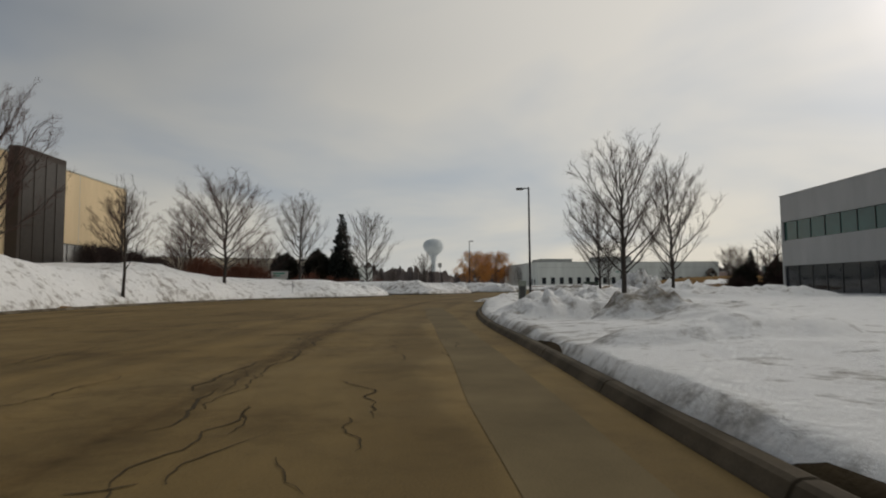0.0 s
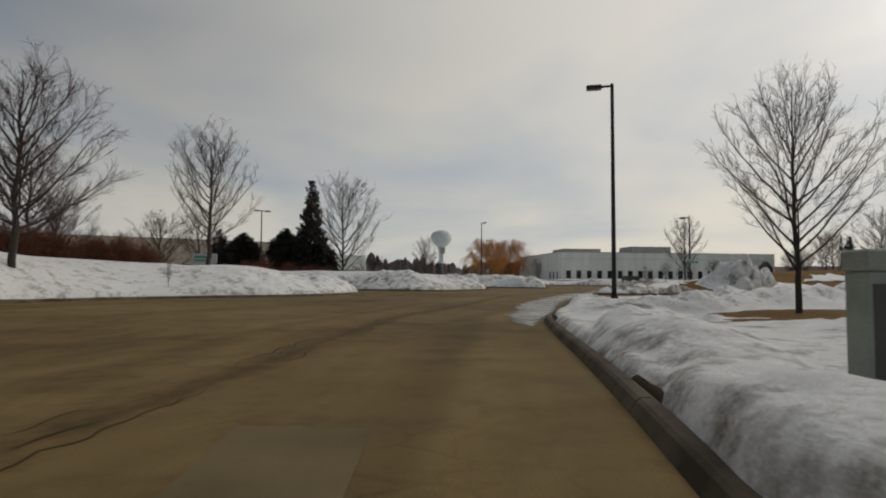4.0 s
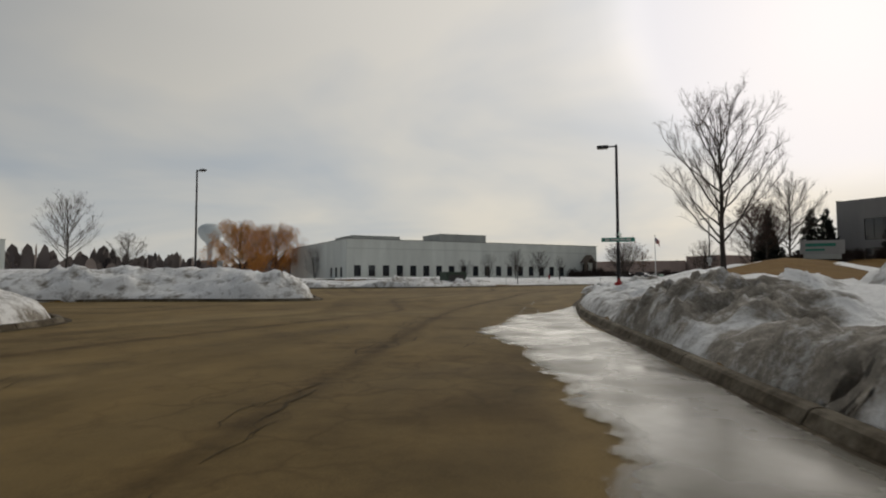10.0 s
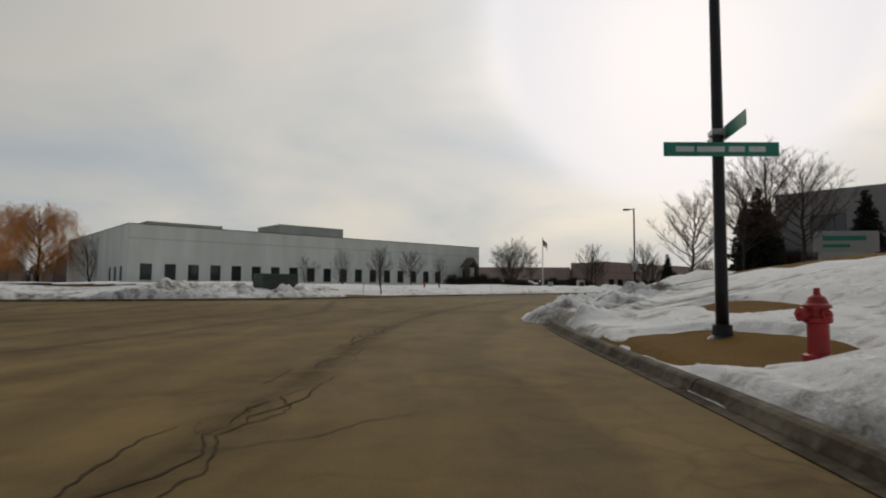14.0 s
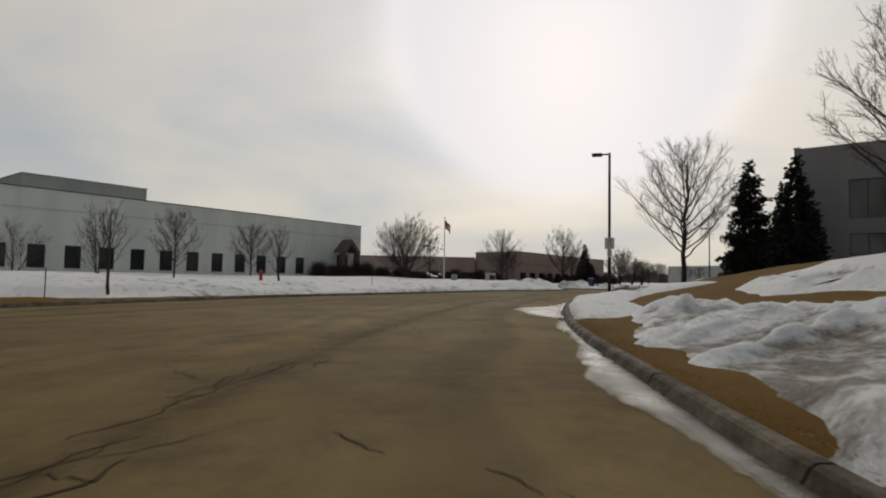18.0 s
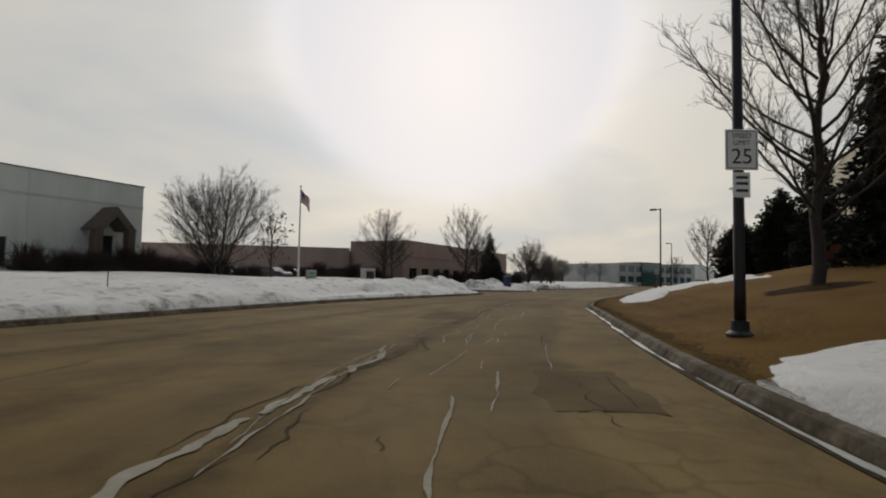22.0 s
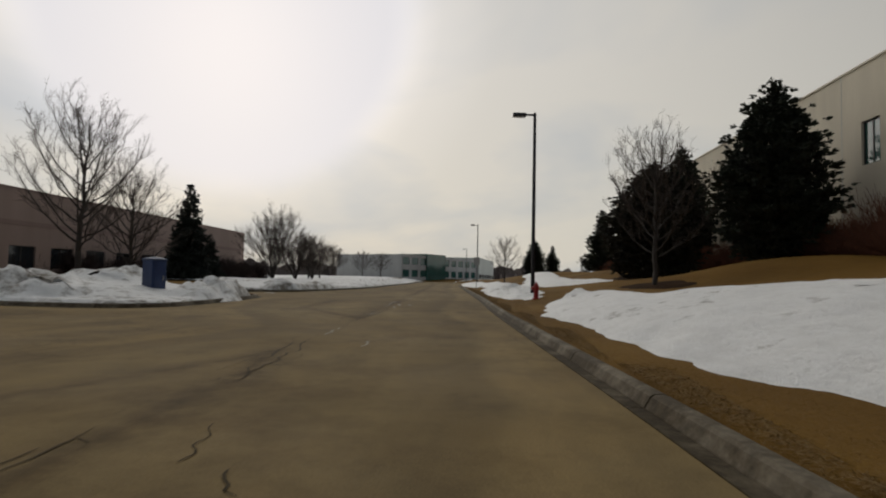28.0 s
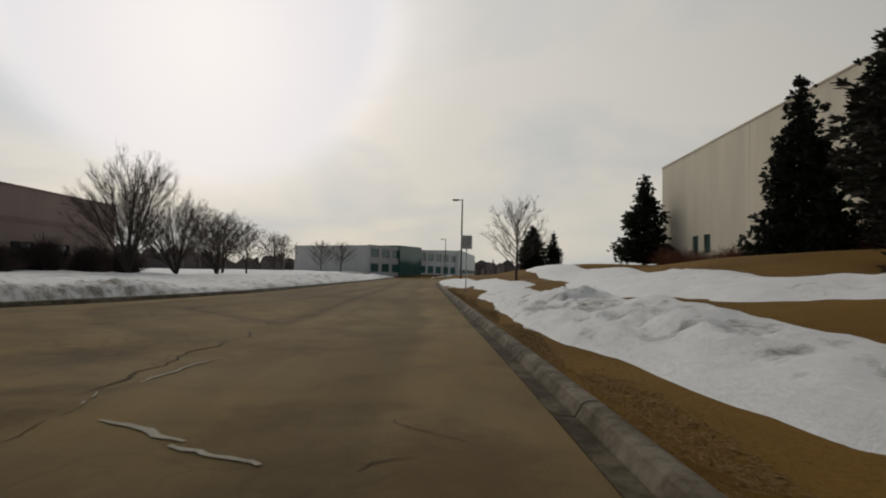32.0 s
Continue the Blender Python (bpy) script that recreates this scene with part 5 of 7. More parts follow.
def facade(root, name, length, z0, z1, openings, mat, thick=0.35):
    """A wall along +x with its face at y = 0 and its back at y = thick, with real openings (x0, z0, x1, z1)."""
    xs = sorted({0.0, length, *[o[0] for o in openings], *[o[2] for o in openings]})
    zs = sorted({z0, z1, *[o[1] for o in openings], *[o[3] for o in openings]})
    bm = bmesh.new()
    vert = {}

    def v(x, y, z):
        k = (round(x, 3), y, round(z, 3))
        if k not in vert:
            vert[k] = bm.verts.new((x, y, z))
        return vert[k]

    solid = {}
    for i in range(len(xs) - 1):
        for j in range(len(zs) - 1):
            cx, cz = (xs[i] + xs[i + 1]) / 2, (zs[j] + zs[j + 1]) / 2
            solid[i, j] = not any(o[0] < cx < o[2] and o[1] < cz < o[3] for o in openings)
    for (i, j), ok in solid.items():
        if not ok:
            continue
        x0, x1, a, b = xs[i], xs[i + 1], zs[j], zs[j + 1]
        bm.faces.new((v(x0, 0, a), v(x1, 0, a), v(x1, 0, b), v(x0, 0, b)))
        bm.faces.new((v(x0, thick, b), v(x1, thick, b), v(x1, thick, a), v(x0, thick, a)))
        for di, dj, p, q in ((-1, 0, (x0, a), (x0, b)), (1, 0, (x1, b), (x1, a)), (0, -1, (x1, a), (x0, a)), (0, 1, (x0, b), (x1, b))):
            if not solid.get((i + di, j + dj), False):
                bm.faces.new((v(p[0], 0, p[1]), v(q[0], 0, q[1]), v(q[0], thick, q[1]), v(p[0], thick, p[1])))
    return part(name, bm, mat, root)


def window_part(root, x0, z0, x1, z1, glass, back=0.16, mull=1, rail=False, name="window"):
    """Frame and panes set back in an opening."""
    bm = bmesh.new()
    w = 0.06
    for a in ((x0, z0, x1, z0 + w), (x0, z1 - w, x1, z1), (x0, z0 + w, x0 + w, z1 - w), (x1 - w, z0 + w, x1, z1 - w)):
        box(bm, a[0], back - 0.05, a[1], a[2], back + 0.05, a[3])
    for k in range(1, mull):
        x = x0 + (x1 - x0) * k / mull
        box(bm, x - 0.035, back - 0.045, z0 + w, x + 0.035, back + 0.045, z1 - w)
    fr = part(name, bm, FRAME, root)
    part("pane", boxm(x0 + w, back - 0.012, z0 + w, x1 - w, back + 0.012, z1 - w), glass, fr)
    return fr


def corner_pose(a, b, z=0.0):
    """A pose with +x from a to b on the plan."""
    return pose(a[0], a[1], z, 0, 0, math.degrees(math.atan2(b[1] - a[1], b[0] - a[0])))


def white_building():
    a, b = (55.6, 179.6), (112.6, 182.6)
    L = math.hypot(b[0] - a[0], b[1] - a[1])
    root = empty("warehouse", corner_pose(a, b), "long low pale precast warehouse with a row of dark windows", "building")
    D, z0, zt = 38.0, 0.3, 7.95
    cent = [1.95 + 2.66 * k for k in range(18)]
    ops = [(c - 0.64, 1.50, c + 0.64, 3.42) for c in cent] + [(53.0, 0.9, 54.8, 4.0)]
    facade(root, "wall", L, z0, zt, ops, WHITEWALL)
    for o in ops[:-1]:
        window_part(root, *o, DARKGLASS)
        part("window_sill", boxm(o[0] - 0.08, -0.05, o[1] - 0.09, o[2] + 0.08, 0.10, o[1] - 0.005), CORNICE, root)
    # entrance with a pointed canopy
    window_part(root, *ops[-1], DARKGLASS, mull=2, name="door")
    portal = facade_material("brown_portal_masonry", (0.13, 0.105, 0.085))
    for x in (52.4, 54.85):
        part("canopy_post", boxm(x, -1.65, 0.4, x + 0.55, -1.0, 4.3, 0.02), portal, root)
    bm = bmesh.new()
    rim = [(52.3, 4.303), (53.9, 6.0), (55.5, 4.303), (54.85, 4.303), (53.9, 5.3), (52.95, 4.303)]
    f = [bm.verts.new((x, -1.7, z)) for x, z in rim]
    g = [bm.verts.new((x, -0.004, z)) for x, z in rim]
    for i in range(6):
        bm.faces.new((f[i], g[i], g[(i + 1) % 6], f[(i + 1) % 6]))
    for v in (f, g):
        bm.faces.new((v[0], v[1], v[4], v[5]))
        bm.faces.new((v[1], v[2], v[3], v[4]))
    bmesh.ops.recalc_face_normals(bm, faces=bm.faces[:])
    part("canopy_roof", bm, portal, root, "brown gabled entrance canopy")
    # side and back walls
    side_ops = [(D - 3.2, 1.40, D - 2.0, 3.12), (D - 6.0, 1.40, D - 4.8, 3.12), (D - 8.8, 1.40, D - 7.6, 3.12)]
    w = facade(root, "side_wall", D, z0, zt, side_ops, WHITEWALL)
    w.matrix_basis = pose(-0.003, D + 0.35, 0, 0, 0, -90)
    for o in side_ops:
        fr = window_part(root, *o, DARKGLASS)
        fr.matrix_basis = pose(-0.003, D + 0.35, 0, 0, 0, -90)
    part("side_wall", boxm(L - 0.35, 0.352, z0, L + 0.003, D, zt), WHITEWALL, root)
    part("back_wall", boxm(0.35, D - 0.35, z0, L - 0.36, D - 0.003, zt), WHITEWALL, root)
    part("roof", boxm(0.36, 0.36, zt - 0.6, L - 0.36, D - 0.36, zt - 0.35), ROOFUNIT, root)
    # shadow line, drawn as a raised band in darker grey, and coping
    part("shadow_band", boxm(-0.03, -0.035, 6.25, L + 0.03, 0.0, 6.40), CORNICE, root, "thin grey band painted as a shadow line high on the wall")
    bm = boxm(-0.06, -0.06, zt, L + 0.06, 0.40, zt + 0.07)
    box(bm, -0.06, 0.40, zt, 0.40, D + 0.06, zt + 0.07)
    part("coping", bm, FRAME, root)
    for k in range(1, 7):
        part("panel_joint", boxm(L * k / 7 - 0.02, -0.008, 3.6, L * k / 7 + 0.02, 0.0, zt - 0.02), CORNICE, root)
    for x0, x1, y0, y1, h in ((20.6, 31.2, 4.5, 12, 1.75), (4.2, 14.0, 9, 19, 1.25)):
        bm = boxm(x0, y0, zt - 0.4, x1, y1, zt + h)
        box(bm, x0 - 0.06, y0 - 0.06, zt + h, x1 + 0.06, y1 + 0.06, zt + h + 0.08)
        part("roof_screen", bm, ROOFUNIT, root, "pale grey rooftop equipment screen")


def long_beige_building():
    a, b = (113.2, 133.2), (204.4, 136.6)
    L = math.hypot(b[0] - a[0], b[1] - a[1])
    ang = math.degrees(math.atan2(b[1] - a[1], b[0] - a[0]))
    D, z0, zt = 62.0, 0.5, 11.7
    root = empty("industrial_hall", pose(b[0], b[1], 0, 0, 0, ang + 180), "tall beige precast hall on a lawn slope with a grey end", "building")
    # local +x runs west along the north face; the outside is towards local -y
    ops = [(L - 26.6, 6.9, L - 25.3, 9.0), (L - 29.3, 6.9, L - 28.0, 9.0), (L - 40, 6.9, L - 38.7, 9.0), (9.4, 3.2, 10.6, 4.7), (7.2, 3.2, 8.4, 4.7)]
    facade(root, "wall", L, z0, zt, ops, BEIGE)
    for o in ops:
        window_part(root, *o, GREENGLASS, mull=2)
    part("coping", boxm(-0.06, -0.07, zt, L + 0.06, 0.42, zt + 0.10), BEIGE, root)
    for k in range(1, 11):
        part("panel_joint", boxm(L * k / 11 - 0.025, -0.008, z0, L * k / 11 + 0.025, 0.0, zt - 0.02), CORNICE, root)
    # grey west end with two rows of windows
    wops = []
    for u in (3.4, 10.4, 16.4, 23, 30):
        wops += [(u, 6.1, u + 3.4, 9.0), (u, 3.4, u + 3.4, 5.0)]
    w = facade(root, "end_wall", D, z0, zt, wops, GREYWALL)
    m = pose(L + 0.003, -0.003, 0, 0, 0, 90)
    w.matrix_basis = m
    for o in wops:
        fr = window_part(root, *o, DARKGLASS, mull=3)
        fr.matrix_basis = m
    part("end_wall", boxm(0.003, 0.355, z0, 0.35, D, zt), BEIGE, root)
    part("back_wall", boxm(0.36, D - 0.35, z0, L - 0.36, D, zt), BEIGE, root)
    part("roof", boxm(0.36, 0.36, zt - 0.7, L - 0.36, D - 0.36, zt - 0.4), ROOFUNIT, root)


def rose_building():
    root = empty("brick_building", corner_pose((153.5, 184.8), (199.0, 187.6)), "long low rose masonry building with a raised block", "building")
    L, D, z0, zt = 45.6, 9.0, 0.2, 6.7
    ops = [(2.0 + 3.9 * k, 1.2, 4.4 + 3.9 * k, 2.8) for k in range(11)]
    facade(root, "wall", L, z0, zt, ops, BRICK)
    for o in ops:
        window_part(root, *o, DARKGLASS, mull=2)
    part("band", boxm(-0.03, -0.04, 4.2, L + 0.03, 0.0, 4.55), BRICKBAND, root, "darker masonry band")
    part("coping", boxm(-0.06, -0.06, zt, L + 0.06, 0.4, zt + 0.12), BRICKBAND, root)
    part("side_wall", boxm(L - 0.35, 0.36, z0, L + 0.003, D, zt), BRICK, root)
    part("side_wall", boxm(-0.003, 0.36, z0, 0.35, D, zt), BRICK, root)
    part("back_wall", boxm(0.36, D - 0.35, z0, L - 0.36, D, zt), BRICK, root)
    part("roof", boxm(0.36, 0.36, zt - 0.6, L - 0.36, D - 0.36, zt - 0.3), ROOFUNIT, root)
    part("rear_block", boxm(0.4, D + 0.003, z0, L - 0.4, 44, 5.3), BRICK, root, "lower rose masonry rear block")
    # lower wing running back to the north-west
    wing = empty("brick_wing", corner_pose((131, 216), (152.2, 193.4)), "lower rose masonry wing with dark ground-floor windows", "building")
    L2 = math.hypot(21.2, 22.6)
    ops = [(1.2 + 3.4 * k, 1.2, 3.4 + 3.4 * k, 2.6) for k in range(9)]
    facade(wing, "wall", L2, z0, 5.5, ops, BRICK)
    for o in ops:
        window_part(wing, *o, DARKGLASS, mull=2)
    part("coping", boxm(-0.06, -0.06, 5.5, L2 + 0.06, 0.4, 5.62), BRICKBAND, wing)
    part("roof", boxm(0, 0.36, 4.9, L2, 18, 5.2), ROOFUNIT, wing)
    part("end_wall", boxm(0, 0.36, z0, 0.35, 18, 4.9), BRICK, wing)


def glass_office():
    a, b = (50.0, 28.0), (54.3, 73.8)
    L = math.hypot(b[0] - a[0], b[1] - a[1])
    root = empty("office_building", pose(b[0], b[1], 0, 0, 0, math.degrees(math.atan2(a[1] - b[1], a[0] - b[0]))), "two-storey white office with green ribbon windows", "building")
    zt = 10.2
    for z0, z1, o in ((7.5, zt, 0.0), (2.95, 5.55, 0.0), (-0.3, 0.25, 0.0)):
        part("spandrel", boxm(0, o, z0, L, 0.5, z1), OFFICEWALL, root)
    for z0, z1, gl in ((5.55, 7.5, GREENGLASS), (0.25, 2.95, DARKGLASS)):
        n = 22
        for k in range(n):
            x0, x1 = L * k / n, L * (k + 1) / n
            fr = part("mullion", boxm(x0 - 0.03, 0.16, z0, x0 + 0.03, 0.32, z1), FRAME, root)
            part("pane", boxm(x0 + 0.03, 0.22, z0, x1 - 0.03, 0.26, z1), gl, fr)
    part("end_wall", boxm(-0.30, 0.0, -0.3, -0.003, 26, zt), OFFICEWALL, root)
    part("coping", boxm(-0.36, -0.06, zt, L, 0.56, zt + 0.1), OFFICEWALL, root)
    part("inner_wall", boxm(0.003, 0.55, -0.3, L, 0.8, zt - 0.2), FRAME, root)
    part("roof", boxm(0, 0.82, zt - 0.5, L, 26, zt - 0.3), ROOFUNIT, root)
    bm = boxm(-5.2, 5.0, -0.3, -0.32, 20, 4.1)
    part("side_wing", bm, OFFICEWALL, root, "low white side wing")


def tan_building():
    a, b = (-16.0, 32), (-13.5, 78.5)
    L = math.hypot(b[0] - a[0], b[1] - a[1])
    root = empty("tan_hall", corner_pose(a, b), "tan precast building with a dark entrance tower", "building")
    z0, zt = 1.6, 11.2
    ops = [(L - 4.9, 2.7, L - 1.6, 5.0), (L - 10.2, 2.7, L - 6.8, 5.0), (L - 22.6, 2.7, L - 18.2, 5.0), (L - 29, 2.7, L - 25, 5.0)]
    facade(root, "wall", L, z0, zt, ops, TANWALL)
    for o in ops:
        window_part(root, *o, DARKGLASS, mull=3)
    part("entrance_tower", boxm(L - 16.6, -0.9, z0, L - 11.2, 0.003, zt + 0.5, 0.03), TANDARK, root, "dark panelled entrance tower")
    bm = bmesh.new()
    for k in range(4):
        box(bm, L - 16.3 + 1.28 * k, -0.94, 3.0, L - 15.2 + 1.28 * k, -0.90, 11.2)
    part("tower_glazing", bm, plain("bronze_tower_glazing", (0.032, 0.026, 0.021), 0.4, spec=0.2, relief=0), root)
    part("coping", boxm(-0.06, -0.07, zt, L - 16.62, 0.42, zt + 0.12), CORNICE, root)
    part("coping", boxm(L - 11.18, -0.07, zt, L + 0.06, 0.42, zt + 0.12), CORNICE, root)
    part("end_wall", boxm(L - 0.35, 0.36, z0, L + 0.003, 30, zt), TANWALL, root)
    part("roof", boxm(0, 0.36, zt - 0.6, L - 0.36, 30, zt - 0.4), ROOFUNIT, root)
    for k in range(1, 6):
        part("panel_joint", boxm(L * k / 6 - 0.02, -0.008, z0, L * k / 6 + 0.02, 0.0, zt - 0.02), CORNICE, root)


def far_building(a, b, zt, mat, glass, label, depth=25, z0=0.3, rows=((1.4, 3.0),), pitch=4.0, name="far_building", screen=None):
    L = math.hypot(b[0] - a[0], b[1] - a[1])
    root = empty(name, corner_pose(a, b), label, "building")
    n = int(L / pitch)
    ops = [(pitch * k + 0.7, r0, pitch * k + pitch - 0.7, r1) for k in range(n) for r0, r1 in rows]
    facade(root, "wall", L, z0, zt, ops, mat)
    for o in ops:
        window_part(root, *o, glass)
    part("side_wall", boxm(0.003, 0.36, z0, 0.35, depth, zt), mat, root)
    part("side_wall", boxm(L - 0.35, 0.36, z0, L - 0.003, depth, zt), mat, root)
    part("roof", boxm(0.36, 0.36, zt - 0.6, L - 0.36, depth, zt - 0.3), ROOFUNIT, root)
    part("coping", boxm(-0.05, -0.05, zt, L + 0.05, 0.4, zt + 0.12), CORNICE, root)
    if screen:
        part("raised_block", boxm(screen[0], -0.4, z0, screen[1], 8, screen[2]), screen[3], root, "green glazed block")
    return root


white_building()
long_beige_building()
rose_building()
glass_office()
tan_building()
far_building((292, 183), (338, 163), 8.2, OFFICEWALL, GREENGLASS, "far white office block with green glazed bands", rows=((1.4, 3.6), (5.2, 7.4)), pitch=5, name="office_block", screen=(14, 26, 8.9, GREENGLASS))
far_building((338, 162), (392, 158), 9.2, WHITEWALL, DARKGLASS, "far pale grey warehouse behind the office block", pitch=9, name="grey_warehouse")
far_building((-18, 176), (8, 182), 6.6, WHITEWALL, DARKGLASS, "low pale building beyond a parking lot", pitch=5)
far_building((-34, 118), (-2, 134), 6.6, BEIGE, DARKGLASS, "low cream building behind evergreens", pitch=6)
far_building((130, 300), (210, 290), 7.5, GREYWALL, DARKGLASS, "distant grey commercial roofline", pitch=9)


def water_tower():
    root = empty("water_tower", pose(76.4, 882, 0) @ Matrix.Diagonal((1.17, 1.17, 1.37, 1)), "pale blue bulb-shaped water tower far off", "water tower")
    part("stem", lathe(bmesh.new(), [(5.5, 0), (4.0, 6), (3.2, 14), (3.2, 30), (4.4, 34), (6.0, 36)], 20), TOWER, root, smooth=True)
    part("tank", lathe(bmesh.new(), [(6.0, 35.9), (10.5, 39.5), (13.2, 43.5), (13.6, 46.5), (12.6, 49.5), (9.5, 52), (5, 53.3), (0.6, 53.8)], 28), TOWER, root, smooth=True)


water_tower()


# ---- lamps, signs, hydrants ----
def foot(px, py):
    a = np.array([px], float), np.array([py], float)
    return float(ground_height(*a, road_distance(*a))[0])


def street_lamp(x, y, arm_deg, h=8.9, z=0.12, sign=None, name="street_lamp"):
    root = empty(name, pose(x, y, z, 0, 0, arm_deg), "tall dark steel street lamp with a single box head", "street lamp", "street lamps along the road")
    part("base", lathe(bmesh.new(), [(0.24, -0.15), (0.24, 0.10), (0.20, 0.13), (0.16, 0.16), (0.15, 0.34)], 14), POLE, root)
    part("pole", lathe(bmesh.new(), [(0.105, 0.1), (0.10, 1.0), (0.075, h - 0.1), (0.07, h)], 12), POLE, root, smooth=True)
    part("arm", boxm(0.03, -0.035, h - 0.14, 0.62, 0.035, h - 0.05, 0.01), POLE, root)
    head = part("lamp_head", boxm(0.45, -0.17, h - 0.20, 1.12, 0.17, h - 0.02, 0.03), POLE, root)
    part("lens", boxm(0.52, -0.13, h - 0.215, 1.05, 0.13, h - 0.203), LENSM, head)
    return root


def text_mesh(body, size, mat, m, parent, align="CENTER"):
    cu = bpy.data.curves.new("lettering", "FONT")
    cu.body, cu.size, cu.align_x, cu.align_y, cu.extrude = body, size, align, "CENTER", 0.0015
    tmp = bpy.data.objects.new("lettering", cu)
    scene.collection.objects.link(tmp)
    me = bpy.data.meshes.new_from_object(tmp.evaluated_get(bpy.context.evaluated_depsgraph_get()))
    bpy.data.objects.remove(tmp)
    bpy.data.curves.remove(cu)
    me.materials.clear()
    me.materials.append(mat)
    ob = new("lettering", me)
    ob.parent = parent
    ob.matrix_basis = m
    return ob


LAMPS = [(25.8, 67.5, 160, 9.75, .12), (30.5, 141.2, -55, 9.8, 1.2), (52.4, 111.35, 140, 8.95, .12), (97.0, 141.15, 115, 9.35, .15), (153.05, 150.1, 95, 9.5, .1), (213.3, 156.1, 95, 9.6, .12), (285, 163, 95, 9.6, .12)]
for x, y, arm, h, z in LAMPS:
    street_lamp(x, y, arm, h, z)

# two-headed parking lamp on the hill
pl = street_lamp(-2.2, 120.5, 30, 8.0, 2.2)
tagged(pl, "dark parking-lot lamp with two box heads", "street lamp")
head2 = part("lamp_head", boxm(-1.0, -0.17, 7.8, -0.35, 0.17, 7.98, 0.03), POLE, pl)
part("arm", boxm(-0.5, -0.035, 7.86, -0.03, 0.035, 7.95), POLE, pl)


def street_name_signs():
    root = empty("street_name_sign", pose(52.4, 111.35, 3.35, 0, 0, -40), "crossed green street-name blades clamped on a lamp pole", "street sign")
    for z, turn in ((0.0, 0), (0.30, 82)):
        bl = part("blade", boxm(-0.95, -0.125, z - 0.12, 0.95, -0.11, z + 0.12, 0.005), GREENSIGN, root)
        bl.matrix_basis = pose(0, 0, 0, 0, 0, turn)
        bm = bmesh.new()
        for a, b in ((-0.75, -0.45), (-0.40, 0.05), (0.12, 0.38), (0.45, 0.72)):
            box(bm, a, -0.132, z - 0.045, b, -0.126, z + 0.045)
        part("lettering_bar", bm, WHITEPAINT, bl)
        cl = part("clamp", boxm(-0.13, -0.11, z - 0.05, 0.13, 0.12, z + 0.05, 0.01), STEEL, root)
        cl.matrix_basis = pose(0, 0, 0, 0, 0, turn)


street_name_signs()


def speed_sign():
    root = empty("speed_limit_sign", pose(97.0, 141.15, 3.0, 0, 0, -62), "white speed limit sign strapped to a lamp pole", "road sign")
    pl = part("plate", boxm(-0.30, -0.135, 0.22, 0.30, -0.125, 0.97, 0.004), WHITEPAINT, root)
    bm = bmesh.new()
    for a in ((-0.27, 0.25, 0.27, 0.262), (-0.27, 0.928, 0.27, 0.94), (-0.27, 0.262, -0.258, 0.928), (0.258, 0.262, 0.27, 0.928)):
        box(bm, a[0], -0.1395, a[1], a[2], -0.1355, a[3])
    part("border", bm, BLACKPAINT, pl)
    text_mesh("SPEED", 0.13, BLACKPAINT, pose(0, -0.139, 0.85, 90), pl)
    text_mesh("LIMIT", 0.13, BLACKPAINT, pose(0, -0.139, 0.72, 90), pl)
    text_mesh("25", 0.40, BLACKPAINT, pose(0, -0.139, 0.46, 90), pl)
    p2 = part("lower_plate", boxm(-0.15, -0.135, -0.28, 0.15, -0.125, 0.18, 0.004), WHITEPAINT, root)
    bm = bmesh.new()
    for z in (-0.18, -0.05, 0.06):
        box(bm, -0.11, -0.139, z, 0.11, -0.1355, z + 0.05)
    part("lettering_bar", bm, BLACKPAINT, p2)
    bm = bmesh.new()
    for z in (0.35, 0.80, -0.1):
        box(bm, -0.12, -0.125, z, 0.12, 0.11, z + 0.03)
    part("strap", bm, STEEL, root)


speed_sign()


def hydrant(x, y, z, turn, s=1.0):
    root = empty("fire_hydrant", pose(x, y, z, 0, 0, turn) @ Matrix.Scale(s, 4), "red cast-iron fire hydrant on bare grass", "fire hydrant", "hydrants by the road")
    part("barrel", lathe(bmesh.new(), [(0.17, -0.1), (0.17, 0.05), (0.12, 0.07), (0.115, 0.42), (0.155, 0.44), (0.155, 0.49), (0.125, 0.50), (0.125, 0.60)], 16), RED, root, smooth=False)
    part("bonnet", lathe(bmesh.new(), [(0.15, 0.601), (0.15, 0.64), (0.12, 0.66), (0.09, 0.73), (0.04, 0.765), (0.035, 0.80), (0.035, 0.84)], 16), RED, root)
    for a, ln, r in ((-90, 0.22, 0.085), (0, 0.19, 0.06), (180, 0.19, 0.06)):
        cap = part("outlet_cap", lathe(bmesh.new(), [(r * 0.8, 0.08), (r * 0.8, ln - 0.05), (r, ln - 0.045), (r, ln), (0.025, ln + 0.005), (0.025, ln + 0.04)], 12, axis="X"), RED, root)
        cap.matrix_basis = pose(0, 0, 0.53, 0, 0, a)


hydrant(50.6, 109.4, foot(50.6, 109.4), -130)
hydrant(86.6, 164.6, foot(86.6, 164.6) + 0.12, -90)
hydrant(149.6, 150.1, foot(149.6, 150.1), 180, 0.9)


def utility_box(x, y, z, w, d, h, turn, mat, label, name="utility_pedestal"):
    root = empty(name, pose(x, y, z, 0, 0, turn), label, "utility box")
    part("body", boxm(-w / 2, -d / 2, -0.1, w / 2, d / 2, h * 0.86, 0.015), mat, root)
    part("lid", boxm(-w / 2 - 0.02, -d / 2 - 0.02, h * 0.862, w / 2 + 0.02, d / 2 + 0.02, h, 0.02), mat, root)
    part("door_seam", boxm(-w * 0.40, -d / 2 - 0.006, 0.12, w * 0.40, -d / 2, h * 0.78), FRAME, root)
    return root


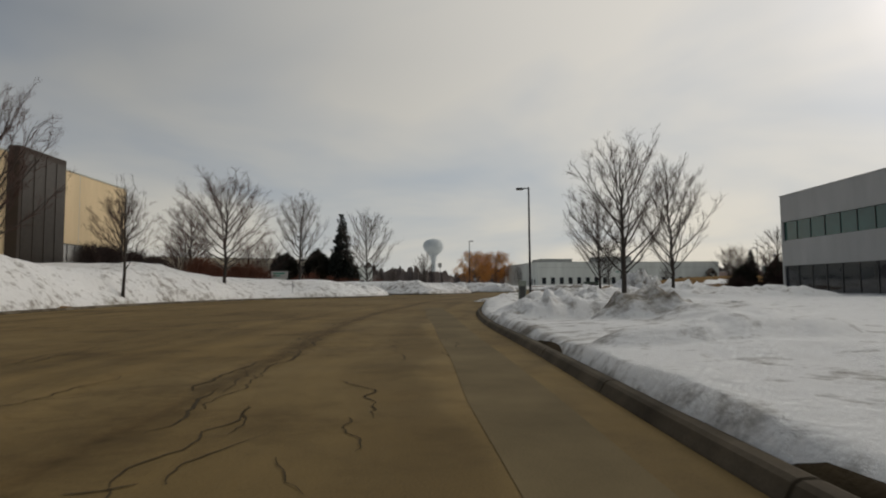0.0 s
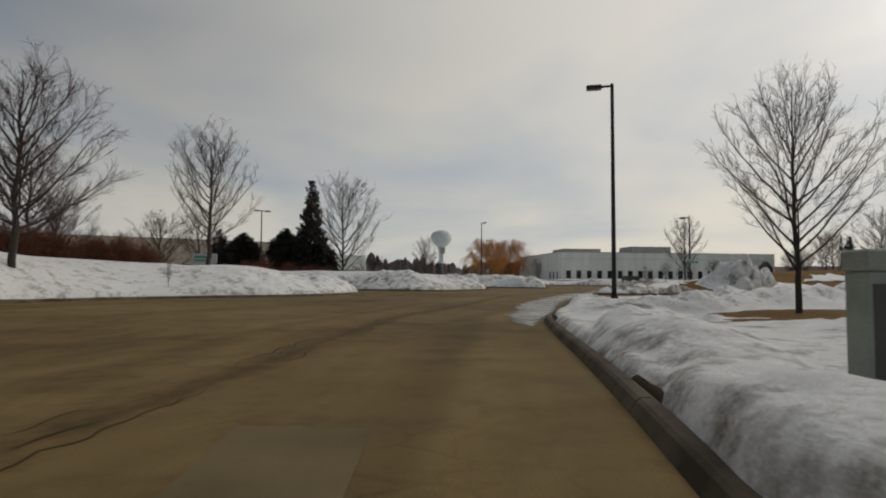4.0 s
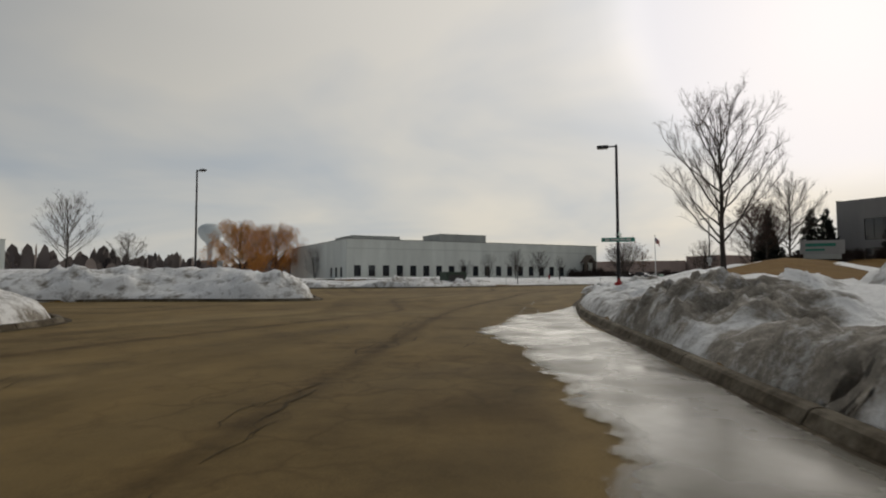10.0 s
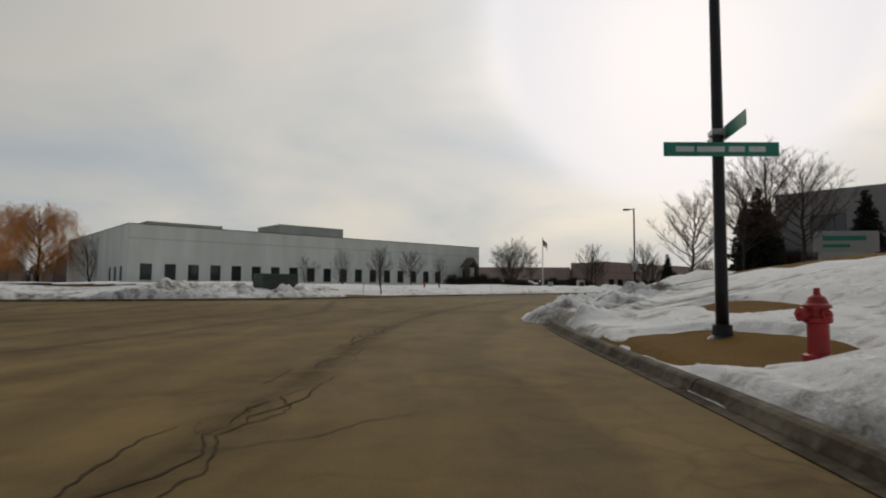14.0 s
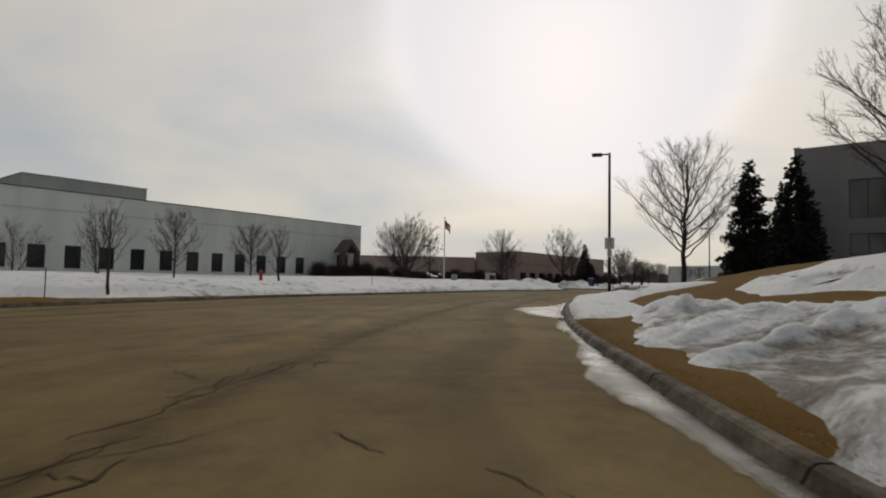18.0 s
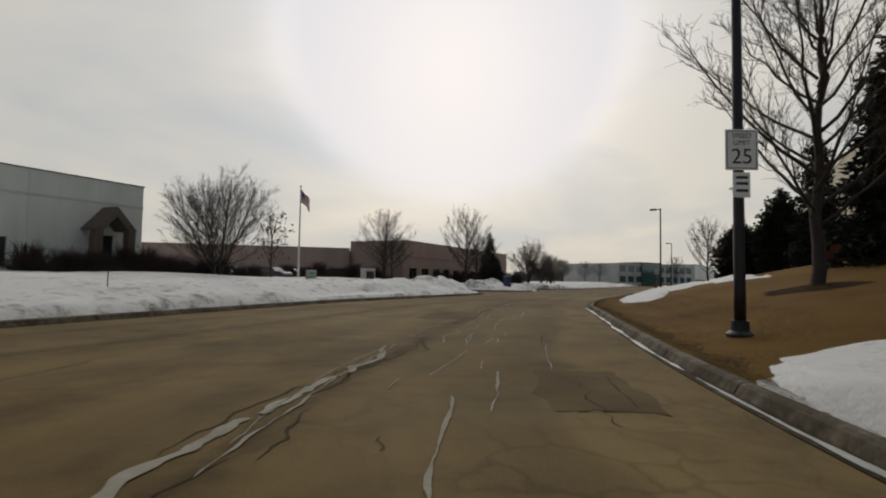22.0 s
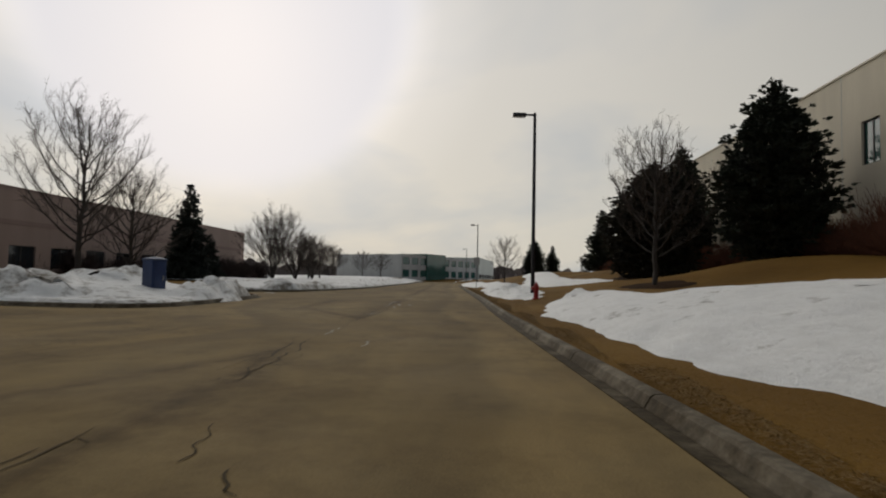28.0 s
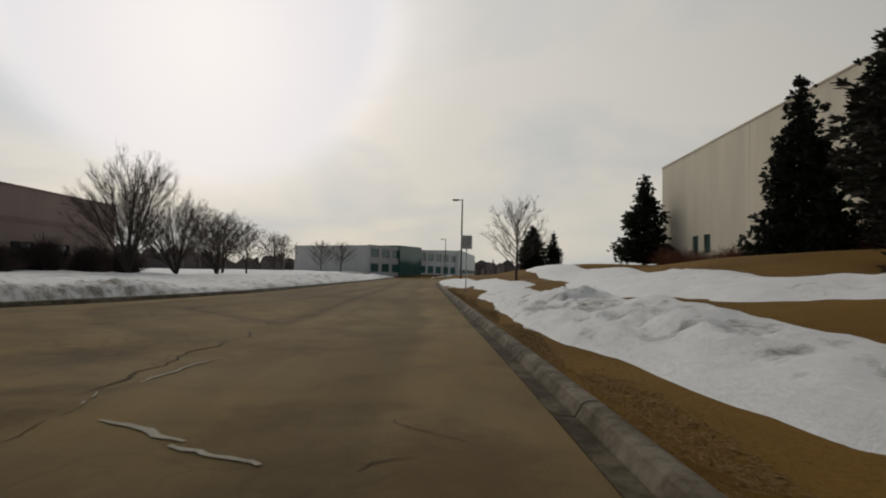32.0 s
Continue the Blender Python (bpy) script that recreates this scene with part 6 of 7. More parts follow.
utility_box(20.5, 47.7, 0.05, 0.40, 0.32, 1.32, -10, UTILITY, "grey-green utility pedestal standing in snow")
utility_box(60.6, 149.4, 0.30, 2.9, 1.7, 1.6, 5, plain("dark_green_paint", (0.035, 0.06, 0.04), 0.6), "dark green transformer cabinet on the snowy lawn", "transformer_cabinet")
utility_box(137.4, 179.1, 0.8, 1.3, 1.0, 1.5, -20, WHITEPAINT, "white utility cabinet beside the lot", "utility_cabinet")


def sign_board(x, y, z, w, h, turn, mat, label, post=0.5):
    root = empty("sign_board", pose(x, y, z, 0, 0, turn), label, "sign")
    part("panel", boxm(-w / 2, -0.12, post, w / 2, 0.12, post + h, 0.02), mat, root)
    part("plinth", boxm(-w * 0.42, -0.16, -0.2, w * 0.42, 0.16, post - 0.003), CORNICE, root)
    bm = bmesh.new()
    box(bm, -w * 0.38, -0.13, post + h * 0.55, w * 0.30, -0.122, post + h * 0.78)
    box(bm, -w * 0.38, -0.13, post + h * 0.22, w * 0.05, -0.122, post + h * 0.38)
    part("lettering_bar", bm, GREENSIGN, root)
    return root


sign_board(127.5, 178.6, 0.8, 2.2, 0.95, 20, plain("pale_green_panel", (0.36, 0.43, 0.38), 0.6), "pale green monument sign on the lawn", 0.15)
sign_board(84.5, 118.5, 3.0, 3.6, 1.3, -50, OFFICEWALL, "white company sign with teal marks on the slope", 0.3)
sign_board(-1.5, 96.6, 2.0, 2.2, 0.9, 10, OFFICEWALL, "white entrance sign by the drive", 0.4)


def post_sign(x, y, z, h, turn, label):
    root = empty("road_sign", pose(x, y, z, 0, 0, turn), label, "road sign")
    part("post", boxm(-0.03, -0.02, -0.2, 0.03, 0.02, h), STEEL, root)
    part("plate", boxm(-0.30, -0.035, h - 0.75, 0.30, -0.024, h, 0.004), STEEL, root)
    return root


post_sign(180.5, 154.4, 0.2, 3.1, -88, "small road sign on a thin post seen from behind")
post_sign(33.5, 153.6, 0.5, 2.6, -10, "white road sign on a thin post")
post_sign(21.6, 113, 1.0, 4.0, 10, "slim dark banner post beside the drive")
for x, y, z, h in ((68.6, 149.6, 0.25, 1.0), (96.2, 159.2, 0.45, 0.9), (92.0, 158.0, 0.4, 1.2)):
    mk = empty("marker_stake", pose(x, y, z), "thin snow marker stake in the bank", "stake")
    part("stake", lathe(bmesh.new(), [(0.018, -0.2), (0.018, h)], 6), POLE, mk)


def litter_bin():
    root = empty("portable_toilet", pose(146.4, 165.9, 0.12, 0, 0, -20) @ Matrix.Diagonal((.72, .72, 1.15, 1)), "dark blue plastic portable cabin standing in the snow", "portable toilet")
    part("cabin", boxm(-0.46, -0.44, -0.1, 0.46, 0.44, 1.30, 0.03), BLUE, root)
    part("roof", lathe(bmesh.new(), [(0.68, 1.302), (0.66, 1.36), (0.4, 1.42), (0.1, 1.44)], 4), plain("navy_roof", (0.03, 0.05, 0.11), 0.5), root, "dark navy roof").matrix_basis = pose(0, 0, 0, 0, 0, 45)
    d = part("door", boxm(-0.34, -0.475, 0.02, 0.34, -0.445, 1.22, 0.01), BLUE, root)
    part("handle", boxm(0.2, -0.50, 0.6, 0.27, -0.477, 0.76), STEEL, d)


litter_bin()


def flagpole():
    root = empty("flagpole", pose(131.3, 183.8, 0.8) @ Matrix.Scale(1.31, 4), "white flagpole with a furled national flag", "flagpole")
    part("pole", lathe(bmesh.new(), [(0.10, -0.2), (0.09, 0.3), (0.05, 7.7)], 10), WHITEPAINT, root, smooth=True)
    part("finial", lathe(bmesh.new(), [(0.02, 7.7), (0.09, 7.78), (0.02, 7.88)], 10), STEEL, root)
    fl = None
    nx, ny = 14, 7
    for s in range(ny):
        verts, faces = [], []
        for i in range(nx + 1):
            u = i / nx
            wave = 0.10 * math.sin(u * 7 + s * 0.25)
            for k in (0, 1):
                zz = 7.5 - (s + k) * 0.135 - 0.75 * u
                for off in (-0.004, 0.004):
                    verts.append((0.06 + 1.15 * u, wave + off, zz))
        for i in range(nx):
            a, b = 4 * i, 4 * i + 4
            faces += [(a, b, b + 2, a + 2), (a + 1, a + 3, b + 3, b + 1)]
        st = mesh_object("stripe", verts, faces, (FLAGRED, FLAGWHITE)[s % 2], root)
        fl = st
    verts = [(0.05, -0.03 + 0.0, 7.52), (0.62, 0.06, 7.14), (0.62, 0.06, 6.70), (0.05, -0.03, 7.06), (0.05, -0.05, 7.52), (0.62, 0.04, 7.14), (0.62, 0.04, 6.70), (0.05, -0.05, 7.06)]
    mesh_object("canton", verts, [(0, 1, 2, 3), (7, 6, 5, 4), (0, 4, 5, 1), (3, 2, 6, 7)], FLAGBLUE, root)


flagpole()


def car(x, y, z, turn, paint, label):
    root = empty("car", pose(x, y, z, 0, 0, turn), label, "car", "cars parked in the lot")
    prof = [(-2.2, .35), (-2.25, .75), (-1.9, .95), (-1.1, 1.0), (-.5, 1.45), (.9, 1.48), (1.6, 1.05), (2.15, .95), (2.25, .6), (2.2, .35)]
    bm = bmesh.new()
    a = [bm.verts.new((px, -0.86 + (0.12 if pz > 1.2 else 0), pz)) for px, pz in prof]
    b = [bm.verts.new((px, 0.86 - (0.12 if pz > 1.2 else 0), pz)) for px, pz in prof]
    bm.faces.new(a)
    bm.faces.new(b[::-1])
    for i in range(len(prof)):
        j = (i + 1) % len(prof)
        bm.faces.new((a[i], b[i], b[j], a[j]))
    bmesh.ops.recalc_face_normals(bm, faces=bm.faces[:])
    part("body", bm, paint, root)
    for sgn in (-1, 1):
        bm = bmesh.new()
        box(bm, -0.75, sgn * 0.80 - 0.03, 1.06, 0.30, sgn * 0.80 + 0.03, 1.36)
        box(bm, 0.36, sgn * 0.80 - 0.03, 1.06, 1.05, sgn * 0.80 + 0.03, 1.36)
        part("side_window", bm, DARKGLASS, root)
    for wx in (-1.35, 1.35):
        for sgn in (-1, 1):
            w = part("wheel", lathe(bmesh.new(), [(0.30, -0.11), (0.33, -0.08), (0.33, 0.08), (0.30, 0.11)], 16, axis="Y"), RUBBER, root)
            w.matrix_basis = pose(wx, sgn * 0.80, 0.33)
            part("rim", lathe(bmesh.new(), [(0.19, -0.115), (0.19, 0.115)], 10, axis="Y"), STEEL, w)


for k, (x, y, turn) in enumerate(((116.0, 186.9, 95), (119.9, 187.9, 95), (124.4, 189.3, 96), (128.5, 190.2, 94), (134.1, 190.4, 95), (140.4, 193.3, 96), (-12.5, 154.2, 20), (1.8, 161.9, 22))):
    car(x, y, 0.85 if x > 50 else 2.0, turn, CARPAINT[k % 3], ("silver", "dark grey", "white")[k % 3] + " car parked in the far lot")

# ---- plants ----


def tubes(name, segs, mat, parent=None, sides=4):
    """Tapered branch segments (p0, r0, p1, r1) as one mesh."""
    p0 = np.array([s[0] for s in segs])
    p1 = np.array([s[2] for s in segs])
    r0 = np.array([s[1] for s in segs])
    r1 = np.array([s[3] for s in segs])
    ax = p1 - p0
    ax /= np.maximum(np.linalg.norm(ax, axis=1), 1e-9)[:, None]
    ref = np.where(np.abs(ax[:, 2:3]) > 0.9, np.array([[1.0, 0, 0]]), np.array([[0, 0, 1.0]]))
    u = np.cross(ax, ref)
    u /= np.linalg.norm(u, axis=1)[:, None]
    w = np.cross(ax, u)
    n = len(segs)
    verts = np.empty((n, 2 * sides, 3))
    for k in range(sides):
        a = 2 * math.pi * k / sides
        dr = u * math.cos(a) + w * math.sin(a)
        verts[:, k] = p0 + dr * r0[:, None]
        verts[:, sides + k] = p1 + dr * r1[:, None]
    base = (np.arange(n) * 2 * sides)[:, None]
    faces = np.concatenate([base + np.array([[k, (k + 1) % sides, sides + (k + 1) % sides, sides + k]]) for k in range(sides)], 0)
    return mesh_object(name, verts.reshape(-1, 3), faces, mat, parent, smooth=sides > 4)


def grow(rng, R, low, limbs, subs, twigs, rise=0.55, weep=0.0):
    """Skeleton of a leafless tree 8 m high: a leader, rising limbs that fill an oval crown of radius R, and fine twigs."""
    H = 8.0
    zc, hz = (low + 1.0) * H / 2, (1.0 - low) * H / 2
    thick, thin = [], []

    def path(p, q, sag, r0, r1, n, store, wob):
        """A bent branch from p to q; sag lifts its middle."""
        mid = (p + q) / 2 + Vector((0, 0, sag))
        last, rl = p, r0
        pts = [p]
        for i in range(1, n + 1):
            f = i / n
            s = p * (1 - f) ** 2 + mid * (2 * f * (1 - f)) + q * f * f
            if i < n:
                s = s + Vector((rng.gauss(0, wob), rng.gauss(0, wob), rng.gauss(0, wob)))
            r = r0 + (r1 - r0) * f
            store.append((tuple(last), rl, tuple(s), r))
            last, rl = s, r
            pts.append(s)
        return pts

    top = Vector((rng.gauss(0, .12), rng.gauss(0, .12), H * 0.93))
    lead = path(Vector((0, 0, -.3)), top, 0, .13, .015, 12, thick, .035)
    for k in range(limbs):
        f = (k + .5) / limbs
        az = k * 2.39996 + rng.uniform(-.35, .35)
        z0 = H * (low * 0.75 + (0.74 - low * 0.75) * f ** 1.1)
        # aim at the crown's surface, lower limbs outwards, upper ones upwards
        el = -0.30 + 1.62 * f + rng.uniform(-.16, .16)
        sh = rng.uniform(.82, 1.04)
        end = Vector((math.cos(az) * math.cos(el) * R * sh, math.sin(az) * math.cos(el) * R * sh, zc + hz * math.sin(el) * sh))
        start = lead[min(int(z0 / (H * .93) * 12), 11)].copy()
        start.z = z0
        if end.z < z0 + .3:
            end.z = z0 + .3
        ln = (end - start).length
        pl = path(start, end, (rise * -0.22 if rise > 0 else .3) * ln, .013 + .008 * ln, .008, 7, thick, .03)
        for s in range(subs):
            t = .22 + .78 * (s + rng.random()) / subs
            i = min(int(t * 7), 6)
            p = pl[i].lerp(pl[i + 1], min(1, t * 7 - i))
            d = (pl[i + 1] - pl[i]).normalized()
            out = Vector((rng.gauss(0, 1), rng.gauss(0, 1), rng.gauss(0, .7))).normalized()
            e = (d * .85 + out * .62 + Vector((p.x / R, p.y / R, 0)) * .2 + Vector((0, 0, rise * .55 - weep))).normalized()
            sl = rng.uniform(.55, 1.25) * (1.1 - .35 * t)
            q = p + e * sl
            ps = path(p, q, -.08 * sl, .0095, .0048, 3, thin, .03)
            for w in range(twigs):
                u = .2 + .8 * rng.random()
                j = min(int(u * 3), 2)
                a = ps[j].lerp(ps[j + 1], min(1, u * 3 - j))
                o2 = Vector((rng.gauss(0, 1), rng.gauss(0, 1), rng.gauss(0, .8))).normalized()
                g = (e * .9 + o2 * .5 + Vector((0, 0, rise * .5 - weep * 1.6))).normalized()
                b = a + g * rng.uniform(.28, .62) * (1.9 if weep else 1)
                thin.append((tuple(a), .0058, tuple(b), .0034))
                for v in range(2):
                    c = a.lerp(b, rng.uniform(.3, .9))
                    o3 = Vector((rng.gauss(0, 1), rng.gauss(0, 1), rng.gauss(0, 1))).normalized()
                    thin.append((tuple(c), .0044, tuple(c + (g * .7 + o3 * .6 + Vector((0, 0, -weep))).normalized() * rng.uniform(.18, .40) * (2.0 if weep else 1)), .0026))
    return thick, thin


PROTOS = {}


def bare_proto(key, seed, R, low, limbs, subs, twigs, rise=0.55, weep=0.0, twig=None, multi=0):
    """A leafless tree of 8 m, parts trunk and crown, kept as mesh data for the copies."""
    rng = random.Random(seed)
    thick, thin = [], []
    if multi:
        for k in range(multi):
            a, b = grow(rng, R * .55, low, limbs, subs, twigs, rise, weep)
            ax = k * 6.28 / multi + rng.uniform(-.3, .3)
            tilt = Matrix.Rotation(rng.uniform(0.1, 0.62), 3, Vector((math.cos(ax), math.sin(ax), 0))) @ Matrix.Scale(rng.uniform(.85, 1.0), 3)
            for src, dst in ((a, thick), (b, thin)):
                for p0, r0, p1, r1 in src:
                    dst.append((tuple(tilt @ Vector(p0)), r0 * 0.75, tuple(tilt @ Vector(p1)), r1 * 0.75))
    else:
        thick, thin = grow(rng, R, low, limbs, subs, twigs, rise, weep)
    tops = np.array([s[2] for s in thin])
    hh, ww = 8.0 / np.percentile(tops[:, 2], 99.7), 2 * np.percentile(np.hypot(tops[:, 0], tops[:, 1]), 97)
    sc = lambda q: (q[0], q[1], q[2] * hh)
    thick = [(sc(p0), r0, sc(p1), r1) for p0, r0, p1, r1 in thick]
    thin = [(sc(p0), r0, sc(p1), r1) for p0, r0, p1, r1 in thin]
    a = tubes("trunk", thick, BARK, sides=6)
    b = tubes("crown", thin, twig or TWIG, sides=3)
    PROTOS[key] = (a.data, b.data, ww)
    for o in (a, b):
        bpy.data.objects.remove(o)


bare_proto("oval", 3, 2.6, .24, 24, 9, 5)
bare_proto("oval2", 8, 2.6, .22, 26, 9, 5, .7)
bare_proto("broad", 12, 3.4, .20, 28, 10, 5, .45)
bare_proto("vase", 21, 2.4, .26, 24, 9, 5, .95)
bare_proto("red", 31, 3.2, .16, 28, 10, 6, .45, twig=TWIGR)
bare_proto("multi", 44, 4.0, .16, 15, 11, 7, .85, multi=6)
bare_proto("sapling", 52, 1.4, .30, 16, 5, 3, .8)
bare_proto("willow", 66, 3.6, .12, 36, 14, 9, .1, .75, twig=WILLOW)
bare_proto("crab", 71, 4.0, .12, 12, 8, 5, .25, multi=3)


def bare_tree(x, y, z, h, w, kind, turn, label="leafless deciduous tree with fine grey-brown twigs on the lawn"):
    a, b, ow = PROTOS[kind]
    z = min(z, foot(x, y) + 0.05)
    root = empty("bare_tree", pose(x, y, z, 0, 0, turn) @ Matrix.Diagonal((w / ow, w / ow, h / 8.0, 1)), label, "tree")
    for nm, me in (("trunk", a), ("crown", b)):
        o = new(nm, me)
        o.parent = root
    return root


RT = "reddish-brown leafless tree with dense twigs"
WT = "golden-twigged weeping willow without leaves"
for k, (x, y, z, h, w, kind) in enumerate((
        (24.0, 42.7, .40, 7.8, 5.4, "oval"), (29.9, 61.5, .2, 8.5, 5.8, "broad"), (33.3, 56.3, .1, 10.0, 5.9, "oval2"), (45.2, 98.7, 1.25, 6.9, 4.3, "oval"), (90.5, 125.5, 2.3, 10.4, 8.0, "broad"), (105.6, 139.3, 1.3, 11.0, 8.4, "oval2"),
        (149.5, 145.1, .8, 7.4, 4.7, "vase"), (180.2, 151.6, .6, 4.9, 3.6, "oval"), (9.6, 112.0, 1.8, 14.4, 9.6, "broad"))):
    bare_tree(x, y, z, h, w, kind, 47 * k)
for k, (x, y, z, h, w, kind) in enumerate((
        (3.4, 82.8, 1.7, 10.2, 6.4, "vase"), (20.7, 142.2, 1.5, 7.3, 4.7, "oval"), (114.4, 176.0, .7, 8.8, 8.6, "multi"), (149.0, 185.0, 1.1, 9.8, 8.2, "oval2"), (152.2, 174.2, 1.0, 10.8, 7.2, "vase"), (158.4, 175.5, 1.1, 8.5, 7.4, "oval"),
        (145.9, 181.5, 1.0, 6.2, 5.4, "oval2"), (80.3, 165.2, .5, 5.4, 3.4, "oval"), (71.7, 167.5, .6, 3.9, 3.2, "crab"), (92.2, 175.3, .9, 5.4, 4.4, "oval2"), (75.8, 166.2, .6, 4.8, 3.9, "crab"))):
    bare_tree(x, y, z, h, w, kind, 31 + 53 * k)
for k, (x, y, z, h, w, kind) in enumerate((
        (186.6, 178.0, .9, 8.6, 7.6, "multi"), (190.8, 176.9, .9, 6.3, 6.5, "multi"), (199.2, 177.8, .9, 6.0, 7.0, "multi"), (207.9, 181.5, 1, 6.9, 6.9, "oval"), (217.7, 183.0, 1, 6.2, 6.7, "broad"), (237.1, 186.9, 1, 6.4, 6.4, "oval2"), (250.9, 190.8, 1, 6.9, 6.4, "broad"),
        (262.7, 182.7, 1, 6.4, 6.4, "oval"), (275.6, 190.7, 1, 7.4, 6.3, "broad"), (54.0, 195.9, .8, 6.9, 7.0, "crab"), (13.6, 110.7, 1.5, 4.3, 5.9, "crab"), (22.7, 183.2, 1.2, 7.3, 6.1, "oval"))):
    bare_tree(x, y, z, h, w, kind, 11 + 61 * k)
for k, (x, y, z, h, w) in enumerate(((-1.2, 70.4, 1.8, 10.4, 9.4), (-8.5, 83.0, 2.6, 8.6, 7.7), (-12.7, 93.2, 2.6, 9.6, 7.6), (-15.6, 98.4, 2.6, 8.1, 6.9), (-5.8, 97.5, 2.4, 7.8, 7.0), (-5.6, 47.0, 2.6, 10.0, 6.5), (-5.1, 105.4, 2.2, 7.1, 5.9), (-8.9, 67.8, 2.6, 6.8, 5.8), (75.4, 117.8, 2.6, 5.6, 5.1), (80.5, 122.9, 2.6, 6.7, 5.7), (59.8, 84.5, .1, 5.1, 4.9), (83.4, 109.6, 2.8, 6.9, 5.9))):
    bare_tree(x, y, z, h, w, "red", 19 + 37 * k, RT)
bare_tree(40.9, 204.1, .7, 11.7, 14.3, "willow", 20, WT)
bare_tree(49.5, 213.2, .7, 12.1, 14.5, "willow", 140, WT)
for k, (x, y, z, h, w) in enumerate(((-3.7, 56.8, 1.8, 8.2, 2.8), (70.9, 150.4, .3, 3.9, 1.8), (83.9, 158.2, .35, 4.3, 2.3), (132.1, 173.4, .6, 6.1, 2.0), (4.0, 74.7, 1.2, 1.6, 0.5))):
    bare_tree(x, y, z, h, w, "sapling", 77 * k, "slender young leafless tree on the lawn")
lt = bare_tree(124.0, 180.4, .35, 7.4, 3.0, "sapling", 200, "slender young tree still holding a few dry leaves")
leaf_rng = random.Random(4)
lv, lf = [], []
for k in range(70):
    a, r, zz = leaf_rng.uniform(0, 6.28), leaf_rng.uniform(0.3, 2.2), leaf_rng.uniform(2.6, 7.4)
    c = Vector((r * math.cos(a), r * math.sin(a), zz))
    for s in range(3):
        u = Vector((leaf_rng.gauss(0, 1), leaf_rng.gauss(0, 1), leaf_rng.gauss(0, 1))).normalized() * 0.16
        v = u.orthogonal().normalized() * 0.11
        q = c + Vector((leaf_rng.gauss(0, .1), leaf_rng.gauss(0, .1), leaf_rng.gauss(0, .1)))
        i = len(lv)
        lv += [tuple(q - u), tuple(q + v), tuple(q + u), tuple(q - v)]
        lf.append((i, i + 1, i + 2, i + 3))
tagged(mesh_object("dry_foliage", lv, lf, DRYLEAF, lt), kind="stuff")


def spray_mesh(name, sprays, mat, size, rng, per=5):
    """Needle sprays: little bent leaves round each point, along its direction."""
    verts, faces = [], []
    for c, d, s in sprays:
        for k in range(per):
            a = (d + Vector((rng.gauss(0, .55), rng.gauss(0, .55), rng.gauss(0, .45)))).normalized()
            b = a.orthogonal().normalized()
            b.rotate(Matrix.Rotation(rng.uniform(0, 6.28), 3, a).to_quaternion())
            ln, wd = size * s * rng.uniform(.7, 1.3), size * s * rng.uniform(.16, .30)
            q = c + Vector((rng.gauss(0, .3), rng.gauss(0, .3), rng.gauss(0, .3))) * size * s * 0.5
            i = len(verts)
            verts += [tuple(q), tuple(q + a * ln * .5 + b * wd), tuple(q + a * ln), tuple(q + a * ln * .5 - b * wd)]
            faces.append((i, i + 1, i + 2, i + 3))
    return mesh_object(name, verts, faces, mat)


def conifer_proto(key, seed, shape, mat, rows, size, per, droop, puff=0.0):
    """A conifer 8 m high with a crown 4 m wide at its widest; shape(t) gives the radius share at height share t."""
    rng = random.Random(seed)
    branches, sprays = [], []
    z = 0.35
    while z < 7.9:
        t = z / 8.0
        rad = 2.0 * shape(t)
        m = max(4, int(rows * (0.45 + rad / 2.0)))
        for k in range(m):
            a = rng.uniform(0, 2 * math.pi)
            ln = rad * rng.uniform(0.72, 1.12)
            d = Vector((math.cos(a), math.sin(a), -droop + 0.75 * droop * t + rng.gauss(0, .10)))
            p0 = Vector((0, 0, z + rng.uniform(-.15, .15)))
            tip = p0 + d * ln
            branches.append((tuple(p0), 0.03, tuple(tip), 0.008))
            n = max(2, int(ln / (size * 0.50)))
            for i in range(n):
                f = (i + 0.7) / n
                if f < 0.25 and rad > 0.8:
                    continue
                c = p0 + d * ln * f + Vector((rng.gauss(0, .10), rng.gauss(0, .10), rng.gauss(0, .07) + puff * rng.random()))
                sprays.append((c, (d + Vector((0, 0, 0.25 if puff else -0.1))).normalized(), 1.0 if f > .4 else .8))
        z += 0.30 if rows > 6 else 0.42
    for k in range(6):
        sprays.append((Vector((0, 0, 7.5 + .08 * k)), Vector((0, 0, 1)), .7))
    a = tubes("trunk", [((0, 0, -.3), .15, (0, 0, 4), .10), ((0, 0, 4), .10, (0, 0, 7.9), .015)] + branches, BARK, sides=4)
    b = spray_mesh("needles", sprays, mat, size, rng, per)
    PROTOS[key] = (a.data, b.data)
    for o in (a, b):
        bpy.data.objects.remove(o)


conifer_proto("spruce", 5, lambda t: max(.03, (1 - t) ** .85) * (1 if t > .05 else .8), NEEDLE, 18, .22, 8, .35)
conifer_proto("spruce2", 6, lambda t: max(.03, (1 - t) ** .75) * (.9 + .2 * math.sin(t * 40)), NEEDLE, 17, .22, 8, .30)
conifer_proto("pine", 7, lambda t: (.55 + .45 * math.sin(min(1, t * 1.5) * 1.9)) * max(.05, (1 - t ** 2.4)), PINE, 20, .16, 12, -.25, .25)
conifer_proto("pine2", 9, lambda t: (.80 + .12 * math.sin(t * 14)) * max(.06, (1 - t ** 1.5)), PINE, 19, .16, 12, -.20, .25)
conifer_proto("juniper", 11, lambda t: (.75 + .3 * math.sin(t * 2.6)) * max(.08, (1 - t ** 3)), JUNIPER, 22, .17, 10, -.35, .2)


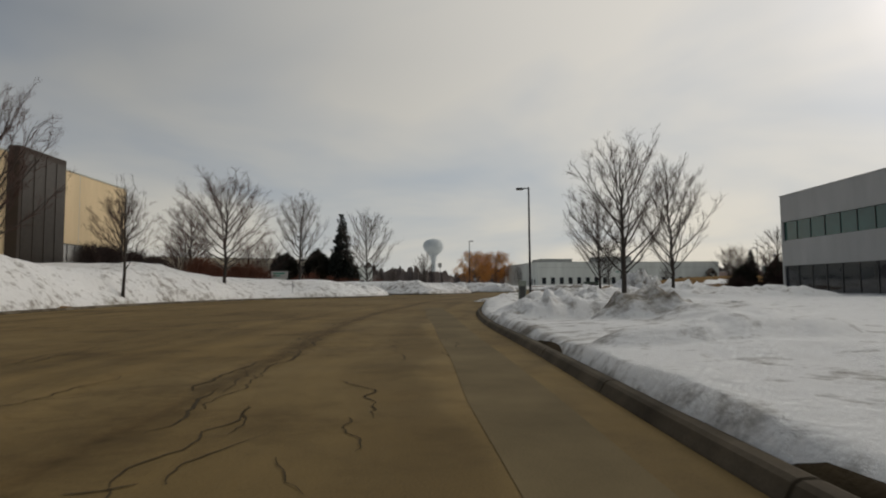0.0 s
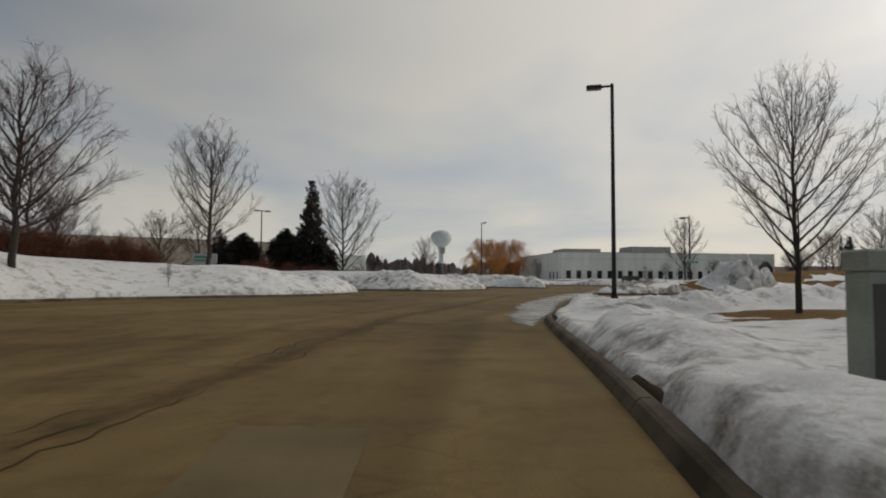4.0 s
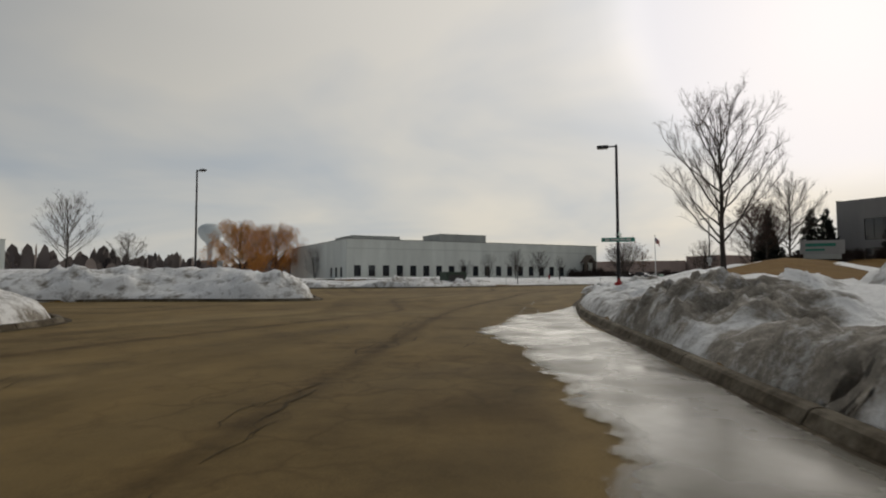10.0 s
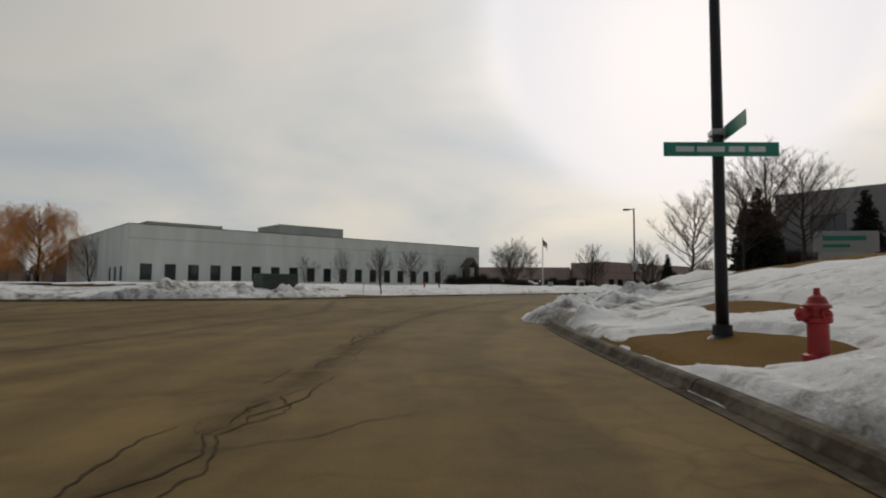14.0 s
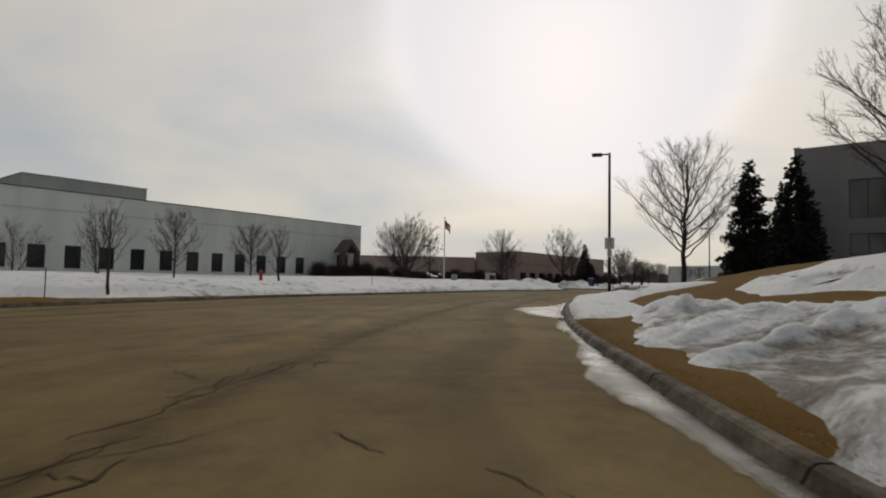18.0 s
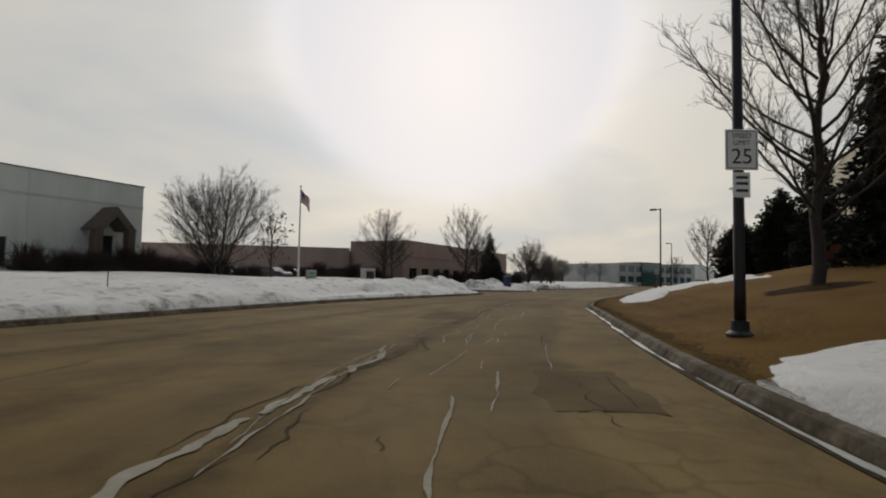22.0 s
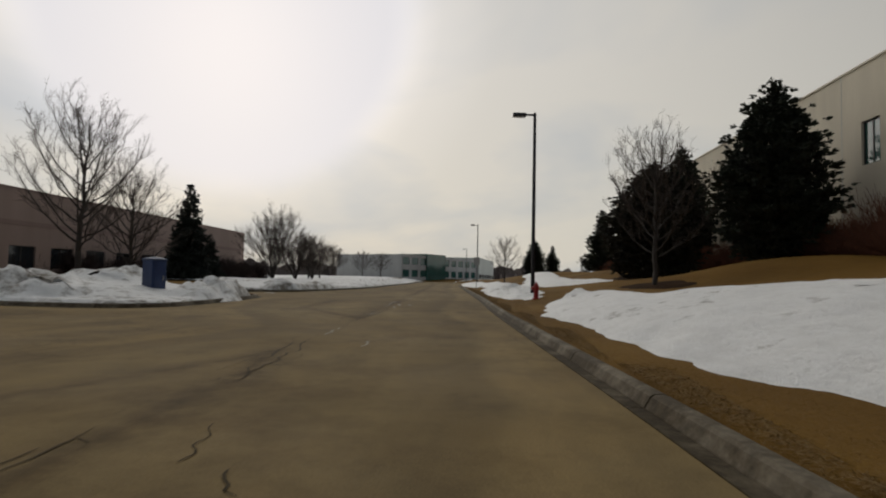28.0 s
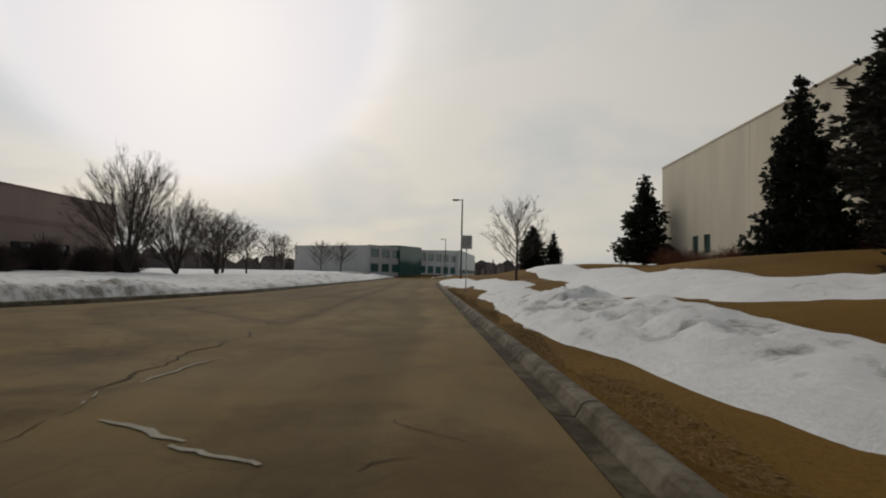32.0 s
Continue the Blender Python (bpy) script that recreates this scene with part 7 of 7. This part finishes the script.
def conifer(x, y, z, h, w, kind, turn, label="dense dark green spruce with branches to the ground"):
    a, b = PROTOS[kind]
    z = min(z, foot(x, y) + 0.05)
    root = empty("evergreen_tree", pose(x, y, z, 0, 0, turn) @ Matrix.Diagonal((w / 4.0, w / 4.0, h / 8.0, 1)), label, "tree")
    for nm, me in (("trunk", a), ("needles", b)):
        o = new(nm, me)
        o.parent = root


PT = "bushy dark pine with tufted branches on the lawn"
for k, (x, y, z, h, w, kind) in enumerate((
        (5.0, 116.5, 1.8, 13.8, 6.0, "spruce"), (112.3, 136.2, 1.9, 9.0, 5.0, "spruce2"), (109.7, 132.6, 2.2, 8.2, 4.6, "spruce"), (118.0, 129.2, 2.7, 9.0, 4.6, "spruce2"), (108.0, 123.3, 3.0, 7.4, 4.2, "spruce"), (112.5, 119.5, 3.2, 7.4, 4.2, "spruce2"),
        (131.4, 137.0, 2.4, 9.6, 4.2, "spruce2"), (171.2, 179.2, .8, 8.3, 4.6, "spruce"), (175.3, 179.5, .8, 4.2, 3.0, "spruce2"), (83.5, 123.2, 2.4, 5.4, 3.2, "spruce"), (-4.3, 109.8, 2.0, 5.7, 4.7, "spruce2"))):
    conifer(x, y, z, h, w, kind, 40 * k)
for k, (x, y, z, h, w, kind) in enumerate((
        (153.8, 138.4, 2.0, 9.0, 6.6, "pine"), (161.4, 142.2, 1.0, 7.6, 6.4, "juniper"), (174.0, 140.0, 1.3, 8.4, 5.0, "pine2"), (169.8, 138.0, 1.8, 9.6, 5.6, "pine"), (202.0, 138.9, 2.2, 8.2, 6.4, "pine2"), (240.0, 146.0, 1.0, 8.0, 5.3, "pine"), (244.6, 142.1, 1.0, 7.2, 5.3, "pine2"),
        (-0.8, 130.3, 1.9, 6.6, 5.9, "juniper"), (-6.0, 126.1, 2.0, 6.0, 5.8, "juniper"), (5.3, 122.6, 1.8, 5.9, 5.4, "juniper"), (2.3, 118.1, 1.8, 6.4, 5.7, "juniper"), (61.9, 85.5, 0, 4.3, 3.5, "juniper"), (57.8, 86.1, 0, 3.8, 3.4, "juniper"))):
    conifer(x, y, z, h, w, kind, 70 * k, PT if kind.startswith("pine") else "broad dark juniper with dense foliage")


def shrub_proto(key, seed, mat, n=260):
    rng = random.Random(seed)
    segs = []
    for k in range(n):
        a, b = rng.uniform(0, 6.28), rng.uniform(0.05, 1.25)
        d = Vector((math.cos(a) * math.sin(b), math.sin(a) * math.sin(b), math.cos(b)))
        p = Vector((rng.gauss(0, .10), rng.gauss(0, .10), -.05))
        ln = rng.uniform(.6, 1.05)
        for i in range(3):
            q = p + (d + Vector((rng.gauss(0, .18), rng.gauss(0, .18), rng.gauss(0, .12)))) * ln / 3
            segs.append((tuple(p), .012 - .003 * i, tuple(q), .010 - .003 * i))
            if i:
                e = d + Vector((rng.gauss(0, .6), rng.gauss(0, .6), rng.gauss(0, .5)))
                segs.append((tuple(q), .007, tuple(q + e * .22), .004))
                e = d + Vector((rng.gauss(0, .6), rng.gauss(0, .6), rng.gauss(0, .5)))
                segs.append((tuple(q), .007, tuple(q + e * .2), .004))
            p = q
    o = tubes("twigs", segs, mat, sides=3)
    PROTOS[key] = o.data
    bpy.data.objects.remove(o)


shrub_proto("shrub_red", 15, SHRUB)
shrub_proto("shrub_dark", 16, plain("dark_hedge_twigs", (0.040, 0.024, 0.020), .95, scale=1, relief=0), 420)


def shrub(x, y, z, h, w, kind, turn, label):
    o = new("shrub", PROTOS[kind])
    o.matrix_basis = pose(x, y, z, 0, 0, turn) @ Matrix.Diagonal((w / 1.7, w / 1.7, h, 1))
    tagged(o, label, "shrub", "shrubs")


shrub_rng = random.Random(9)


def shrub_row(a, b, n, h, w, kind, label):
    for k in range(n):
        t = (k + .5) / n
        x = a[0] + (b[0] - a[0]) * t + shrub_rng.uniform(-.5, .5)
        y = a[1] + (b[1] - a[1]) * t + shrub_rng.uniform(-.5, .5)
        shrub(x, y, foot(x, y) - .03, h * shrub_rng.uniform(.8, 1.2), w * shrub_rng.uniform(.85, 1.2), kind, shrub_rng.uniform(0, 360), label)


SR, SD = "reddish-brown leafless shrub in a mulch bed", "dark dense leafless hedge shrub"
shrub_row((120.1, 135.3), (198.5, 138.9), 42, 1.3, 2.2, "shrub_red", SR)
shrub_row((130.1, 134.1), (166.4, 136.4), 16, 2.0, 2.4, "shrub_red", SR)
shrub_row((103.1, 178.9), (112.4, 179.9), 7, 1.6, 2.2, "shrub_dark", SD)
shrub_row((110.4, 178.1), (119.3, 176.3), 6, 1.3, 2.0, "shrub_dark", SD)
shrub_row((156.2, 186.5), (197.8, 185.2), 16, 1.7, 2.6, "shrub_dark", SD)
shrub_row((135.3, 190.1), (152.4, 186.7), 8, 1.5, 2.6, "shrub_dark", SD)
shrub_row((-6.7, 76.4), (-0.8, 83.6), 8, 1.5, 2.4, "shrub_red", SR)
shrub_row((-9.8, 64.1), (-8.1, 75.8), 8, 1.4, 2.2, "shrub_dark", SD)
shrub_row((-8.7, 96.7), (3.3, 93.3), 6, 1.3, 2.0, "shrub_red", SR)
shrub_row((-1.3, 106.6), (14.9, 109.0), 8, 1.4, 2.4, "shrub_red", SR)
shrub_row((163.8, 184.6), (195.7, 183.1), 8, 1.8, 2.6, "shrub_dark", SD)
shrub_row((85.5, 122.6), (101.6, 120.7), 8, 1.0, 1.8, "shrub_dark", SD)
shrub_row((54.3, 83.8), (73.4, 85.1), 7, 1.5, 3.0, "shrub_dark", SD)


def mulch_ring(x, y, r):
    n = 22
    z = foot(x, y)
    verts = [(x, y, z + .10)]
    for k in range(n):
        a = 2 * math.pi * k / n
        rr = r * shrub_rng.uniform(.85, 1.12)
        px, py = x + rr * math.cos(a), y + rr * math.sin(a)
        verts.append((px, py, foot(px, py) + .012))
    ob = mesh_object("mulch_ring", verts, [(0, 1 + k, 1 + (k + 1) % n) for k in range(n)], MULCH)
    tagged(ob, "dark bark mulch ring round a tree foot", "mulch")


for x, y, r in ((149.5, 145.1, 1.5), (105.6, 139.3, 1.4), (131.4, 137, 2.2), (45.2, 98.7, 1.0), (161.4, 142.2, 2.6)):
    mulch_ring(x, y, r)


# ---- distant woods and roofs along the horizon ----
def far_woods():
    rng = np.random.RandomState(3)
    verts, faces = [], []
    for k in range(3200):
        a = rng.uniform(0, 2 * math.pi)
        r = rng.uniform(330, 620)
        x, y = 90 + r * math.sin(a), 110 + r * math.cos(a)
        h = rng.uniform(6, 11) * (1.55 if math.cos(a) > 0.25 and math.sin(a) < 0.5 else 1.0) * (0.75 + 0.5 * vnoise(np.array([a * 9.0]), np.array([3.0]))[0])
        w = rng.uniform(3, 7)
        for s in range(5):
            b = rng.uniform(0, math.pi)
            cx, cy = x + rng.uniform(-w, w), y + rng.uniform(-w, w)
            dx, dy = math.cos(b) * w * .5, math.sin(b) * w * .5
            i = len(verts)
            hh = h * rng.uniform(.6, 1.1)
            verts += [(cx - dx, cy - dy, .5), (cx + dx, cy + dy, .5), (cx + dx * 1.3, cy + dy * 1.3, hh * .55), (cx + dx * .9, cy + dy * .9, hh * .85), (cx + dx * .2, cy + dy * .2, hh), (cx - dx * .7, cy - dy * .7, hh * .9), (cx - dx * 1.2, cy - dy * 1.2, hh * .6)]
            faces.append(tuple(range(i, i + 7)))
    ob = mesh_object("far_woods", verts, faces, FARWOOD)
    tagged(ob, "distant belt of leafless woods on the horizon", "woods", kind="stuff")


far_woods()


# ---- dead grass blades on the bare lawn near the kerb ----
def grass_blades(line, side, count, seed, dmax=3.5):
    xy, tg = curve_points(line, .3)
    nr = np.stack([tg[:, 1], -tg[:, 0]], 1) * side
    rng = np.random.RandomState(seed)
    i = rng.randint(0, len(xy), count)
    d = .22 + (rng.rand(count) ** 1.4) * dmax
    x = xy[i, 0] + nr[i, 0] * d + rng.uniform(-.2, .2, count)
    y = xy[i, 1] + nr[i, 1] * d + rng.uniform(-.2, .2, count)
    rd = road_distance(x, y)
    dep, _ = snow_depth(x, y, rd)
    ok = (dep < .02) & (rd > .22)
    x, y, rd = x[ok], y[ok], rd[ok]
    z = ground_height(x, y, rd) - .01
    n = len(x)
    a = rng.uniform(0, 6.28, n)
    h = rng.uniform(.008, .022, n)
    w = rng.uniform(.004, .008, n)
    lean = rng.normal(0, .05, (n, 2))
    v = np.empty((n, 3, 3))
    v[:, 0] = np.stack([x - np.cos(a) * w, y - np.sin(a) * w, z], 1)
    v[:, 1] = np.stack([x + np.cos(a) * w, y + np.sin(a) * w, z], 1)
    v[:, 2] = np.stack([x + lean[:, 0], y + lean[:, 1], z + h], 1)
    ob = mesh_object("dead_grass", v.reshape(-1, 3), np.arange(3 * n).reshape(-1, 3), BLADE)
    tagged(ob, "matted dead golden grass blades by the kerb", "grass", kind="stuff")


grass_blades(R2[13:20], 1, 200000, 1)
grass_blades(R2[19:25], 1, 240000, 2)
grass_blades(R2[5:13], 1, 20000, 3, 2.5)
